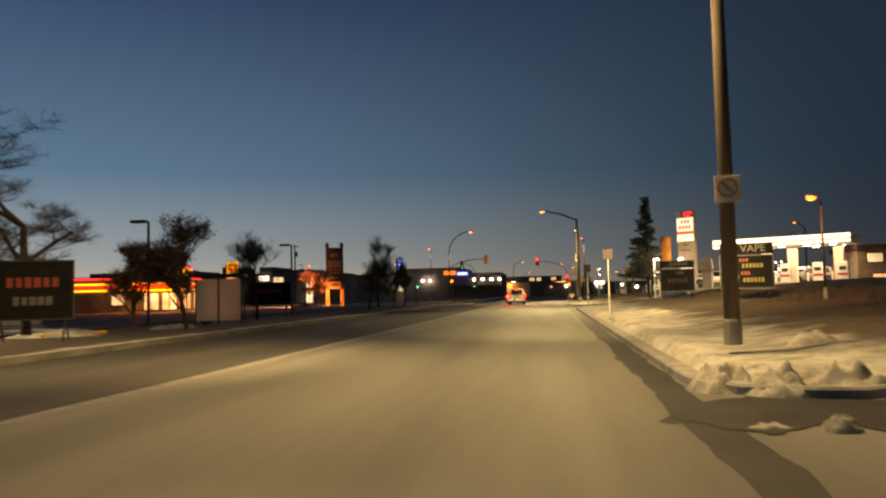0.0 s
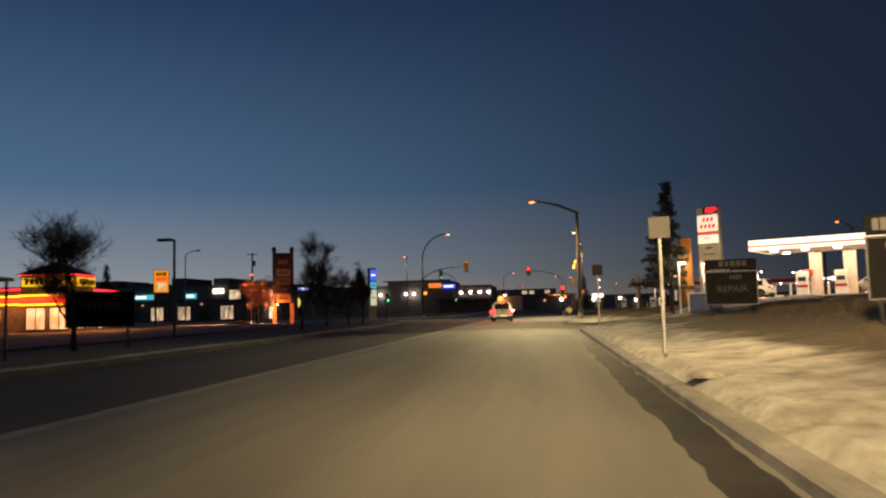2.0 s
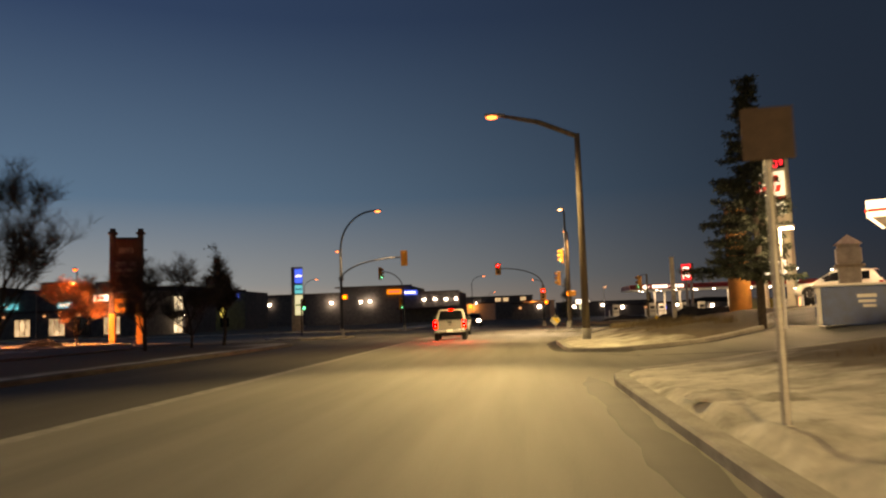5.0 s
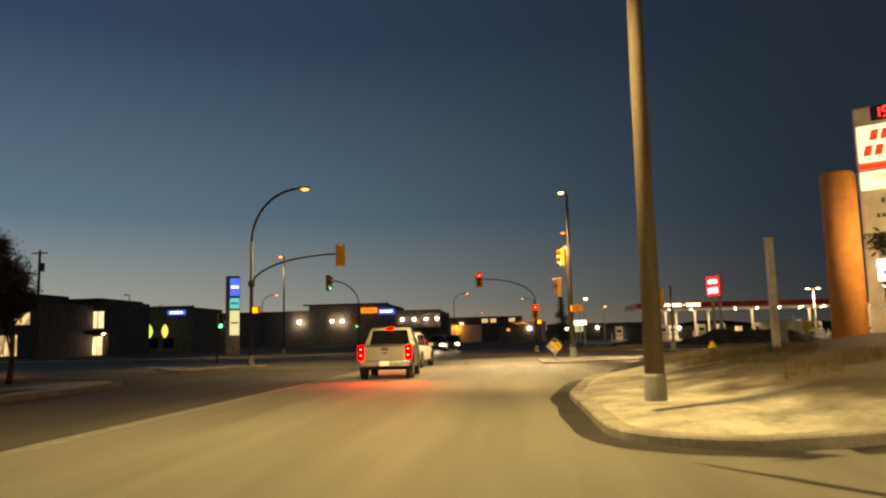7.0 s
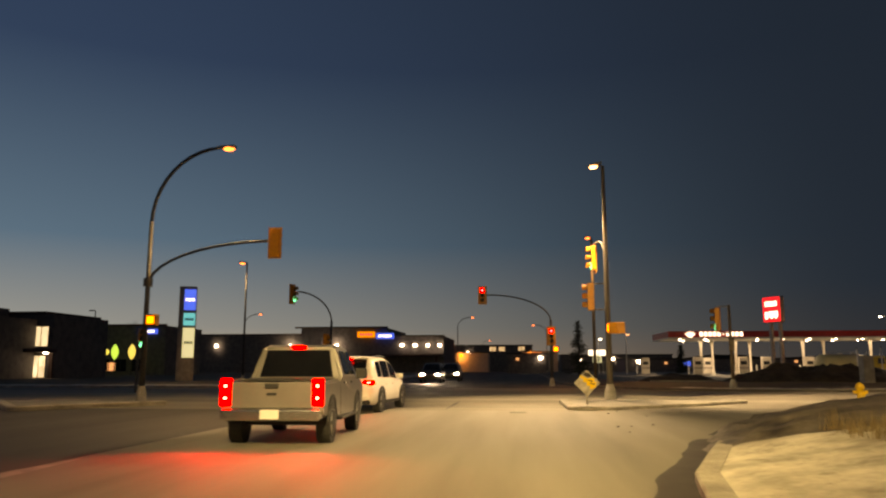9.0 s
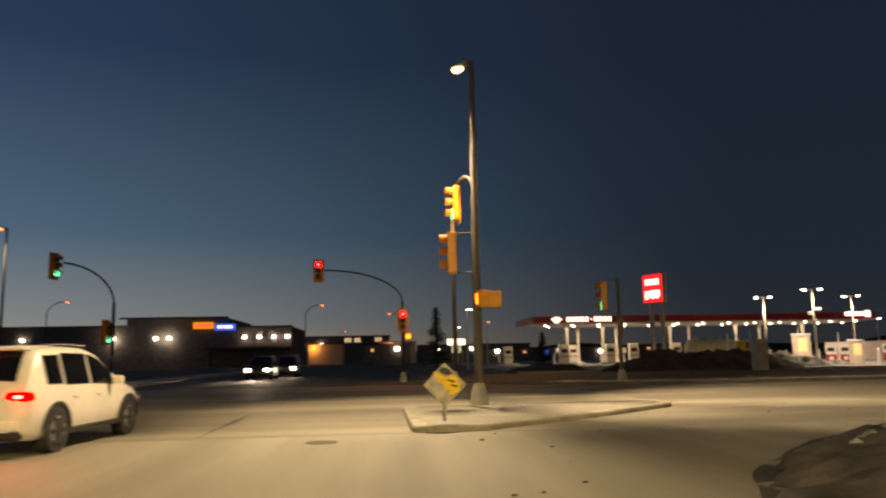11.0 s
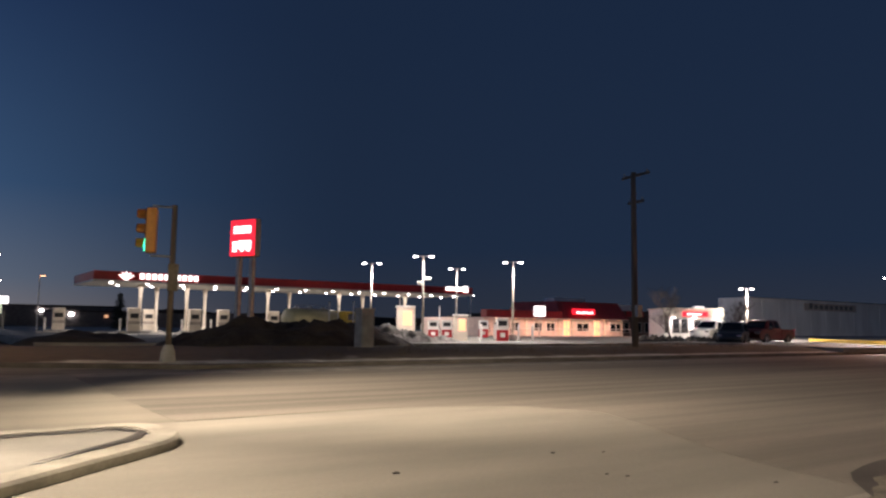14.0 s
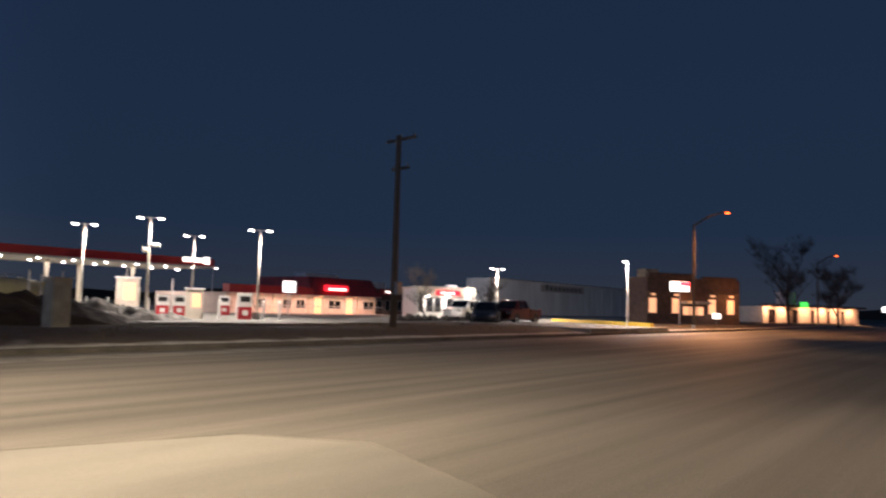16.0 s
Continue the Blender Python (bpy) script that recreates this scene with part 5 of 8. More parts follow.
for z, m, nm in ((4.68, G_NEONRED, "neon_tube"), (3.0, G_NEONYELLOW, "neon_tube"), (2.25, G_NEONYELLOW, "neon_tube")):
    part(nm, boxes(((-2.1, -0.12, z), (4.45, 0.08, 0.12)), ((0.12, 2.1, z), (0.08, 4.45, 0.12))), m, shop)
for z, m in ((3.5, G_NEONRED), (2.95, G_NEONYELLOW), (2.3, G_NEONYELLOW)):
    part("neon_tube", boxes(((-10.2, 0.1, z), (12.0, 0.08, 0.12))), m, shop)
    part("neon_tube", boxes(((0.0, 8.1, z), (0.08, 7.6, 0.12))), m, shop)
part("fascia", boxes(((-10.2, 0.14, 2.62), (11.9, 0.06, 0.5)), ((-2.1, -0.05, 2.62), (4.3, 0.06, 0.55)), ((0.05, 2.1, 2.62), (0.06, 4.3, 0.55)), ((-0.04, 8.1, 2.62), (0.06, 7.6, 0.5))), G_REDTEXT, shop, "glowing red-orange fascia band")
s1 = part("sign_face", boxes(((-2.1, -0.16, 4.1), (3.9, 0.12, 0.75)), bevel=0.02), G_YELLOW, shop, "lit yellow sign box")
part("lettering", bars(9, 3.5, 0.5, -2.1, -0.235, 4.1, rng, fill=0.55), DARK_LETTER, s1)
s2 = part("sign_face", boxes(((0.16, 2.1, 4.1), (0.12, 3.9, 0.75)), bevel=0.02), G_YELLOW, shop, "lit yellow sign box")
bm = bars(9, 3.5, 0.5, 0, 0, 0, rng, fill=0.55)
bmesh.ops.rotate(bm, cent=(0, 0, 0), matrix=Matrix.Rotation(radians(90), 3, "Z"), verts=bm.verts)
bmesh.ops.translate(bm, vec=(0.235, 2.1, 4.1), verts=bm.verts)
part("lettering", bm, DARK_LETTER, s2)
for cx in (-1.2, -3.0):
    window_part(shop, (cx, -0.03, 1.1), (1.5, 1.8), G_WINDOW)
for cx in (-6.4,):
    window_part(shop, (cx, 0.18, 1.35), (1.3, 1.2), G_WINDOW, mullions=0)
for cy in (1.2, 3.1):
    side_window(shop, (0.03, cy, 1.1), (1.5, 1.8), G_WINDOW)
side_window(shop, (0.0, 6.0, 1.1), (1.2, 2.0), G_WINDOW, name="door", mullions=0)

# low dark building at the far left edge of the lot
t = thing("garage_building", -34.5, 60.5, 0.2, 14, "low dark flat-roofed building behind portable signs", "building")
part("wall", boxes(((-8, 4, 1.7), (16, 8, 3.4))), DARK_WALL, t)
part("roof_edge", boxes(((-8, 4, 3.45), (16.3, 8.3, 0.15))), BROWN, t)
window_part(t, (-3, -0.03, 1.3), (1.6, 1.6), G_WINDOW)

# bus shelter
t = thing("bus_shelter", -15.0, 52.6, 0.15, 20, "bus shelter with frosted glass panels", "bus shelter")
for fx, fy in ((-0.05, -1.45), (-0.05, 1.45), (-2.1, -1.45), (-1.08, -1.45), (-2.1, 1.45)):
    part("post", boxes(((fx, fy, 1.15), (0.07, 0.07, 2.3))), DARK_STEEL, t)
part("roof", boxes(((-1.08, 0, 2.36), (2.4, 3.2, 0.1)), bevel=0.03), DARK_STEEL, t)
FROST = glass("grimy_frosted_glass", (0.80, 0.78, 0.70), 0.38)
FROST.node_tree.nodes["Principled BSDF"].inputs["Transmission Weight"].default_value = 0.55
for cy in (-0.72, 0.72):
    part("glass_panel", boxes(((-2.1, cy, 1.2), (0.02, 1.3, 1.9))), FROST, t, "frosted pale glass panel")
for cx in (-1.6, -0.56):
    part("glass_panel", boxes(((cx, -1.45, 1.2), (0.95, 0.02, 1.95))), FROST, t, "frosted pale glass panel")
part("bench", boxes(((-1.75, 0, 0.5), (0.35, 2.0, 0.06)), ((-1.75, -0.8, 0.25), (0.3, 0.06, 0.5)), ((-1.75, 0.8, 0.25), (0.3, 0.06, 0.5))), WOOD_POLE, t)


def portable_sign(x, y, z, rz, w, h, legs, label, rows, header=None):
    """A black letter board on two splayed skid legs; its face looks towards local -y. rows: (text or None, size, cx, cz, material, bars)."""
    t = thing("portable_sign", x, y, z, rz, label, "sign", "portable signs")
    part("board", boxes(((0, 0, legs + h / 2), (w, 0.16, h)), bevel=0.02), BOARD, t)
    part("edge_trim", boxes(((0, -0.085, legs + h), (w + 0.06, 0.04, 0.05)), ((0, -0.085, legs), (w + 0.06, 0.04, 0.05)), ((-w / 2, -0.085, legs + h / 2), (0.05, 0.04, h)), ((w / 2, -0.085, legs + h / 2), (0.05, 0.04, h))), DARK_STEEL, t)
    for s in (-1, 1):
        part("leg", rod([(s * w * 0.4, 0.5, 0), (s * w * 0.4, 0, legs + 0.1)], 0.035, seg=6), DARK_STEEL, t)
        part("leg", rod([(s * w * 0.4, -0.5, 0), (s * w * 0.4, 0, legs + 0.1)], 0.035, seg=6), DARK_STEEL, t)
    if header:
        part("header_board", boxes(((0, 0, legs + h + 0.3), (w, 0.14, 0.5)), bevel=0.02), BOARD, t)
    for text, size, cx, cz, mat, nb in rows:
        if text:
            words(text, size, mat, t, (cx, -0.1, cz))
        else:
            part("lettering", bars(nb, size[0], size[1], cx, -0.09, cz, rng, 0.02), mat, t)
    return t


PALE_TEXT = material("pale_vinyl_letters", (0.17, 0.16, 0.135), 0.6, vary=0.1, scale=10, bump=0.0)
OLIVE_TEXT = material("olive_yellow_letters", (0.17, 0.13, 0.025), 0.6, vary=0.1, scale=10, bump=0.0)
RED_TEXT = material("deep_red_letters", (0.22, 0.035, 0.02), 0.6, vary=0.1, scale=10, bump=0.0)
GREY_TEXT = material("grey_vinyl_letters", (0.09, 0.09, 0.085), 0.6, vary=0.1, scale=10, bump=0.0)
portable_sign(8.55, 52.4, 0.72, -20, 2.2, 1.45, 0.58, "black portable sign advertising vape, with bright letters", [
    ("VAPE", 0.46, 0.3, 2.33, PALE_TEXT, 0), (None, (0.5, 0.3), -0.72, 2.33, GREY_TEXT, 3), ("9", 0.5, -0.6, 1.73, PALE_TEXT, 0), (None, (0.4, 0.16), -0.1, 1.83, RED_TEXT, 3),
    (None, (0.9, 0.2), 0.25, 1.58, OLIVE_TEXT, 6), ("10", 0.5, -0.55, 1.08, PALE_TEXT, 0), (None, (0.4, 0.16), -0.05, 1.25, RED_TEXT, 3), (None, (0.9, 0.2), 0.28, 0.95, OLIVE_TEXT, 6)], True)
portable_sign(8.2, 68.6, 0.7, -14, 2.15, 1.45, 0.5, "black portable sign advertising repair", [
    ("REPAIR", 0.42, 0.05, 1.17, FAINT_TEXT, 0), (None, (1.2, 0.25), 0.1, 2.30, FAINT_TEXT, 5), (None, (0.5, 0.2), 0.2, 1.70, FAINT_TEXT, 4), (None, (0.9, 0.16), -0.45, 2.00, GREY_TEXT, 5)], True)
portable_sign(-16.8, 60.6, 0.2, 25, 2.4, 1.3, 0.8, "black portable sign with faint reddish letters", [(None, (1.4, 0.25), 0, 1.6, RED_TEXT, 7)])
portable_sign(-16.7, 39.8, 0.15, 25, 2.4, 1.9, 0.7, "dark portable sign with reddish letters", [(None, (1.6, 0.35), 0, 1.9, RED_TEXT, 6), (None, (1.2, 0.3), 0, 1.3, GREY_TEXT, 5)])

# orange sign on a post
t = thing("post_sign", -41.6, 110.5, 0.1, 25, "lit orange sign box on a steel post", "sign")
part("post", boxes(((-0.4, 0, 1.9), (0.22, 0.22, 3.8))), WOOD_POLE, t)
b = part("sign_box", boxes(((0.18, 0, 4.95), (1.55, 0.5, 2.45)), bevel=0.04), BROWN, t)
part("sign_face", boxes(((0.18, -0.27, 4.95), (1.45, 0.04, 2.35))), G_ORANGE, b, "glowing orange face")
part("lettering", bars(4, 1.05, 0.42, 0.18, -0.3, 5.75, rng, 0.02), DARK_LETTER, b)
part("lettering", bars(5, 1.2, 0.45, 0.18, -0.3, 5.2, rng, 0.02), G_REDTEXT, b)
part("pale_panel", boxes(((0.18, -0.295, 4.4), (1.0, 0.02, 0.75)), bevel=0.005), G_WINDOW, b, "pale lit panel")

# brown plaza pylon
t = thing("pylon_sign", -27.4, 110.0, 0.1, 20, "tall brown plaza pylon with tenant panels on orange legs", "sign")
# the legs' orange is the amber lamp's light put into their colour
for s in (-1, 1):
    part("leg", boxes(((s * 0.9, 0, 1.1), (0.42, 0.5, 2.2)), bevel=0.03), ORANGE, t, "masonry leg coloured orange for the amber lamplight")
    part("side_post", boxes(((s * 0.92, 0, 5.0), (0.36, 0.5, 5.6)), bevel=0.03), BROWN, t)
    part("finial", boxes(((s * 0.92, 0, 7.85), (0.55, 0.6, 0.18)), ((s * 0.92, 0, 8.05), (0.35, 0.35, 0.25)), bevel=0.03), BROWN, t)
part("core", boxes(((0, 0.05, 4.9), (1.6, 0.3, 5.3))), BROWN, t)
for z, hh, m in ((6.6, 1.3, BROWN), (5.45, 0.75, STONE), (4.55, 0.75, BRICK_WALL), (3.7, 0.6, BROWN), (2.75, 0.95, ORANGE)):
    pn = part("tenant_panel", boxes(((0, -0.16, z), (1.45, 0.1, hh)), bevel=0.015), m, t)
    part("lettering", bars(6, 1.0, hh * 0.35, 0, -0.22, z, rng, 0.02), GREY_TEXT if m is not BROWN else STONE, pn)

sheet("pavement", fillet([(-42, 101.5, 2), (-26.5, 102.5, 2), (-26.0, 109.5, 2), (-42, 110.5, 2)]), -0.1, 0.27, LOT, "pale concrete pad under the amber lamp", "lot")
# small amber yard lamp by the shrub
street_lamp("yard_lamp", -30.6, 109.2, 0.1, (-30.2, 108.3, 5.35), 5.2, "small amber yard lamp by the shrub", G_AMBER, DARK_STEEL, 0.06, False, "yard lamps")
single("soil_heap", tube(bmesh.new(), [(-29.9, 105.0, 0.1), (-29.9, 105.0, 0.4), (-29.8, 105.0, 0.7)], [1.9, 1.1, 0.15], 14), EARTH, "low heap of earth on the frontage", "heap")


def lot_lamp(x, y, z, h, rz, label, heads=1):
    t = thing("lot_lamp", x, y, z, rz, label, "lamp post", "lot lamps")
    part("pole", rod([(0, 0, 0), (0, 0, h)], [0.08, 0.06], seg=8), DARK_STEEL, t)
    for i in range(heads):
        part("lamp_box", boxes(((-0.5 + i, 0, h), (0.75, 0.35, 0.14)), bevel=0.02), DARK_STEEL, t, "unlit shoebox lamp head")
    return t


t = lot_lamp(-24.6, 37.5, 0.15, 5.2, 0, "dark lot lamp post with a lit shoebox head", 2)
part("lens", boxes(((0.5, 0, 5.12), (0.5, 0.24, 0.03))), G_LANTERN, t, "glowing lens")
t = thing("planter_box", -28.4, 54.4, 0.24, 14, "white concrete planter box on the lot", "planter")
bm = boxes(((0, 0, 0.36), (1.8, 0.7, 0.72)), bevel=0.03)
part("trough", bm, WHITE, t)
part("rim", boxes(((0, 0, 0.76), (1.92, 0.82, 0.1)), bevel=0.02), WHITE, t)
part("soil", boxes(((0, 0, 0.81), (1.66, 0.56, 0.03))), EARTH, t)
single("parking_kerb", boxes(((-17.75, 43.45, 0.2), (0.2, 2.8, 0.14), -18), bevel=0.04), HYDRANT, "low yellow parking kerb on the frontage", "kerb")
lot_lamp(-18.9, 70.3, 0.15, 5.1, 0, "unlit dark lot lamp post")
lot_lamp(-19.4, 51.5, 0.15, 5.1, 0, "unlit dark lot lamp post")
lot_lamp(-41.3, 139.0, 0.15, 6.0, 0, "unlit dark lot lamp post in front of the shops", 1)
lot_lamp(-58.0, 187.0, 0.1, 9.0, 0, "unlit dark lot lamp post by the office block")
t = thing("utility_pole", -45.1, 145.2, 0.1, 0, "dark wooden utility pole behind the shops", "utility pole")
part("pole", rod([(0, 0, 0), (0, 0, 10.7)], [0.16, 0.11], seg=8), WOOD_POLE, t)
part("crossarm", boxes(((0, 0, 10.4), (1.6, 0.1, 0.12))), WOOD_POLE, t)
part("transformer", rod([(0.3, 0, 8.6), (0.3, 0, 9.4)], 0.22, seg=10), DARK_STEEL, t)
street_lamp("street_lamp", -40.6, 114.4, 0.1, (-38.6, 113.4, 8.5), 8.0, "thin unlit street lamp by the plaza", STEEL, STEEL, 0.08, True)

# strip of shops with teal signs
t = thing("shop_row", -90, 150, 0.1, 0, "dark low row of shops with lit teal signs", "building")
part("wall", boxes(((22.0, 5, 3.0), (40.0, 10, 6.0))), DARK_WALL, t)
for cx, w, hh in ((6, 8, 0.8), (17, 5, 1.2), (22.4, 3, 0.7), (30.2, 2.4, 1.3), (37.6, 2.6, 1.1)):
    part("parapet", boxes(((cx, 5, 6 + hh / 2), (w, 10, hh))), DARK_WALL, t)
part("fascia_band", boxes(((22.0, -0.06, 3.5), (40.0, 0.12, 0.25))), BROWN, t)
part("downpipe", rod([(28.4, -0.1, 0), (28.4, -0.1, 5.8)], 0.06, seg=8), STEEL, t)
window_part(t, (40.0, -0.05, 4.3), (2.0, 1.7), G_WINDOW, mullions=1)
for cx in (24.0, 29.6, 34.3):
    part("wall_lamp", boxes(((cx, -0.22, 2.95), (0.3, 0.25, 0.2)), bevel=0.05), G_WARM, t, "warm wall lamp")
for cx, w, m in ((22.0, 7.8, G_TEAL), (32.4, 1.9, G_TEAL), (13.0, 4.0, G_WHITE), (37.2, 1.8, G_WHITE)):
    sg = part("sign_box", boxes(((cx, -0.2, 4.3 if m is G_TEAL else 5.0), (w, 0.3, 0.8)), bevel=0.03), m, t, "lit sign box")
    part("lettering", bars(int(w * 1.6), w * 0.7, 0.35, cx, -0.37, 4.3 if m is G_TEAL else 5.0, rng, 0.02), G_WHITE if m is G_TEAL else G_REDTEXT, sg)
for i, cx in enumerate((4.5, 8.5, 13, 17.5, 21.5, 26.5, 31.2, 34.6, 38.6)):
    window_part(t, (cx, -0.04, 1.5), (2.2, 2.2), G_WINDOW if i in (3, 5, 6, 8) else CAR_GLASS, mullions=2)

# office with tall lit windows, and leaf-shaped lit signs
t = thing("office_building", -54.2, 160, 0.1, 0, "two-storey dark office with large lit windows", "building")
part("wall", boxes(((3.3, 5, 3.25), (9.4, 10, 6.5))), DARK_WALL, t)
part("stair_tower", boxes(((-2.4, 4.6, 3.5), (2.2, 9.5, 7.0))), DARK_WALL, t)
part("parapet", boxes(((4.6, 5, 6.65), (5.0, 10.1, 0.35))), BROWN, t)
part("canopy", boxes(((2.0, -0.9, 2.85), (13.0, 1.9, 0.35)), bevel=0.03), BROWN, t)
for cx, ww in ((2.3, 2.2), (4.65, 1.65), (6.75, 1.6)):
    window_part(t, (cx, -0.05, 4.3), (ww, 2.0), G_OFFICE, mullions=1)
for cx, ww in ((2.35, 2.2), (4.75, 1.9), (6.7, 1.5)):
    window_part(t, (cx, -0.05, 1.3), (ww, 2.2), G_OFFICE, mullions=1)
window_part(t, (-1.2, -0.05, 1.3), (1.6, 1.6), G_OFFICE, mullions=1)
for cx in (0.5, 3.4, 5.8, 8.1):
    part("pier", boxes(((cx, -0.12, 1.3), (0.35, 0.24, 2.6))), BROWN, t)
for cx in (-0.6, 3.2, 8.0):
    part("canopy_lamp", boxes(((cx, -1.0, 2.63), (0.3, 0.3, 0.08)), bevel=0.02), G_LED, t)
t = thing("retail_block", -62, 190, 0.1, 0, "dark retail block with a small blue sign", "building")
part("wall", boxes(((6.4, 6, 3.5), (13, 12, 7.0))), DARK_WALL, t)
part("parapet", boxes(((6.4, 0, 7.1), (13.2, 0.4, 0.3))), BROWN, t)
sg = part("sign_face", boxes(((10.3, -0.15, 6.2), (2.8, 0.2, 0.7))), G_BLUE, t)
part("lettering", bars(6, 2.1, 0.35, 10.3, -0.26, 6.2, rng, 0.02), G_WHITE, sg)
window_part(t, (5.2, -0.05, 1.3), (1.3, 1.2), G_WARM, mullions=0)
for cx in (1.5, 4.0, 6.5, 9.0):
    window_part(t, (cx, -0.05, 1.5), (1.6, 1.6), CAR_GLASS)
# lit leaf signs of the retail wall, set before it on added stems
for cx, hh, wide, m in ((-54.95, 1.0, 0.4, G_LEAF), (-53.65, 2.1, 0.34, G_TREE), (-51.25, 2.1, 0.34, G_LEAF), (-56.85, 1.0, 0.34, G_TREE), (-58.2, 0.8, 0.36, G_LEAF)):
    t = thing("leaf_sign", cx, 185, 3.35 - hh / 2, 0, "leaf-shaped lit sign before the retail wall, on an added stem", "decoration", "light trees")
    part("stem", rod([(0, 0, hh / 2 - 3.25), (0, 0, 0.1)], 0.035, seg=6), DARK_STEEL, t)
    part("outline", rod([(0, 0, hh * k / 8) for k in range(9)], [0.02 + hh ** 0.4 * wide * math.sin(math.pi * k / 8) ** 0.8 for k in range(9)], seg=10), m, t, "glowing leaf shape", smooth=True)

# tall blue price pylon
t = thing("pylon_sign", -26.6, 147.7, 0.1, 20, "tall pylon with blue, teal and pale lit panels", "sign")
part("core", boxes(((0, 0.2, 3.9), (1.35, 0.5, 7.8)), bevel=0.05), STONE, t)
for z, hh, m in ((6.7, 1.7, G_BLUE), (5.1, 1.0, G_TEAL), (3.2, 2.4, G_PANEL)):
    pn = part("panel", boxes(((0.18, -0.07, z), (0.9, 0.06, hh)), bevel=0.01), m, t)
    part("lettering", bars(5, 0.7, 0.22, 0.18, -0.11, z, rng, 0.02), G_WHITE if m is G_BLUE else GREY_TEXT, pn)

# big store across the crossing, with wall lamps
t = thing("big_store", -68, 232, 0.0, 0, "long dark store with white wall lamps and a lit sign", "store")
for cx, w, hh in ((13, 26, 7.6), (34.5, 17, 8.8), (48.5, 11, 7.2)):
    part("wall", boxes(((cx, 12, hh / 2), (w, 24, hh))), DARK_WALL, t)
part("parapet", boxes(((13, 0, 7.65), (26.3, 0.5, 0.2)), ((34, -0.2, 8.9), (18.3, 0.5, 0.3)), ((48, 0, 7.25), (12.3, 0.5, 0.2))), BROWN, t)
sg = part("sign_box", boxes(((39.0, -0.5, 7.5), (3.4, 0.4, 1.1)), bevel=0.04), G_ORANGE, t, "lit orange sign box")
part("lettering", bars(5, 2.6, 0.5, 39.0, -0.72, 7.5, rng, 0.03), G_NEONRED, sg)
sg = part("sign_box", boxes(((42.7, -0.5, 7.2), (3.4, 0.4, 1.1)), bevel=0.04), G_BLUE, t, "lit blue sign box")
part("lettering", bars(6, 2.6, 0.45, 42.7, -0.72, 7.2, rng, 0.03), G_WHITE, sg)
for cx in (9, 24, 31, 33.2, 46, 48.5, 51, 53.3):
    wl = part("wall_lamp", boxes(((cx, -0.35, 5.4), (0.5, 0.25, 0.35)), bevel=0.05), G_LED, t, "bright wall lamp")
part("low_canopy", boxes(((47, -2, 3.4), (14, 4, 0.4)), ((41, -3.6, 1.7), (0.4, 0.4, 3.4)), ((53, -3.6, 1.7), (0.4, 0.4, 3.4))), BROWN, t)
for mx in (-44, -35):
    lamp("wall_light", (mx, 231.0, 5.3), 150, LED)

# far end of the road: sheds and a deck of low buildings, and a dark ridge
def shed(x, y, w, d, h, mat, label, lamps=(), wins=()):
    t = thing("warehouse", x, y, 0.0, 0, label, "warehouse", "far warehouses")
    part("wall", boxes(((w / 2, d / 2, h / 2), (w, d, h))), mat, t)
    part("roof_edge", boxes(((w / 2, d / 2, h + 0.1), (w + 0.4, d + 0.4, 0.2))), ROOF, t)
    for cx, cz, m in lamps:
        part("wall_lamp", boxes(((cx, -0.25, cz), (0.6, 0.3, 0.5)), bevel=0.05), m, t, "glowing wall lamp")
    for cx, cz, m in wins:
        window_part(t, (cx, -0.05, cz), (1.8, 1.2), m)
    return t


shed(-22, 300, 26, 20, 7.2, DARK_WALL, "far dark warehouse with two lit windows", ((3, 5, G_LED), (8, 5.2, G_LED)), ((15, 6.2, G_WINDOW), (17.5, 6.2, G_WINDOW), (23, 6.3, G_WINDOW)))
shed(-15.5, 280, 8, 10, 4.8, CREAM, "far pale shed with an orange lamp", ((1.2, 4.0, G_AMBER),))
shed(1.0, 280, 9, 10, 5.0, CREAM, "far pale shed with orange lamps", ((1.6, 3.8, G_AMBER), (4.2, 3.8, G_AMBER)), ((2.5, 1.6, G_WARM), (6, 1.6, G_WARM)))
shed(12, 300, 30, 16, 4.5, DARK_WALL, "far dark flat warehouse", ((5, 3.2, G_LED), (14, 3.4, G_LED)), ((20, 2, G_WINDOW),))
lamp("wall_light", (-14.3, 279.0, 4.0), 260, AMBER)
lamp("wall_light", (3.9, 279.0, 3.8), 260, AMBER)
bm = bmesh.new()
for i in range(90):
    a = math.radians(-75 + i * 170 / 90)
    r0, r1 = 700, 760
    hh = 9 + 6 * noise.noise((i * 0.35, 1, 2)) + 2.5 * noise.noise((i * 1.9, 4, 2))
    p = [(math.sin(a) * r0, math.cos(a) * r0 + 80), (math.sin(a) * r1, math.cos(a) * r1 + 80)]
    if i:
        bm.faces.new((last[0], bm.verts.new((*p[0], -1)), bm.verts.new((p[0][0], p[0][1], hh)), last[1]))
        bm.verts.ensure_lookup_table()
    last = (bm.verts.new((*p[0], -1)), bm.verts.new((p[0][0], p[0][1], hh)))
single("backdrop", bm, EARTH, "distant dark wooded ridge on the horizon", "ridge", "structure")
for x, y, hh, rz in ((-40, 196, 9, 0), (-9.5, 210, 9.2, 0), (5.5, 230, 9, 180), (-11, 320, 9.2, 0)):
    s = 1 if rz == 0 else -1
    street_lamp("street_lamp", x, y, 0.1, (x + s * 2.4, y, hh), hh - 1.6, "distant street lamp with a small bright head", G_SODIUM, DARK_STEEL, 0.09, True)
t = thing("traffic_signal", -20.2, 128.0, 0.0, 0, "short post with a signal on the far side", "traffic signal", "signal masts")
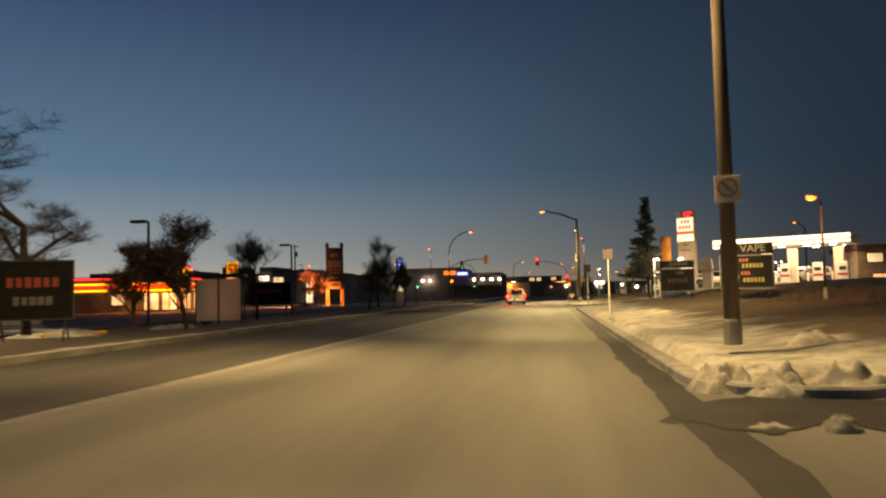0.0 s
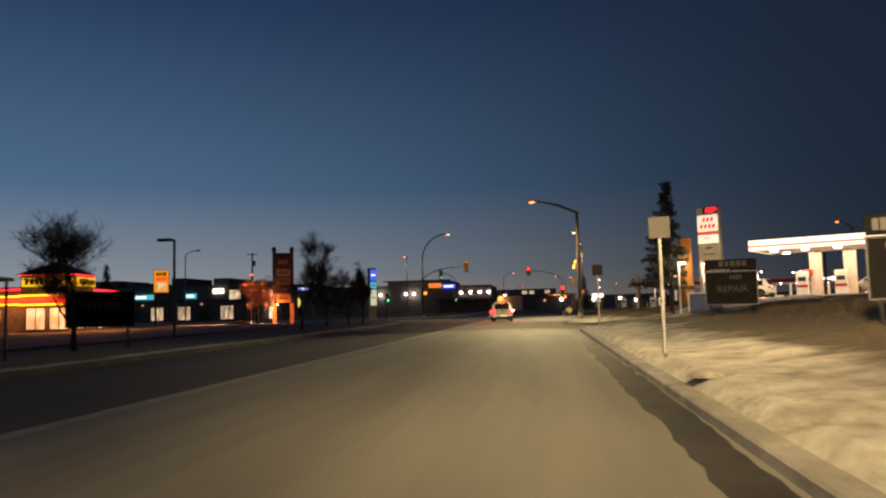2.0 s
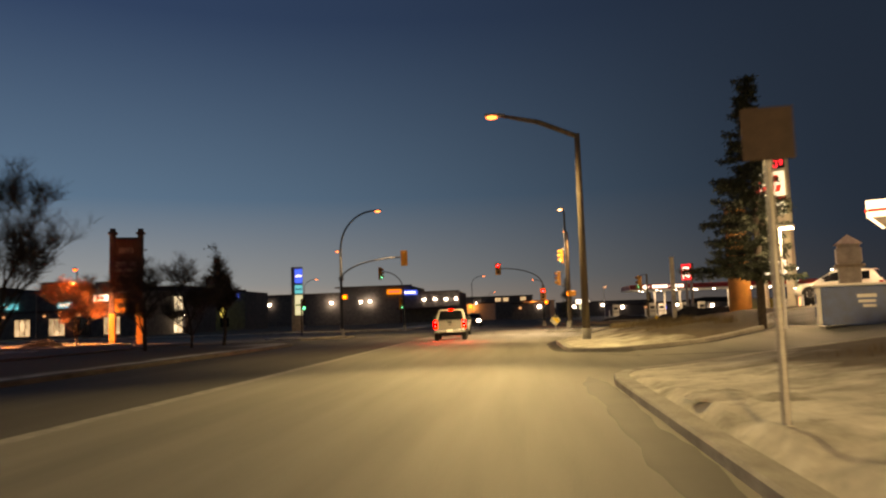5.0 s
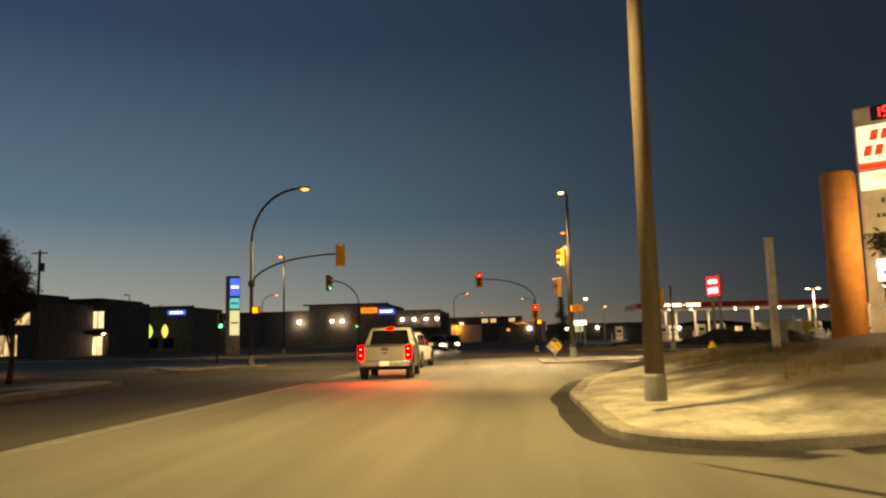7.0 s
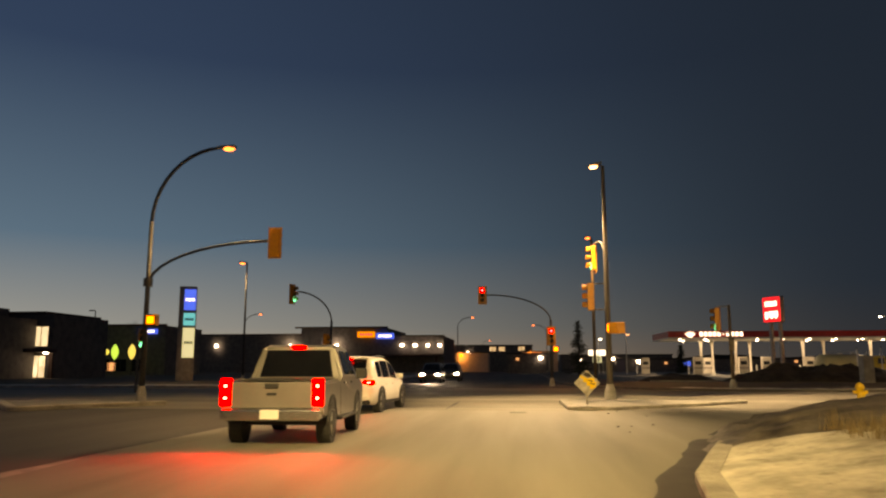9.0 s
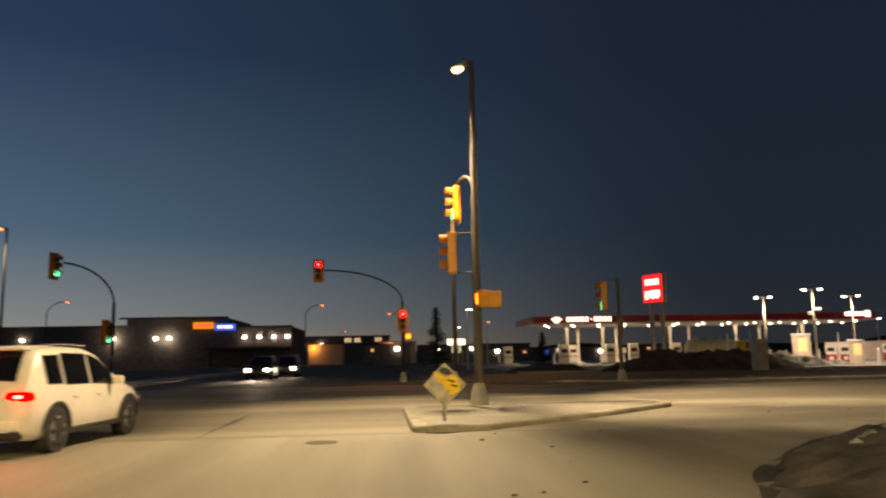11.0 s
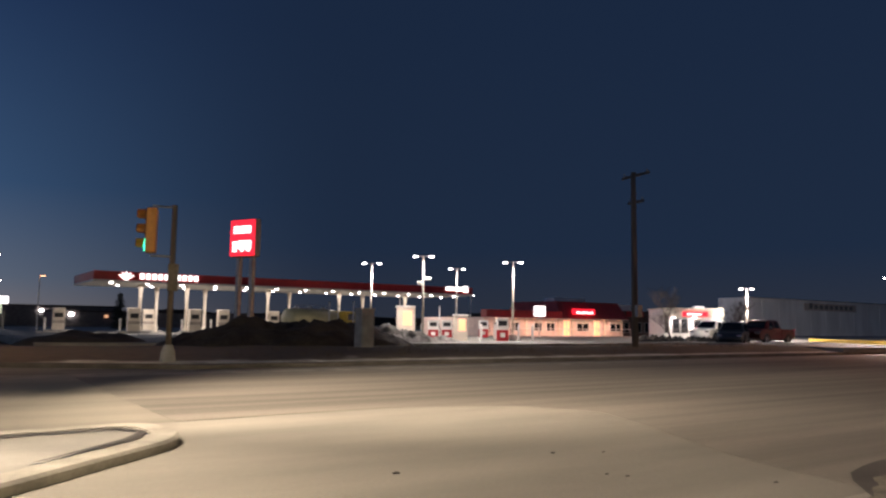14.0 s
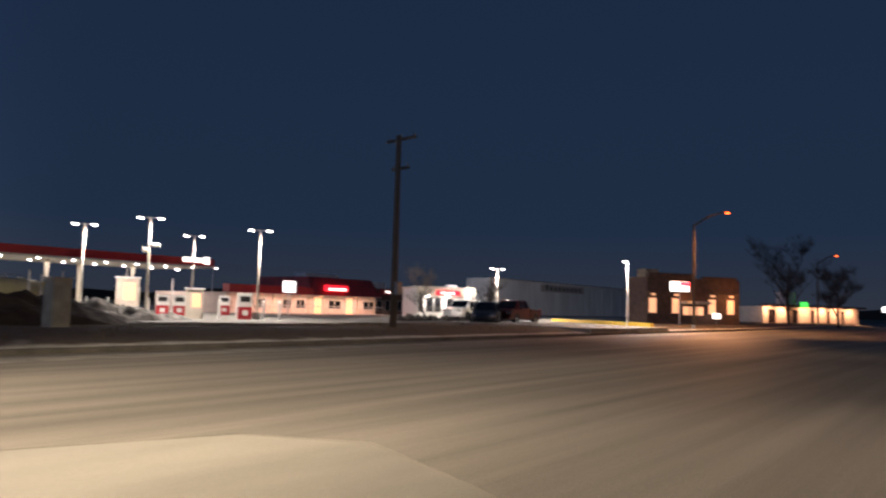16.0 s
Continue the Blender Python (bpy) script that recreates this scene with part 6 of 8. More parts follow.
part("pole", rod([(0, 0, 0), (0, 0, 3.4)], 0.07, seg=10), DARK_STEEL, t)
signal_head(t, (0.2, -0.1, 2.9), 40, 2, plate=False)

# ---- right side: filling station ----
t = thing("price_pylon", 15.7, 107.6, 0.09, -35, "tall pale price pylon with lit white panels and red digits", "sign")
part("body", boxes(((0, 0.25, 7.4), (2.2, 0.6, 5.8)), bevel=0.08), CREAM, t)
for s in (-1, 1):
    part("leg", boxes(((s * 0.85, 0.25, 2.3), (0.5, 0.6, 4.6)), bevel=0.05), CREAM, t)
part("base", boxes(((0, 0.25, 0.5), (2.6, 1.0, 1.0)), bevel=0.05), ORANGE, t)
part("cross_panel", boxes(((0, 0.25, 3.9), (1.4, 0.55, 1.6)), bevel=0.03), STONE, t)
dg = part("digit_panel", boxes(((0.3, -0.08, 9.95), (1.45, 0.08, 0.6)), bevel=0.02), BLACK, t)
SEGMENTS = {"a": (0, 0.2, 0.2, 0.05), "g": (0, 0, 0.2, 0.05), "d": (0, -0.2, 0.2, 0.05), "b": (0.1, 0.1, 0.05, 0.18), "c": (0.1, -0.1, 0.05, 0.18), "f": (-0.1, 0.1, 0.05, 0.18), "e": (-0.1, -0.1, 0.05, 0.18)}
for i, lit in enumerate(("bc", "afgcd", "abcdef", "abcdfg")):
    cx, k = -0.2 + i * 0.34, 0.72 if i == 3 else 1.0
    part("digit", boxes(*(((cx + ox * k, -0.13, 9.95 + 0.06 * (i == 3) + oz * k), (w * k, 0.03, hh * k)) for ox, oz, w, hh in (SEGMENTS[c] for c in lit))), G_NEONRED, dg, "glowing red digit")
pn = part("brand_panel", boxes(((-0.02, -0.09, 8.72), (1.95, 0.08, 1.5)), bevel=0.02), G_PYLON, t, "lit white panel with red block marks")
for cx, cz in [(-0.36 + k * 0.4, 9.05) for k in range(3)] + [(-0.62 + k * 0.4, 8.42) for k in range(4)]:
    bm = boxes(((cx, -0.145, cz), (0.28, 0.03, 0.42)), bevel=0.008)
    for v in bm.verts:
        v.co.x += 0.28 * (v.co.z - cz)
    part("letter_block", bm, G_REDTEXT, pn, "slanted red block mark")
part("stripe", boxes(((-0.02, -0.08, 7.78), (1.95, 0.06, 0.16))), G_REDTEXT, t)
pn = part("lit_panel", boxes(((-0.02, -0.09, 7.2), (1.95, 0.08, 0.75)), bevel=0.02), G_PYLON, t, "lit white panel")
words("DIESEL", 0.34, GREY_TEXT, pn, (-0.02, -0.145, 7.3))
part("lettering", bars(4, 0.7, 0.2, 0, -0.08, 6.35, rng, 0.04), GREY_TEXT, t)
part("lettering", bars(6, 1.1, 0.16, 0, -0.08, 5.75, rng, 0.04), GREY_TEXT, t)
pn = part("lit_panel", boxes(((0, -0.08, 3.55), (1.35, 0.08, 0.85)), bevel=0.02), G_WHITE, t, "lit white and blue panel")
part("lettering", boxes(((0, -0.13, 3.45), (1.0, 0.03, 0.2))), G_BLUE, pn)

t = thing("round_column", 13.2, 106.4, 0.09, 0, "stout round orange column beside the pylon", "column")
part("shaft", rod([(0, 0, 0), (0, 0, 7.15), (0, 0, 7.28)], [0.64, 0.62, 0.52], seg=28), ORANGE, t, smooth=True)
part("plinth", rod([(0, 0, 0), (0, 0, 0.75)], 0.85, seg=28), ORANGE, t)
single("post", boxes(((7.72, 98.4, 1.96), (0.19, 0.19, 3.92)), ((7.72, 98.4, 3.93), (0.23, 0.23, 0.05)), bevel=0.02), SIGN_WHITE, "pale slim square post on the verge", "post")

t = thing("stone_pillar", 16.0, 98.0, 0.4, -18, "stone sign pillar with a small gabled cap", "pillar")
part("shaft", boxes(((0, 0, 1.9), (0.95, 0.8, 3.8)), bevel=0.05), STONE, t)
part("sign_block", boxes(((0, -0.02, 2.75), (1.3, 1.0, 0.14)), bevel=0.03), BRICK_WALL, t, "projecting stone course")
part("sign_block", boxes(((0, -0.02, 3.25), (1.1, 0.9, 0.7)), bevel=0.03), STONE, t)
bm = bmesh.new()
q = [bm.verts.new(p) for p in ((-0.6, -0.5, 3.8), (0.6, -0.5, 3.8), (0.6, 0.5, 3.8), (-0.6, 0.5, 3.8))]
tip = bm.verts.new((0, 0, 4.3))
for i in range(4):
    bm.faces.new((q[i], q[(i + 1) % 4], tip))
bm.faces.new(q[::-1])
part("cap", bm, STONE, t)

t = thing("fuel_canopy", 16.5, 96.7, 0.09, -30, "white fuel canopy with a lit striped fascia", "canopy")
part("roof", boxes(((6.2, 3.4, 5.6), (12.2, 6.6, 0.75)), bevel=0.03), WHITE, t)
part("fascia", boxes(((6.2, -0.02, 5.82), (12.4, 0.12, 0.42)), ((-0.02, 3.4, 5.82), (0.12, 6.8, 0.42))), G_SOFTWHITE, t, "lit cream fascia")
part("fascia_stripe", boxes(((6.2, -0.1, 5.55), (12.4, 0.1, 0.12)), ((-0.1, 3.4, 5.55), (0.1, 6.8, 0.12))), G_REDTEXT, t, "red stripe")
part("fascia_lower", boxes(((6.2, -0.02, 5.36), (12.4, 0.12, 0.24)), ((-0.02, 3.4, 5.36), (0.12, 6.8, 0.24))), G_SOFTWHITE, t, "lit cream fascia")
for cx in (3.9, 6.4, 10.6):
    part("column", boxes(((cx, 4.4, 2.6), (0.85, 0.6, 5.2)), bevel=0.05), PINK, t, "pale pinkish clad column")
for cx in (1.5, 3.8, 6.1, 8.4, 10.7):
    for cy in (1.4, 5.4):
        part("soffit_lamp", rod([(cx, cy, 5.14), (cx, cy, 5.24)], [0.24, 0.28], seg=14), G_LED, t)
part("price_box", boxes(((3.3, 4.1, 3.4), (0.8, 0.5, 0.55)), bevel=0.1), RED, t, "red box on a column")


def pump(x, y, z, rz, body=WHITE, group="pumps", tall=1.7, band=RED, label="white fuel pump on a low island"):
    t = thing("fuel_pump", x, y, z, rz, label, "fuel pump", group)
    part("island", boxes(((0, 0, 0.08), (2.2, 1.0, 0.16)), bevel=0.04), CONCRETE, t)
    part("cabinet", boxes(((0, 0, 0.16 + tall / 2), (0.9, 0.5, tall)), bevel=0.04), body, t)
    part("screen", boxes(((0, -0.26, tall * 0.75), (0.6, 0.03, 0.35))), BLACK, t)
    part("band", boxes(((0, -0.255, tall * 0.45), (0.86, 0.03, 0.22))), band, t)
    part("hose", rod([(0.46, -0.1, tall * 0.8), (0.58, -0.25, tall * 0.45), (0.5, -0.2, tall * 0.3)], 0.022, seg=6), BLACK, t)
    part("bollard", rod([(-0.95, 0, 0), (-0.95, 0, 1.1)], 0.08, seg=10), WHITE, t)
    return t


base = pump(20.9, 98.3, 1.55, -30, tall=1.9)
for px, py in ((23.4, 97.0), (26.0, 95.5), (27.9, 94.4)):
    copy_thing(base, pose(px, py, 1.55, 0, 0, -30))
t = thing("station_building", 30.3, 97.2, 0.09, -3, "tan kiosk with a lit band of windows", "shop")
part("wall", boxes(((8, 4, 2.3), (16, 8, 4.6))), BRICK_WALL, t)
part("roof", boxes(((8, 3.8, 4.9), (16.6, 8.6, 0.6)), bevel=0.2), BROWN, t)
for cx in (1.6, 3.6, 5.6):
    window_part(t, (cx, -0.06, 3.9), (1.5, 0.9), G_WINDOW, mullions=0)
window_part(t, (2.2, -0.06, 1.3), (1.8, 2.0), G_WARM, name="door")
wagon(19.9, 103.0, 1.59, 60, PEARL, "pale car standing at the pumps")
wagon(28.4, 98.0, 1.59, 80, SILVER, "silver car parked by the kiosk")

t = thing("steel_bin", 9.95, 84.1, 0.65, -17, "blue and white steel waste container with a sloping lid", "waste container")
t.matrix_basis = t.matrix_basis @ Matrix.Diagonal((1.15, 1.0, 1.02, 1.0))
part("body", boxes(((0.3, 0.4, 0.62), (1.75, 1.1, 1.15)), bevel=0.03), BLUE_BIN, t)
part("end_panel", boxes(((-0.62, 0.35, 0.62), (0.1, 1.0, 1.1)), bevel=0.02), WHITE, t, "white end panel with blue marks")
part("end_mark", boxes(((-0.68, 0.15, 0.85), (0.02, 0.2, 0.3)), ((-0.68, 0.55, 0.45), (0.02, 0.25, 0.3))), BLUE_BIN, t)
part("lid", boxes(((0.25, 0.4, 1.24), (1.95, 1.2, 0.08)), bevel=0.02), WHITE, t)
part("label", boxes(((0.5, -0.16, 0.9), (0.45, 0.02, 0.1)), ((0.5, -0.16, 0.74), (0.4, 0.02, 0.08)), ((0.55, -0.16, 0.6), (0.3, 0.02, 0.08))), WHITE, t)
for s in (-0.4, 1.0):
    part("skid", boxes(((s, 0.4, 0.03), (0.1, 1.0, 0.08))), DARK_STEEL, t)


def yard_lamp(x, y, z, h, rz, label, lens=G_LED):
    t = thing("yard_lamp", x, y, z, rz, label, "lamp post", "yard lamps")
    part("pole", rod([(0, 0, 0), (0, 0, h)], [0.06, 0.05], seg=10), WHITE, t)
    hd = part("lamp_box", boxes(((0.22, 0, h), (0.55, 0.3, 0.12)), bevel=0.03), WHITE, t)
    part("lens", boxes(((0.24, 0, h - 0.07), (0.42, 0.24, 0.03))), lens, hd)
    return t


for x, y, h in ((9.25, 87.3, 4.1), (14.05, 103.0, 4.75)):
    yard_lamp(x, y, 0.5, h - 0.5, -30, "white forecourt lamp post with a lit head")
    lamp("yard_light", (x + 0.25, y - 0.15, h - 0.15), 420 if y < 100 else 650, (1.0, 0.82, 0.55))
street_lamp("yard_lamp", 9.6, 46.0, 0.75, (9.03, 45.23, 4.4), 3.6, "amber yard lamp on a thin dark post", G_AMBER, DARK_STEEL, 0.05, False, "yard lamps")
t = thing("fire_hydrant", 8.64, 108.6, 0.47, 0, "yellow fire hydrant on the corner verge", "hydrant")
t.matrix_basis = pose(8.64, 108.6, 0.42) @ Matrix.Scale(0.68, 4)
part("barrel", rod([(0, 0, 0), (0, 0, 0.08), (0, 0, 0.1), (0, 0, 0.55), (0, 0, 0.6), (0, 0, 0.72), (0, 0, 0.8)], [0.17, 0.17, 0.12, 0.12, 0.16, 0.13, 0.04], seg=14), HYDRANT, t, smooth=True)
part("outlet", rod([(-0.24, 0, 0.45), (0.24, 0, 0.45)], 0.065, seg=10), HYDRANT, t)
part("outlet", rod([(0, 0, 0.38), (0, -0.24, 0.38)], 0.085, seg=10), HYDRANT, t)


def heap(name, x, y, z, rx, ry, h, seed, mat, label, rough=0.35, n=26, turn=0.0):
    """A lumpy mound with uneven crest."""
    bm = bmesh.new()
    vs = {}
    for i in range(n + 1):
        for j in range(n + 1):
            u, v = i / n * 2 - 1, j / n * 2 - 1
            u, v = u * math.sqrt(1 - v * v / 2), v * math.sqrt(1 - u * u / 2)
            d = math.hypot(u, v)
            k = max(0.0, 1 - d ** 2)
            zz = h * k ** 0.7 * (1 + rough * noise.noise((u * 3 + seed, v * 3, seed)) + 0.5 * rough * noise.noise((u * 8, v * 8 + seed, 2)) + 0.3 * rough * noise.noise((u * 19, v * 19 + seed, 2)))
            c, s = math.cos(radians(turn)), math.sin(radians(turn))
            vs[i, j] = bm.verts.new((x + u * rx * c - v * ry * s, y + u * rx * s + v * ry * c, z + zz - 0.03))
    for i in range(n):
        for j in range(n):
            bm.faces.new((vs[i, j], vs[i + 1, j], vs[i + 1, j + 1], vs[i, j + 1]))
    return single(name, bm, mat, label, "heap", smooth=True)


MUDDY = material("muddy_old_snow", (0.045, 0.037, 0.029), 0.6, vary=0.5, scale=2.0, bump=1.0, fine=10, second=(0.14, 0.12, 0.095))


def mud_bank(line, label):
    """A ragged bank of mud and dirty ice thrown over a kerb: line runs along the kerb, with the verge on its right."""
    p = dense_line(line, 0.16)
    prof = [(-0.3, -0.06), (-0.16, 0.0), (-0.03, 0.07), (0.15, 0.12), (0.4, 0.17), (0.65, 0.22), (0.95, 0.29), (1.3, 0.35), (1.7, 0.41), (2.2, 0.43), (2.8, 0.40), (3.3, 0.1)]
    bm = bmesh.new()
    rows = []
    for i, (x, y) in enumerate(p):
        ax, ay = p[max(i - 2, 0)]
        ex, ey = p[min(i + 2, len(p) - 1)]
        L = math.hypot(ex - ax, ey - ay)
        nx, ny = (ey - ay) / L, -(ex - ax) / L
        end = min(1.0, min(i, len(p) - 1 - i) / 10)
        shift = min(0.1, 0.3 * noise.noise((x * 0.9, y * 0.9, 3)) + 0.16 * noise.noise((x * 3.1, y * 3.1, 5)) - 0.02)
        row = []
        for s, z in prof:
            q = s + shift * max(0.0, 1 - max(s, 0) / 1.2)
            vx, vy = x + nx * q, y + ny * q
            lump = 0.09 * noise.noise((vx * 1.6, vy * 1.6, 8)) + 0.09 * noise.noise((vx * 4.2, vy * 4.2, 4)) + 0.035 * noise.noise((vx * 11, vy * 11, 1))
            row.append(bm.verts.new((vx, vy, rise(vx, vy) + (z + (lump if s > -0.4 else 0)) * end - 0.1 * (1 - end))))
        rows.append(row)
    for a, c in zip(rows, rows[1:]):
        for k in range(len(prof) - 1):
            bm.faces.new((a[k], a[k + 1], c[k + 1], c[k]))
    return single("mud_bank", bm, MUDDY, label, "heap", smooth=True)


def dense_line(line, step):
    out = []
    for (ax, ay), (ex, ey) in zip(line, line[1:]):
        n = max(1, int(math.hypot(ex - ax, ey - ay) / step))
        out += [(ax + (ex - ax) * k / n, ay + (ey - ay) * k / n) for k in range(n)]
    return out + [line[-1]]


def patch(name, poly, lift, mat, label, seed, wobble=0.12):
    """A flat stain or pool with a ragged outline that lies on the land."""
    bm = bmesh.new()
    vs = []
    for x, y in dense(poly, 0.12):
        a, b = noise.noise((x * 2.3, y * 2.3, seed)), noise.noise((x * 2.3, y * 2.3, seed + 7))
        c, d = noise.noise((x * 7.0, y * 7.0, seed)), noise.noise((x * 7.0, y * 7.0, seed + 7))
        vs.append(bm.verts.new((x + wobble * (a + 0.4 * c), y + wobble * (b + 0.4 * d), rise(x, y) + lift)))
    bmesh.ops.triangulate(bm, faces=[bm.faces.new(vs)])
    return single(name, bm, mat, label, name.replace("_", " "), "structure")


WATER = material("standing_meltwater", (0.012, 0.012, 0.012), 0.06, vary=0.1, scale=3, bump=0.05, spec=0.5)
SILT = material("damp_silt", (0.10, 0.088, 0.066), 0.75, vary=0.4, scale=2.5, bump=0.5, fine=20)
patch("mud_patch", [(9.2, 110.7), (10.0, 111.5), (10.6, 111.85), (11.3, 112.2), (12.5, 112.85), (13.4, 113.2), (14.4, 113.45), (14.2, 112.95), (13.0, 112.4), (11.5, 111.6), (10.2, 110.8)], 0.008, SILT, "damp brown silt spread along the corner kerb", 3)
patch("puddle", [(9.6, 110.75), (10.1, 111.15), (10.75, 111.6), (11.8, 112.24), (12.4, 112.5), (13.2, 112.9), (13.1, 112.6), (11.9, 111.85), (10.8, 111.2), (10.0, 110.7)], 0.013, WATER, "dark pool of meltwater in the gutter", 5, 0.06)
patch("mud_patch", [(1.1, 26.2), (1.7, 27.1), (2.4, 27.5), (3.2, 27.2), (4.2, 27.0), (5.5, 26.7), (5.3, 25.7), (4.1, 25.3), (3.1, 25.0), (2.5, 25.5), (1.9, 25.0), (1.4, 25.4)], 0.012, TAR, "dark wet mud in the driveway mouth", 9, 0.25)

mud_bank([(3.0, 100.4), (3.95, 103.4), (4.75, 105.2), (5.6, 106.9), (6.55, 108.1), (7.65, 109.3), (8.9, 110.15), (9.85, 110.75), (10.67, 111.2), (11.82, 111.9), (13.31, 112.7), (14.7, 113.05), (16.2, 113.0)], "ragged muddy bank of melting snow over the corner kerb")
ICE = material("wet_ice", (0.2, 0.2, 0.19), 0.22, vary=0.15, scale=6, bump=0.6, fine=14)
for i, (x, y, r) in enumerate(((7.0, 107.85, 0.2), (7.3, 108.2, 0.13), (7.9, 108.8, 0.1), (6.5, 107.3, 0.1), (9.0, 109.7, 0.1), (8.5, 109.3, 0.08))):
    heap("ice_lump", x, y, rise(x, y) + 0.2, r, r * 0.6, 0.075, 60 + i, ICE, "small wet lump of grey ice in the mud", 0.3, 14, 40 + 30 * i)
for i, (x, y, rx, ry) in enumerate(((-21.5, 46.5, 2.6, 1.6), (-18.2, 43.0, 1.8, 0.9), (-26.0, 50.5, 2.4, 1.4), (-16.5, 48.5, 1.2, 0.8), (-25.0, 95.0, 2.2, 0.7))):
    heap("snow_mound", x, y, 0.13, rx, ry, 0.2, 80 + i, SNOW, "low patch of old snow on the frontage", 0.6, 22, 20 * i)
heap("snow_mound", 4.1, 30.6, 0.40, 0.4, 0.34, 0.24, 6, SNOW, "pale icy snow mound on the verge", 0.25)
for i, (x, y, rx, ry) in enumerate(((2.15, 28.15, 0.5, 0.5), (2.75, 27.7, 0.55, 0.5), (3.5, 27.65, 0.75, 0.45), (4.6, 27.75, 0.8, 0.5), (5.9, 27.7, 0.9, 0.5))):
    heap("snow_mound", x, y, -0.04, rx, ry, 0.34, 90 + i, SNOW, "trodden snow slumped over the driveway kerb", 0.7, 22, -6)
heap("snow_lump", 2.55, 25.2, 0.0, 0.2, 0.18, 0.16, 5, SNOW, "pale ice lump in the driveway mouth", 0.5, 14)
heap("snow_lump", 1.95, 25.3, 0.0, 0.24, 0.12, 0.08, 4, SNOW, "thin ice lump in the driveway mouth", 0.5, 12)
heap("soil_heap", 13.0, 74.5, 1.05, 2.6, 1.6, 0.3, 7, EARTH, "low dark soil hump at the verge end", 0.3)
for i in range(4):
    x, y = rng.uniform(2.2, 3.0), rng.uniform(32, 74)
    heap("snow_lump", x, y, 0.32, rng.uniform(0.25, 0.5), rng.uniform(0.3, 0.7), rng.uniform(0.05, 0.09), 20 + i, SNOW, "small icy snow lump along the kerb", 0.5, 10)

# ---- truck stop ----
YZ = 0.15
t = thing("truck_canopy", 15.7, 168.0, YZ, 0, "long flat truck-stop canopy with a red fascia", "canopy")
part("roof", boxes(((16.8, 4.6, 4.15), (33.4, 9.0, 0.3))), WHITE, t, "white soffit")
part("fascia", boxes(((16.8, 0, 4.45), (33.6, 0.15, 0.62)), ((0, 4.6, 4.45), (0.15, 9.2, 0.62)), ((33.6, 4.6, 4.45), (0.15, 9.2, 0.62)), ((16.8, 9.2, 4.45), (33.6, 0.15, 0.62))), RED, t, "dark red fascia")
part("soffit_edge", boxes(((16.8, -0.05, 4.07), (33.7, 0.2, 0.12)), ((0, 4.6, 4.07), (0.2, 9.2, 0.12))), WHITE, t)
for cx in (3.87, 7.42, 14.26, 21.0, 28.0):
    for px, py in ((cx, 3.2), (cx * 1.14 + 1.6, 7.2)):
        if px < 33:
            part("column", rod([(px, py, 0), (px, py, 0.5), (px, py, 0.9), (px, py, 3.0), (px, py, 3.7), (px, py, 4.0)], [0.2, 0.2, 0.12, 0.12, 0.17, 0.24], seg=14), CREAM, t)
for i in range(13):
    for cy in (1.6, 5.6):
        part("soffit_lamp", rod([(1.4 + i * 2.6 + (1.2 if cy > 3 else 0), cy, 3.94), (1.4 + i * 2.6 + (1.2 if cy > 3 else 0), cy, 4.02)], 0.09, seg=10), G_LED, t)
for k in range(10):
    part("letter_block", boxes(((3.2 + k * 0.44, -0.12, 4.46), (0.3 if k != 5 else 0.16, 0.08, 0.42 if k != 5 else 0.1)), bevel=0.02), G_WHITE, t, "glowing white block mark")
bm = bmesh.new()
for k in range(5):
    a = math.radians(-60 + k * 30)
    tube(bm, [(2.1, -0.12, 4.22), (2.1 + math.sin(a) * 0.6, -0.12, 4.26 + math.cos(a) * 0.5)], [0.12, 0.03], 6)
part("leaf_mark", bm, G_WHITE, t, "glowing white fan-shaped mark")
part("arrow_mark", boxes(((31.6, -0.12, 4.6), (2.2, 0.08, 0.35)), ((32.8, -0.12, 4.6), (0.5, 0.08, 0.6))), G_WHITE, t, "glowing white arrow")

t = thing("sign_on_poles", 18.65, 145.0, 0.2, -62, "lit red sign box on two steel posts", "sign")
bx = part("sign_box", boxes(((0, 0.05, 5.2), (1.62, 0.35, 1.85)), bevel=0.05), STEEL, t)
fc = part("sign_face", boxes(((-0.02, -0.145, 5.2), (1.52, 0.05, 1.74))), G_RED, bx, "glowing red face")
for k in range(7):
    part("letter_block", boxes(((-0.5 + k * 0.16, -0.185, 5.6), (0.11, 0.03, 0.36)), bevel=0.006), G_WHITE, bx)
part("picture_mark", boxes(((0.15, -0.185, 4.86), (0.8, 0.03, 0.4)), ((-0.48, -0.185, 4.78), (0.24, 0.03, 0.5)), ((0.0, -0.185, 4.62), (0.17, 0.03, 0.16)), ((0.38, -0.185, 4.62), (0.17, 0.03, 0.16))), G_WHITE, bx)
for q in (-0.42, 0.42):
    part("post", boxes(((q, 0.12, 2.15), (0.22, 0.22, 4.3)), bevel=0.02), STEEL, t)

diesel = None
for px, py in ((19.0, 170.5), (23.6, 170.5), (21.2, 175.6), (26.0, 170.8), (30.6, 171.5), (37.5, 171.2), (44.0, 171.4), (14.5, 176.0)):
    if diesel is None:
        diesel = pump(px, py, YZ + 0.25, 0, CREAM, "truck pumps", 1.75, STONE, "cream truck-stop pump on a concrete pad")
    else:
        copy_thing(diesel, pose(px, py, YZ + 0.25, 0, 0, 0))
    single("concrete_pad", boxes(((px, py, YZ + 0.13), (3.2, 1.6, 0.26)), bevel=0.03), CONCRETE, "raised concrete pump pad", "pad", group="pump pads")


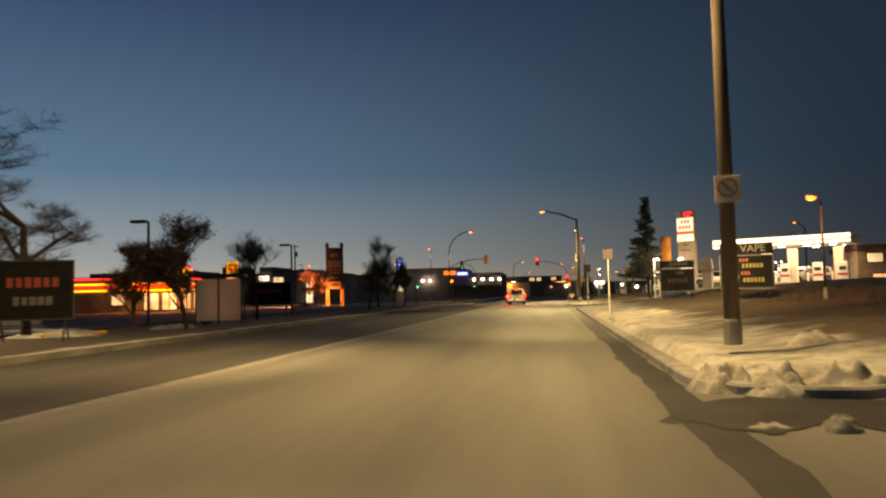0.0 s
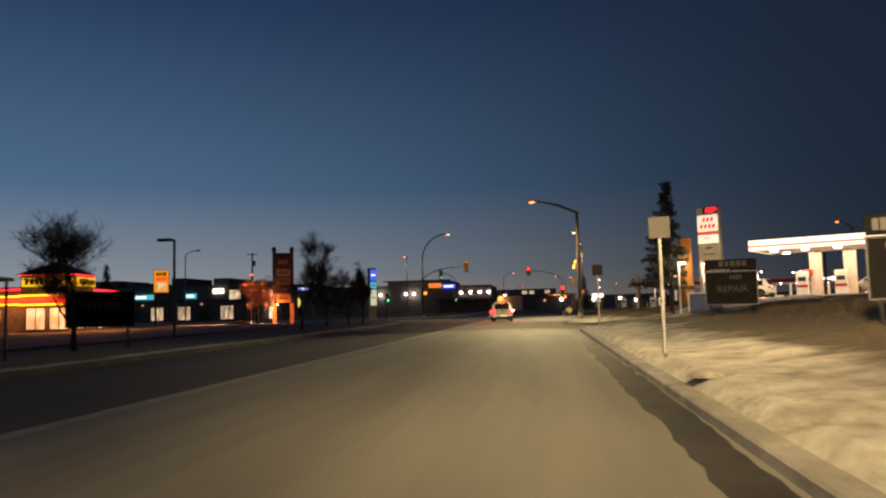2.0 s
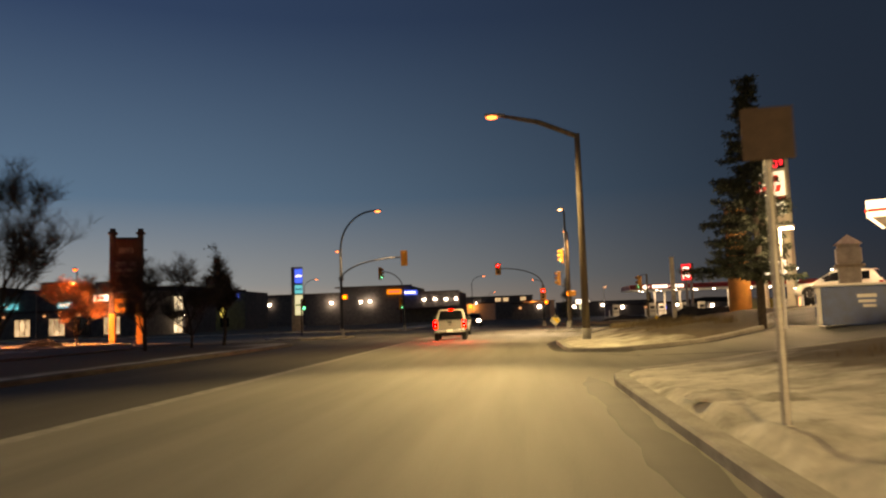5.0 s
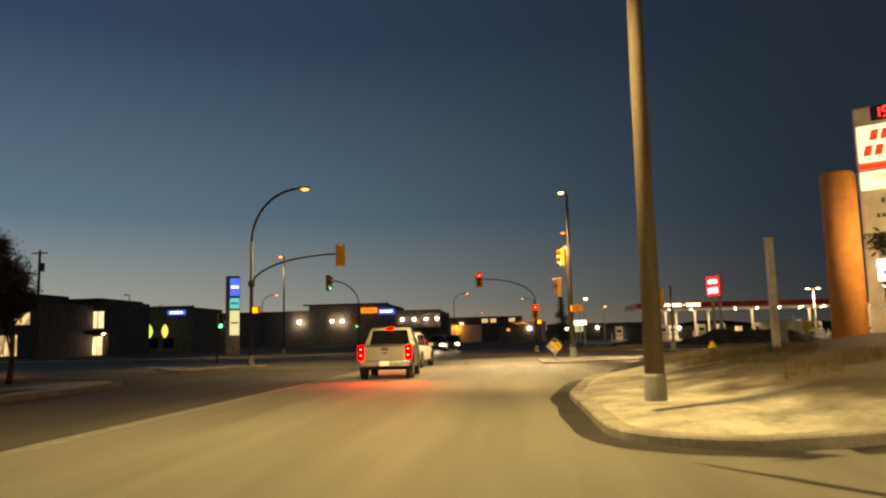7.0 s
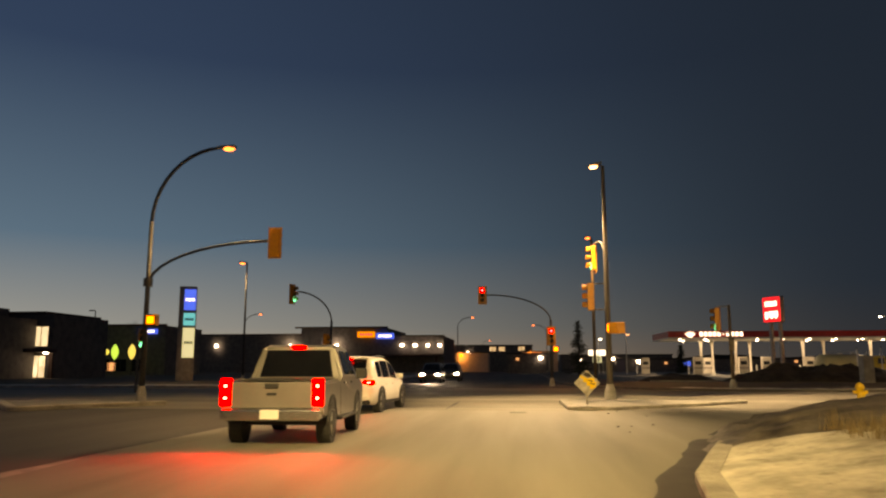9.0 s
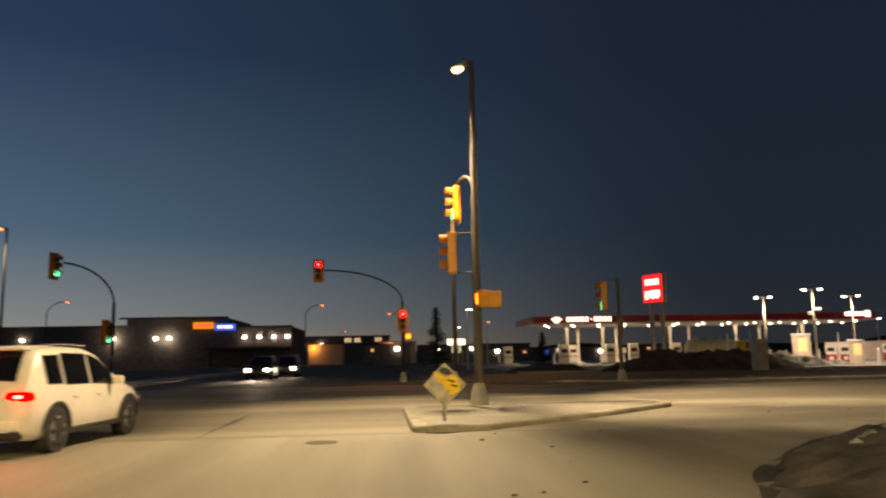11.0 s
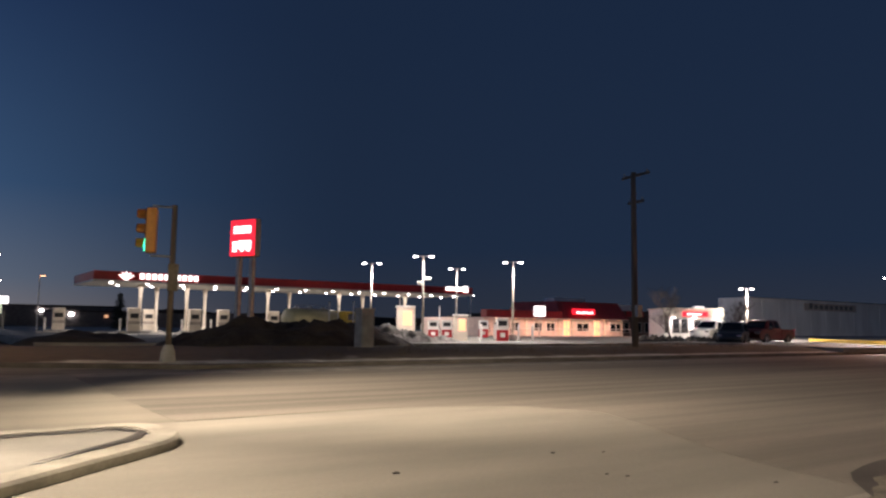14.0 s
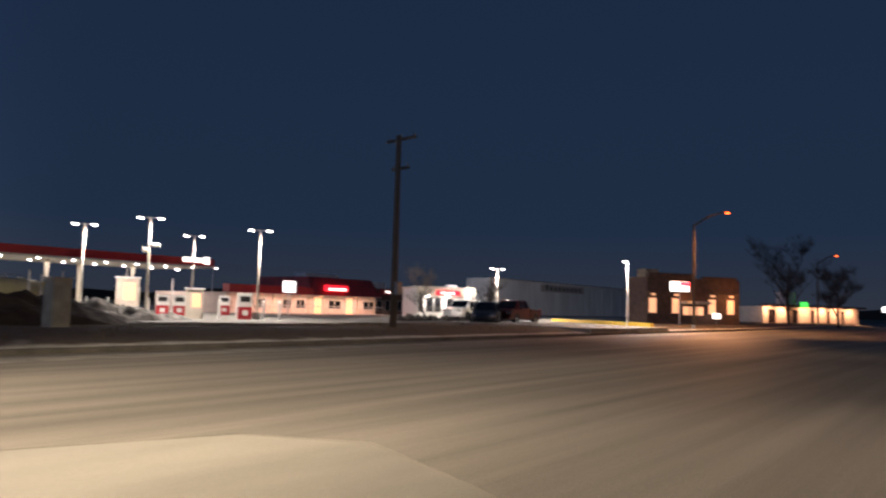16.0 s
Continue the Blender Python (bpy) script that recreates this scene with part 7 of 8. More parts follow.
def mast(x, y, z, h, label, rz=-35, cameras=False):
    t = thing("light_mast", x, y, z, rz, label, "lamp post", "light masts")
    part("pole", rod([(0, 0, 0), (0, 0, h)], [0.08, 0.055], seg=12), ALUMINIUM, t, smooth=True)
    part("foot", rod([(0, 0, 0), (0, 0, 0.6)], 0.22, seg=12), CONCRETE, t)
    part("arm", boxes(((0, 0, h), (0.9, 0.06, 0.05))), WHITE, t)
    for s in (-1, 1):
        hd = part("lamp_box", boxes(((s * 0.5, 0, h + 0.02), (0.36, 0.24, 0.07)), bevel=0.02), STEEL, t)
        part("lens", boxes(((s * 0.5, -0.02, h - 0.035), (0.26, 0.2, 0.04)), bevel=0.015), G_LED, hd)
    if cameras:
        part("camera_ring", boxes(((0.25, 0, h * 0.74), (0.5, 0.2, 0.2)), ((-0.2, 0, h * 0.69), (0.3, 0.2, 0.25)), bevel=0.05), WHITE, t)
    return t


for i, (mx, my, mz) in enumerate(((30.62, 154.05, 5.43), (30.97, 148.1, 5.51), (38.74, 155.58, 5.56), (37.14, 146.99, 5.42))):
    mast(mx, my, YZ, mz - YZ, "white twin-headed light mast in the yard", cameras=(i == 1))
mast(66.63, 149.88, YZ, 4.92 - YZ, "white twin-headed light mast by the parked cars")
yard_lamp(58.6, 134.0, 0.15, 4.7, 180, "white single lamp post by the kerb")
yard_lamp(9.2, 166.5, 0.15, 5.5, 0, "white lamp post beyond the corner")
yard_lamp(14.4, 190.0, 0.15, 5.4, 0, "lamp post behind the canopy", G_LANTERN)
yard_lamp(10.8, 190.0, 0.15, 4.8, 0, "white lamp post behind the far sign")
yard_lamp(46.0, 176.0, 0.15, 4.3, 0, "white lamp post behind the canopy")
yard_lamp(56.5, 178.0, 0.15, 4.6, 0, "white lamp post behind the diner")
for i, px in enumerate((33.5, 35.0, 40.8, 42.5)):
    t = thing("bollard", px, 153.5 + (i % 2), YZ, 0, "white steel bollard in the yard", "bollard", "yard bollards")
    part("post", rod([(0, 0, 0), (0, 0, 1.2), (0, 0, 1.27)], [0.1, 0.1, 0.04], seg=12), WHITE, t)

t = thing("tank_truck", 28.6, 163.5, YZ, -66, "yellow and silver tanker truck behind the berm", "tank truck")
t.matrix_basis = t.matrix_basis @ Matrix.Scale(0.84, 4)
bm = rod([(0, 0, 1.75), (0, 0.15, 1.75), (0, 6.2, 1.75), (0, 6.35, 1.75)], [0.5, 0.95, 0.95, 0.5], seg=20)
part("tank", bm, TANK, t, "pale yellow tank", smooth=True)
part("walkway", boxes(((0, 3.0, 2.72), (0.5, 5.0, 0.06))), STEEL, t)
for hy in (1.2, 3.0, 4.8):
    part("hatch", rod([(0, hy, 2.74), (0, hy, 2.9)], 0.24, seg=12), STEEL, t)
part("guard_rail", rod([(0.3, 0.6, 2.74), (0.3, 0.6, 3.05), (0.3, 5.4, 3.05), (0.3, 5.4, 2.74)], 0.02, seg=6), STEEL, t)
part("windscreen", boxes(((0, 8.56, 2.05), (1.9, 0.04, 0.75)), bevel=0.015), CAR_GLASS, t)
for s in (-1, 1):
    part("cab_window", boxes(((s * 1.105, 7.8, 2.05), (0.03, 1.0, 0.65)), bevel=0.01), CAR_GLASS, t)
part("cab", boxes(((0, 7.6, 1.5), (2.2, 1.9, 2.2)), bevel=0.15), TANKER, t, "yellow cab")
part("chassis", boxes(((0, 4.2, 0.75), (0.9, 8.6, 0.25))), BLACK, t)
for wy in (0.8, 2.0, 7.6):
    wheel(t, 1.0, wy, 0.48, 0.3)
    wheel(t, -1.0, wy, 0.48, 0.3)

# yard cabinets, dispensers and kiosk sheds
def kiosk(x, y, w, d, h, mat, label, panel=None, rz=0):
    t = thing("yard_kiosk", x, y, YZ, rz, label, "kiosk", "yard kiosks")
    part("body", boxes(((0, 0, h / 2), (w, d, h)), bevel=0.03), mat, t)
    part("top", boxes(((0, 0, h + 0.05), (w + 0.12, d + 0.12, 0.1)), bevel=0.02), WHITE, t)
    if panel:
        part("panel", boxes(((0.1, -d / 2 - 0.02, h * 0.68), (w * 0.5, 0.04, h * 0.42)), bevel=0.01), panel, t)
        part("door", boxes(((0, -d / 2 - 0.015, h * 0.25), (w * 0.8, 0.03, h * 0.42)), bevel=0.01), CREAM, t)
    return t


kiosk(33.35, 154.0, 1.25, 1.0, 2.35, CREAM, "cream fuel cabinet with a lit orange panel", G_WARM, -30)
kiosk(33.8, 148.1, 0.9, 0.7, 1.75, CREAM, "cream fuel cabinet with a warm lit window", G_WARM, -35)


def card_pump(x, y, tall, label, rz=-33):
    """A card-lock dispenser: red foot, white head with a dark screen, and a hose."""
    t = thing("card_pump", x, y, YZ + 0.2, rz, label, "fuel pump", "card pumps")
    part("foot_panel", boxes(((0, 0, tall * 0.24), (0.74, 0.5, tall * 0.48)), bevel=0.02), RED, t, "red lower panel")
    part("foot_mark", boxes(((0, -0.26, tall * 0.26), (0.3, 0.02, tall * 0.2)), bevel=0.008), WHITE, t)
    part("head", boxes(((0, 0, tall * 0.72), (0.78, 0.5, tall * 0.48)), bevel=0.03), WHITE, t, "white upper housing")
    part("screen", boxes(((0, -0.26, tall * 0.78), (0.52, 0.02, tall * 0.22)), bevel=0.008), BLACK, t)
    part("cap", boxes(((0, 0, tall * 0.98), (0.84, 0.56, 0.06)), bevel=0.02), WHITE, t)
    part("hose", rod([(0.4, -0.1, tall * 0.8), (0.52, -0.25, tall * 0.4), (0.42, -0.2, tall * 0.25)], 0.022, seg=6), BLACK, t)
    return t


card_pump(36.5, 155.3, 1.3, "white and red card pump with a dark screen")
card_pump(37.5, 155.0, 1.3, "white and red card pump with a dark screen")
card_pump(36.45, 147.2, 1.45, "white and red card pump beside a light mast")
card_pump(43.6, 158.6, 1.4, "white and red card pump in front of the diner")
for px, py in ((37.3, 146.6), (38.3, 146.4), (34.9, 147.4), (33.7, 160.0), (34.6, 161.0), (35.6, 160.2)):
    t = thing("bollard", px, py, YZ + 0.2, 0, "white steel bollard in the yard", "bollard", "yard bollards")
    part("post", rod([(0, 0, 0), (0, 0, 1.0), (0, 0, 1.07)], [0.085, 0.085, 0.04], seg=12), WHITE, t)
for px, py, hh in ((31.6, 162.5, 2.6), (32.6, 163.0, 2.3), (34.2, 163.5, 2.7), (40.2, 160.0, 2.4)):
    t = thing("vent_pipe", px, py, YZ + 0.2, 0, "slim white vent pipe in the yard", "pipe", "vent pipes")
    part("pipe", rod([(0, 0, 0), (0, 0, hh)], 0.05, seg=8), WHITE, t)
    part("vent_cap", rod([(0, 0, hh - 0.05), (0, 0, hh + 0.1)], [0.09, 0.06], seg=8), STEEL, t)

# diner
t = thing("diner", 48.3, 165.0, 0.1, 0, "long low pale diner with red roof and lit eaves", "restaurant")
part("wall", boxes(((9.35, 5, 1.0), (18.7, 10, 2.0))), PINK, t)
part("annex", boxes(((22.2, 5.4, 1.5), (7.0, 9, 3.0))), BROWN, t, "dim brown annex")
part("fascia", boxes(((4.6, -0.4, 2.35), (9.4, 0.9, 0.7)), bevel=0.03), RED, t, "red roof fascia")
part("soffit", boxes(((9.35, -0.42, 1.98), (18.8, 0.82, 0.05))), WHITE, t)
bm = bmesh.new()
q = [(9.0, -0.85, 2.02), (18.9, -0.85, 2.02), (18.9, 8, 2.02), (9.0, 8, 2.02)]
w = [(9.6, 0.3, 3.75), (18.3, 0.3, 3.75), (18.3, 7, 3.75), (9.6, 7, 3.75)]
q, w = [bm.verts.new(p) for p in q], [bm.verts.new(p) for p in w]
for i in range(4):
    bm.faces.new((q[i], q[(i + 1) % 4], w[(i + 1) % 4], w[i]))
bm.faces.new(w)
bm.faces.new(q[::-1])
ROOF_RED = material("dark_red_roof", (0.26, 0.03, 0.03), 0.6, vary=0.25, scale=1.5, bump=0.2, stretch=(3, 1, 0.4))
mr = part("mansard_roof", bm, ROOF_RED, t, "dark red ribbed mansard roof")
for i in range(17):
    part("roof_rib", rod([(9.3 + i * 0.58, -0.83, 2.06), (9.8 + i * 0.505, 0.29, 3.74)], 0.025, seg=5), ROOF_RED, mr)
part("roof_unit", boxes(((12.3, 2, 3.95), (4.4, 1.6, 0.4)), bevel=0.05), GREY_WALL, t, "pale rooftop unit")
part("roof_unit", boxes(((21.0, 2.5, 3.35), (2.4, 1.4, 0.7)), bevel=0.05), GREY_WALL, t, "pale rooftop unit")
sg = part("sign_box", boxes(((12.2, -0.85, 2.72), (3.0, 0.3, 0.56)), bevel=0.05), G_RED, t, "lit red sign box")
for k in range(7):
    part("letter_block", boxes(((11.2 + k * 0.34, -1.02, 2.62), (0.24, 0.03, 0.2)), bevel=0.006), G_WHITE, sg)
sg = part("sign_box", boxes(((21.7, 0.8, 2.65), (2.6, 0.2, 0.62)), bevel=0.03), RED, t, "unlit red sign box")
part("lettering", bars(5, 1.2, 0.2, 21.7, 0.69, 2.65, rng, 0.02), G_WHITE, sg)
for cx, ww in ((1.9, 1.0), (3.9, 1.0), (6.8, 1.0), (8.45, 1.1), (12.85, 1.7), (17.7, 1.7)):
    wn_ = window_part(t, (cx, -0.05, 1.25), (ww, 0.95), CAR_GLASS, WHITE, mullions=1)
    part("blind", boxes(((cx, -0.035, 1.62), (ww - 0.1, 0.015, 0.2))), CREAM, wn_)
for cx in (10.6, 14.85):
    dr = window_part(t, (cx, -0.06, 0.95), (0.95, 1.8), G_WARM, WHITE, "door")
    part("door_handle", boxes(((cx + 0.2, -0.14, 0.9), (0.03, 0.04, 0.3))), STEEL, dr)
for cx in (20.0, 22.0, 24.0):
    window_part(t, (cx, 0.86, 1.2), (1.5, 1.1), CAR_GLASS, STEEL, mullions=1)
for cx in (0.15, 5.3, 9.55, 11.4, 16.1, 18.55):
    part("pilaster", boxes(((cx, -0.07, 1.0), (0.24, 0.14, 2.0)), bevel=0.02), CREAM, t)
for i in range(8):
    part("eave_lamp", boxes(((1.3 + i * 2.35, -0.45, 1.93), (0.18, 0.18, 0.05)), bevel=0.01), G_WARM, t)
part("walkway", boxes(((9.4, -1.2, 0.2), (18.8, 2.2, 0.2)), bevel=0.02), CONCRETE, t)
for i in range(9):
    part("railing_post", rod([(0.8 + i * 2.1, -2.2, 0.2), (0.8 + i * 2.1, -2.2, 1.0)], 0.025, seg=6), WHITE, t)
part("handrail", rod([(0.8, -2.2, 1.0), (17.6, -2.2, 1.0)], 0.03, seg=6), WHITE, t)
t = thing("white_box_sign", 50.6, 159.6, YZ, -15, "lit white box sign on a pole", "sign")
part("pole", rod([(0, 0, 0), (0, 0, 2.6)], 0.05, seg=8), WHITE, t)
part("box", boxes(((0, 0, 2.5), (1.0, 0.3, 0.9)), bevel=0.03), G_WHITE, t)

t = thing("white_office", 60.3, 154.0, YZ, -35, "white flat-roofed office with a small red sign", "building")
part("wall", boxes(((2.65, 2.5, 1.42), (5.3, 5, 2.84))), WHITE, t)
part("roof_edge", boxes(((2.65, 2.5, 2.9), (5.46, 5.2, 0.12)), bevel=0.02), CREAM, t)
part("fascia", boxes(((2.65, -0.1, 2.5), (5.4, 0.2, 0.68)), bevel=0.02), CREAM, t)
part("roof_unit", boxes(((3.6, 1.5, 3.05), (0.9, 0.8, 0.25)), bevel=0.03), GREY_WALL, t)
sg = part("sign_box", boxes(((2.75, -0.27, 2.42), (2.2, 0.16, 0.4)), bevel=0.04), G_RED, t, "lit red sign box")
for k in range(6):
    part("letter_block", boxes(((2.1 + k * 0.22, -0.36, 2.4), (0.15, 0.02, 0.16)), bevel=0.005), G_WHITE, sg)
for cx, ww in ((0.28, 0.4), (1.1, 0.65), (1.85, 0.65)):
    window_part(t, (cx, -0.05, 1.35), (ww, 1.25), CAR_GLASS, STEEL, mullions=0)
window_part(t, (4.2, -0.05, 1.6), (0.55, 0.5), CAR_GLASS, STEEL, mullions=0)
window_part(t, (3.0, -0.05, 1.0), (0.75, 1.9), CAR_GLASS, WHITE, "door", mullions=0)
# made-up lamps under the office fascia, to go with the added light
for cx in (0.8, 2.7, 4.6):
    part("soffit_lamp", boxes(((cx, -0.3, 2.1), (0.25, 0.16, 0.05)), bevel=0.01), G_LED, t)
part("downpipe", rod([(5.15, -0.06, 0), (5.15, -0.06, 2.1)], 0.04, seg=8), STEEL, t)

# parked cars
pickup(64.9, 150.2, YZ, 95, PEARL, "white pickup parked by the office", tails=False)
wagon(55.6, 143.4, YZ, 118, DARK_PAINT, "dark car parked between two pickups")
pickup(60.9, 143.0, YZ, 95, MAROON, "dark red pickup with a snowy bonnet", tails=False)

# warehouse, yellow kerb wall and warm-lit frontages
t = thing("grey_warehouse", 97.0, 174.0, 0.0, 0, "long windowless grey metal warehouse", "warehouse")
part("wall", boxes(((34.7, 2.2, 2.9), (58.6, 4.4, 5.8))), PALE_METAL, t)
part("coping", boxes(((34.7, 0, 5.85), (59.0, 0.5, 0.12))), STEEL, t)
sg = part("sign_panel", boxes(((28.2, -0.1, 4.85), (15.5, 0.15, 1.15)), bevel=0.02), STONE, t, "unlit grey sign panel")
for k in range(9):
    part("letter_block", boxes(((22.2 + k * 1.5, -0.2, 4.85 if k else 5.0), (0.9, 0.05, 0.62 if k else 0.9)), bevel=0.01), GREY_TEXT, sg)
for i in range(13):
    part("seam", boxes(((9.6 + i * 4.3, -0.03, 2.8), (0.12, 0.06, 5.6))), PALE_METAL, t)
x0, y0, x1, y1, n = 66.5, 144.0, 59.2, 132.4, 10
for i in range(n):
    a, b = i / n, (i + 0.97) / n
    ax, ay, ex, ey = x0 + (x1 - x0) * a, y0 + (y1 - y0) * a, x0 + (x1 - x0) * b, y0 + (y1 - y0) * b
    single("barrier_block", boxes((((ax + ex) / 2, (ay + ey) / 2, 0.36), (math.hypot(ex - ax, ey - ay), 0.3, 0.5), math.degrees(math.atan2(ey - ay, ex - ax)))), HYDRANT, "yellow-painted concrete barrier block", "barrier", group="barrier blocks")
sheet("pavement", [(47.0, 131.1), (58.6, 131.1), (66.0, 143.8), (66, 146), (50, 146)], -0.1, 0.36, LOT, "pale concrete driveway into the yard", "driveway")

t = thing("brown_building", 79.4, 140.8, 0.1, -33, "dark brown building with warm lit window bays", "restaurant")
part("wall", boxes(((5.6, 1.5, 2.35), (11.2, 3, 4.7))), BROWN, t)
for cx, w, hh in ((2.6, 5.2, 0.45), (8.6, 4.0, 0.25)):
    part("parapet", boxes(((cx, 0, 4.7 + hh / 2), (w, 0.6, hh))), BROWN, t)
for cx in (0.6, 3.3, 7.7, 10.0):
    window_part(t, (cx, -0.06, 1.95), (1.0, 1.5), G_WARM, BROWN, mullions=0)
    part("awning", boxes(((cx, -0.3, 3.2), (1.2, 0.5, 0.12)), bevel=0.03), BROWN, t)
    part("wall_lamp", boxes(((cx, -0.2, 3.02), (0.5, 0.16, 0.16)), bevel=0.03), G_WARM, t)
part("roof_box", boxes(((1.2, 1.6, 5.1), (1.5, 1.5, 0.9)), bevel=0.03), BRICK_WALL, t, "tan rooftop box")
window_part(t, (5.4, -0.06, 1.5), (2.6, 0.9), G_WARM, BROWN, "shop_window", mullions=2)
part("menu_sign", boxes(((7.3, -1.2, 1.05), (0.9, 0.12, 0.5)), bevel=0.02), G_WHITE, t, "small lit white sign")
part("menu_post", rod([(7.3, -1.2, 0), (7.3, -1.2, 0.85)], 0.04, seg=8), STEEL, t)
part("door_awning", boxes(((5.4, -0.5, 2.3), (3.0, 1.0, 0.3)), bevel=0.08), CREAM, t, "pale awning over the entrance")
lamp("wall_light", (82.5, 137.6, 2.8), 40, AMBER)
lamp("wall_light", (87.0, 134.6, 2.8), 60, AMBER)
t = thing("long_frontage", 122.8, 141.6, 0.1, -20.4, "long low frontage washed by warm eave lamps", "building")
part("wall", boxes(((14.4, 5, 1.3), (25.6, 10, 2.6))), CREAM, t)
part("eave", boxes(((14.4, -0.5, 2.78), (26.0, 1.4, 0.3))), BROWN, t)
part("roof_block", boxes(((8.1, 0.6, 3.9), (2.1, 2.0, 2.0)), bevel=0.04), PINK, t, "pale rooftop block")
part("green_sign", boxes(((9.8, -1.3, 2.95), (1.7, 0.2, 0.8)), bevel=0.03), G_GREENSIGN, t, "glowing green sign")
for cx, ww in ((3.6, 1.6), (9.4, 1.3), (14.0, 0.5), (18.3, 0.6), (22.4, 0.5)):
    window_part(t, (cx, -0.06, 1.2), (ww, 2.0), CAR_GLASS, BROWN, "shop_window", mullions=1)
for cx in (2.2, 6.2, 11.8, 16.2, 20.4, 24.4):
    part("eave_lamp", boxes(((cx, -0.6, 2.58), (0.9, 0.25, 0.1)), bevel=0.02), G_WARM, t, "warm eave lamp")
    a = radians(-20.4)
    at = (122.8 + math.cos(a) * cx - math.sin(a) * -0.75, 141.6 + math.sin(a) * cx + math.cos(a) * -0.75, 2.6)
    area("eave_light", at, 150, (1.0, 0.50, 0.26), 2.2, 0.25).matrix_basis = pose(*at, 18, 0, -20.4)
t = thing("lit_sign", 131.0, 126.0, 0.1, -60, "small far lit white sign on a post", "sign")
part("post", rod([(0, 0, 0), (0, 0, 2.2)], 0.08, seg=8), STEEL, t)
part("box", boxes(((0, 0, 2.5), (1.6, 0.25, 0.75)), bevel=0.03), G_WHITE, t)
street_lamp("street_lamp", 65.95, 131.82, 0.1, (68.29, 130.03, 9.15), 8.0, "street lamp with an amber head by the cross street", G_AMBER, WOOD_POLE, 0.12, False)
street_lamp("street_lamp", 113.0, 131.8, 0.1, (115.3, 130.0, 9.15), 8.0, "further amber street lamp by the cross street", G_AMBER, WOOD_POLE, 0.12, False)
t = thing("lit_sign", 66.8, 133.2, 0.1, -30, "small lit white and red sign on a post", "sign")
part("post", rod([(0, 0, 0), (0, 0, 3.0)], 0.07, seg=8), STEEL, t)
bx = part("box", boxes(((0, 0, 3.3), (1.7, 0.25, 0.75)), bevel=0.03), G_WHITE, t)
part("lettering", boxes(((0.4, -0.14, 3.5), (0.9, 0.03, 0.3))), G_NEONRED, bx)

# utility pole by the kerb, service cabinet, berm and hedge
t = thing("utility_pole", 36.0, 135.85, 0.25, 0, "tall wooden utility pole with two crossarms", "utility pole")
part("pole", rod([(0, 0, -0.1), (0, 0, 9.1)], [0.17, 0.12], seg=12), WOOD_POLE, t, smooth=True)
for z, w in ((8.95, 2.1), (7.55, 1.2)):
    ca = part("crossarm", boxes(((0.14, -0.04, z), (w, 0.1, 0.12), 81)), WOOD_POLE, t)
    for k in (-0.42, 0.0 if w > 1.2 else 0.2, 0.42):
        qx, qy = 0.14 + w * k * math.cos(radians(81)), -0.04 + w * k * math.sin(radians(81))
        part("insulator", rod([(qx, qy, z + 0.05), (qx, qy, z + 0.2)], [0.045, 0.03], seg=8), CONCRETE, ca)
part("meter_box", boxes(((0.0, -0.25, 1.9), (0.35, 0.2, 0.6)), bevel=0.02), STEEL, t)
t = thing("service_cabinet", 22.0, 138.8, 0.25, 12, "plain grey metal service cabinet on the verge", "cabinet")
part("body", boxes(((0, 0, 0.85), (0.72, 0.5, 1.7)), bevel=0.03), CONCRETE, t)
part("door", boxes(((0, -0.26, 0.9), (0.6, 0.02, 1.4)), bevel=0.01), CONCRETE, t)
part("cap", boxes(((0, 0, 1.73), (0.78, 0.56, 0.05)), bevel=0.01), CONCRETE, t)
heap("soil_berm", 20.6, 143.0, 0.2, 6.5, 2.4, 1.12, 31, EARTH, "dark earth berm with dead weeds in front of the yard", 0.55, 64)
heap("soil_berm", 12.2, 147.5, 0.2, 3.0, 1.8, 0.6, 33, EARTH, "low dark earth berm near the corner", 0.3)
RUBBLE = material("dirty_ploughed_snow", (0.13, 0.12, 0.105), 0.9, vary=0.5, scale=2.2, bump=0.9, fine=9, second=(0.30, 0.285, 0.255))
heap("snow_mound", 27.6, 146.0, 0.25, 3.4, 1.4, 0.72, 35, RUBBLE, "rubbly heap of ploughed dirty snow", 0.8, 34)
heap("snow_mound", 31.0, 146.8, 0.2, 2.2, 1.0, 0.4, 37, RUBBLE, "low rubbly heap of ploughed snow", 0.8, 26)
for i in range(12):
    heap("hedge", 47.5 + i * 1.25, 145.2 + 0.3 * math.sin(i), 0.2, 0.9, 0.7, 0.40 + 0.15 * rng.random(), 40 + i, EARTH, "low dark leafless hedge clump along the yard", 0.9, 16)
t = thing("lit_price_sign", 11.4, 196, 0.1, 0, "far lit white sign with a price panel", "sign")
part("post", boxes(((-0.6, 0, 1.0), (0.2, 0.2, 2.0)), ((0.6, 0, 1.0), (0.2, 0.2, 2.0))), STEEL, t)
part("box", boxes(((-0.2, 0, 3.15), (2.3, 0.3, 0.75)), bevel=0.04), G_WHITE, t, "lit white sign box")
pn = part("price_panel", boxes(((-0.2, 0, 2.25), (1.2, 0.25, 0.95)), bevel=0.02), G_PANEL, t)
for z in (2.5, 2.25, 2.0):
    part("price_bar", boxes(((-0.2, -0.14, z), (0.9, 0.03, 0.12)), bevel=0.01), GREY_TEXT, pn)


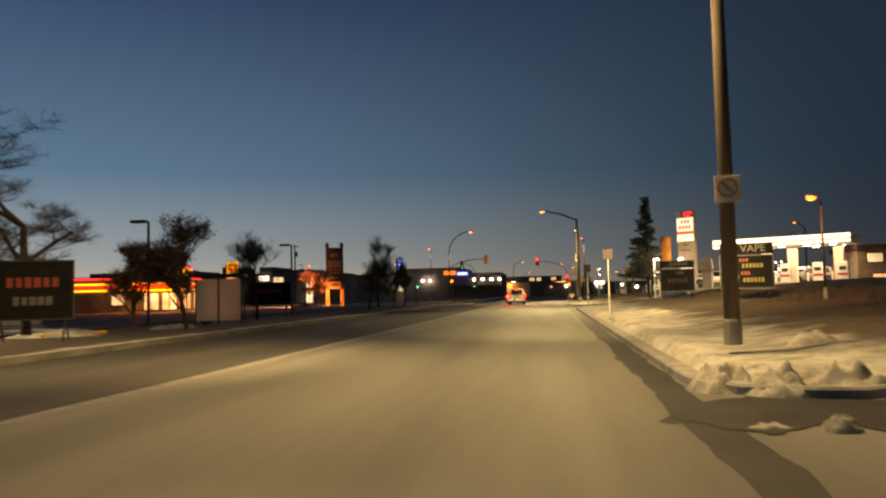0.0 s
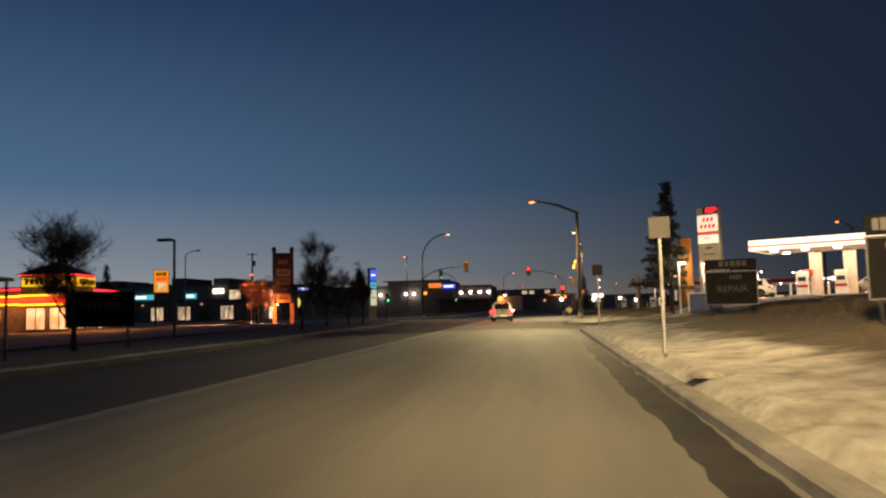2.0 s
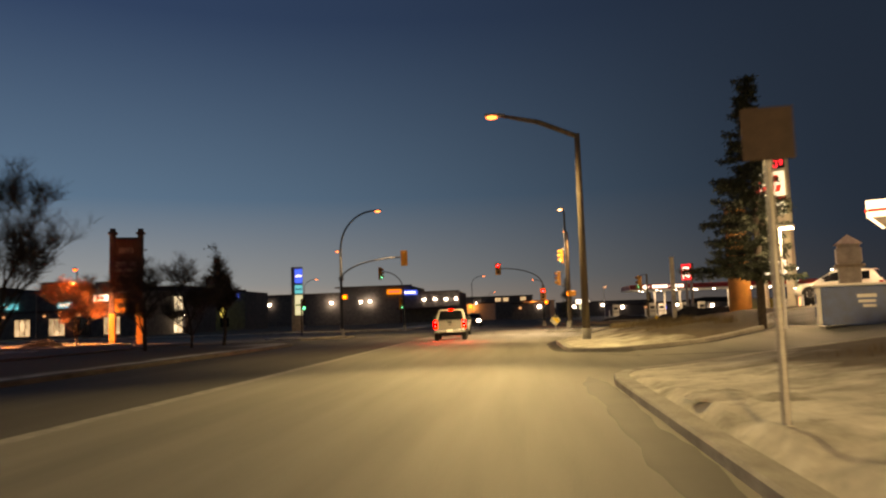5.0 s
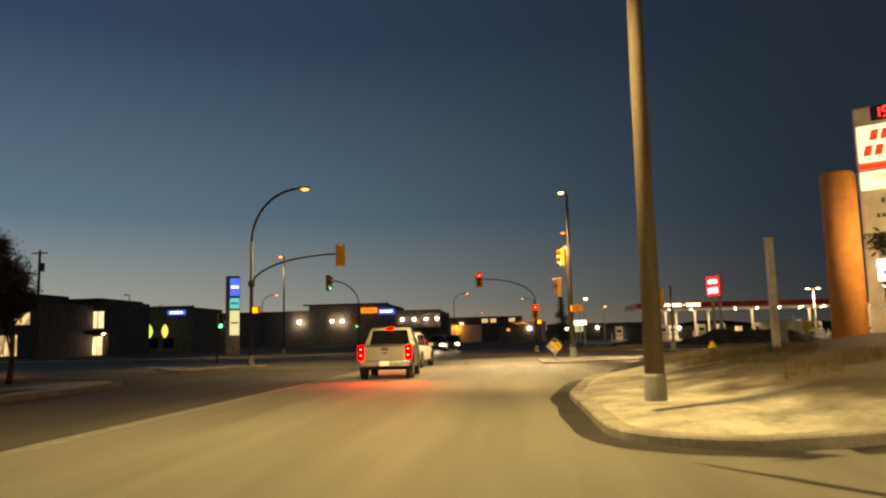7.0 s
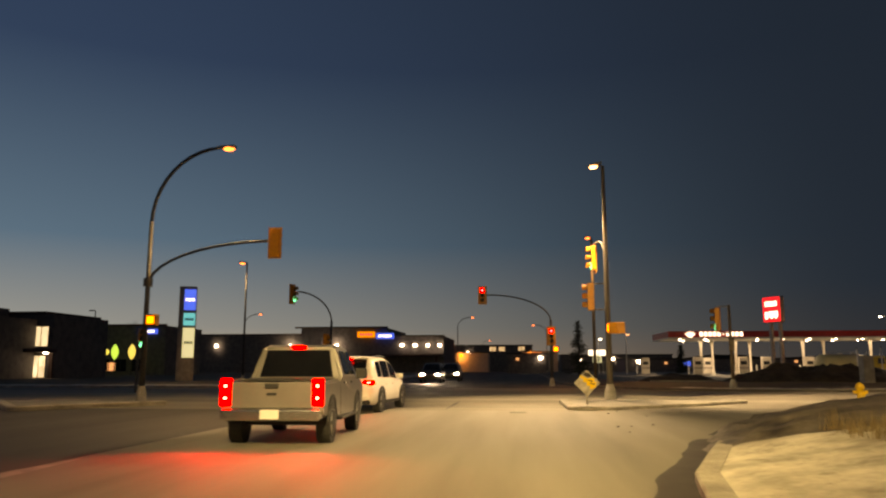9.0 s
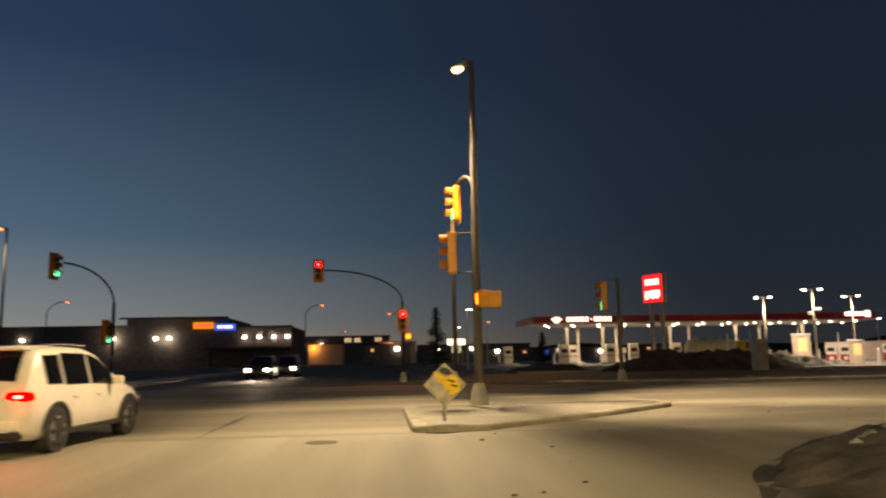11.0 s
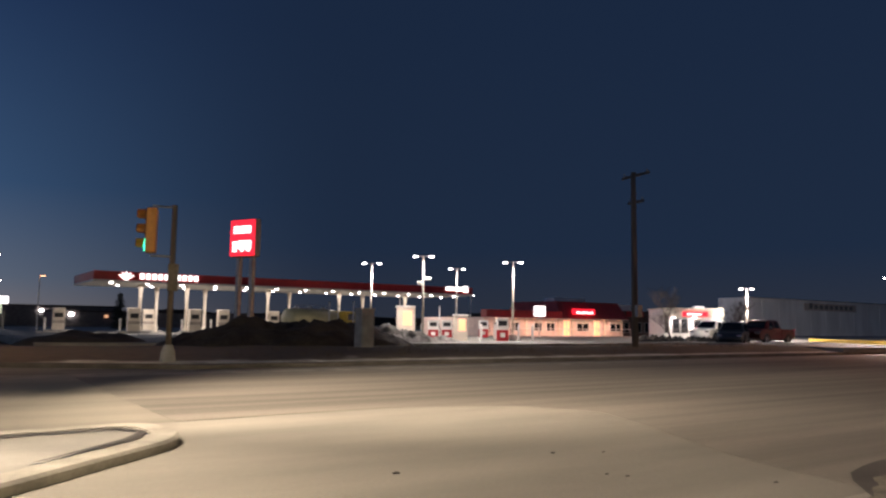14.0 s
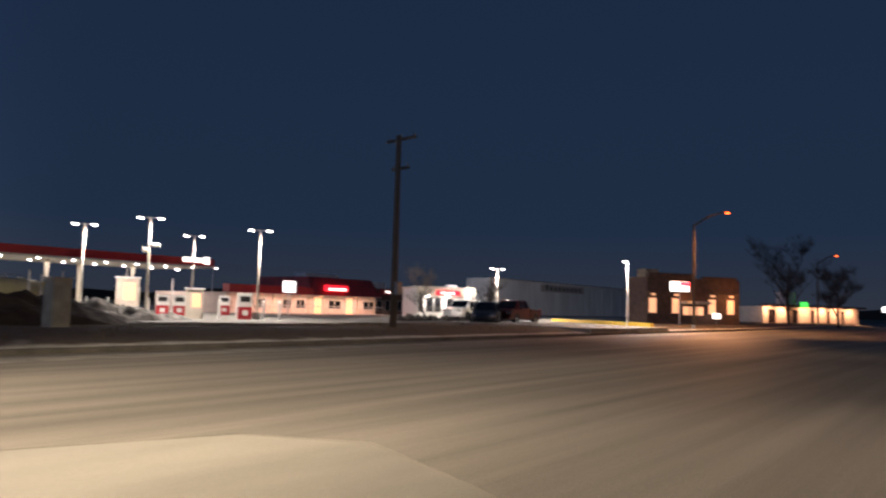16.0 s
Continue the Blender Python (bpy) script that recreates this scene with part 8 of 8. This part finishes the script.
# far lights behind the truck stop
shed(24, 262, 46, 14, 2.9, DARK_WALL, "far dark low building with small lamps", ((3, 2.4, G_LED), (9, 2.1, G_WARM), (17, 2.5, G_LED), (26, 2.0, G_LED), (37, 2.4, G_WARM)), ((13.5, 1.9, G_BLUE), (31, 2.0, G_WINDOW)))
shed(-2, 238, 9, 10, 3.8, DARK_WALL, "far dark shed beside the road", ((2, 2.8, G_WARM), (6.5, 3.0, G_LED)))

# dry grass on the verges and grit on the turning lane
def tufts(name, n, zone, height, mat, label, seed):
    r = random.Random(seed)
    co, fs = [], []
    while len(fs) < n:
        x, y = r.uniform(*zone[:2]), r.uniform(*zone[2:])
        if noise.noise((x * 0.5, y * 0.5, 3)) < -0.05:
            continue
        z = rise(x, y) + height
        for k in range(7):
            a, l, w = r.uniform(0, 6.28), r.uniform(0.08, 0.26), 0.008
            bx, by = x + r.gauss(0, 0.07), y + r.gauss(0, 0.07)
            dx, dy = math.cos(a), math.sin(a)
            q = len(co)
            co += [(bx - dy * w, by + dx * w, z - 0.12), (bx + dy * w, by - dx * w, z - 0.12), (bx + dx * l * 0.5, by + dy * l * 0.5, z + l)]
            fs.append((q, q + 1, q + 2))
    me = bpy.data.meshes.new(name)
    me.from_pydata(co, [], fs)
    me.materials.append(mat)
    return tagged(new(name, me), label, "grass", "", "stuff")


STRAW = material("dry_grass_blades", (0.13, 0.095, 0.05), 0.9, vary=0.4, scale=3, bump=0.0)
tufts("dead_grass", 16000, (5.4, 14.0, 29.5, 75.0), 0.24, STRAW, "dry brown grass tufts on the verge", 5)
tufts("dead_grass", 5000, (4.8, 8.5, 90.0, 101.0), 0.42, STRAW, "dry brown grass tufts on the corner verge", 6)
tufts("dead_grass", 5000, (14.0, 60.0, 132.5, 140.0), 0.3, STRAW, "dry brown grass tufts before the truck stop", 7)
r = random.Random(12)
bm = bmesh.new()
for i in range(90):
    x, y, s = r.uniform(2.5, 13.0), r.uniform(103.0, 117.0), r.uniform(0.012, 0.036)
    if (x - 6.5) ** 2 + (y - 106) ** 2 > 2 and not (1.8 < x < 9.2 and y > 112.8):
        bmesh.ops.create_icosphere(bm, subdivisions=1, radius=s, matrix=Matrix.Translation((x, y, 0.004)) @ Matrix.Diagonal((1.4, 1.0, 0.6, 1.0)))
single("grit", bm, TAR, "dark grit and crumbs strewn over the lane", "grit", "stuff")
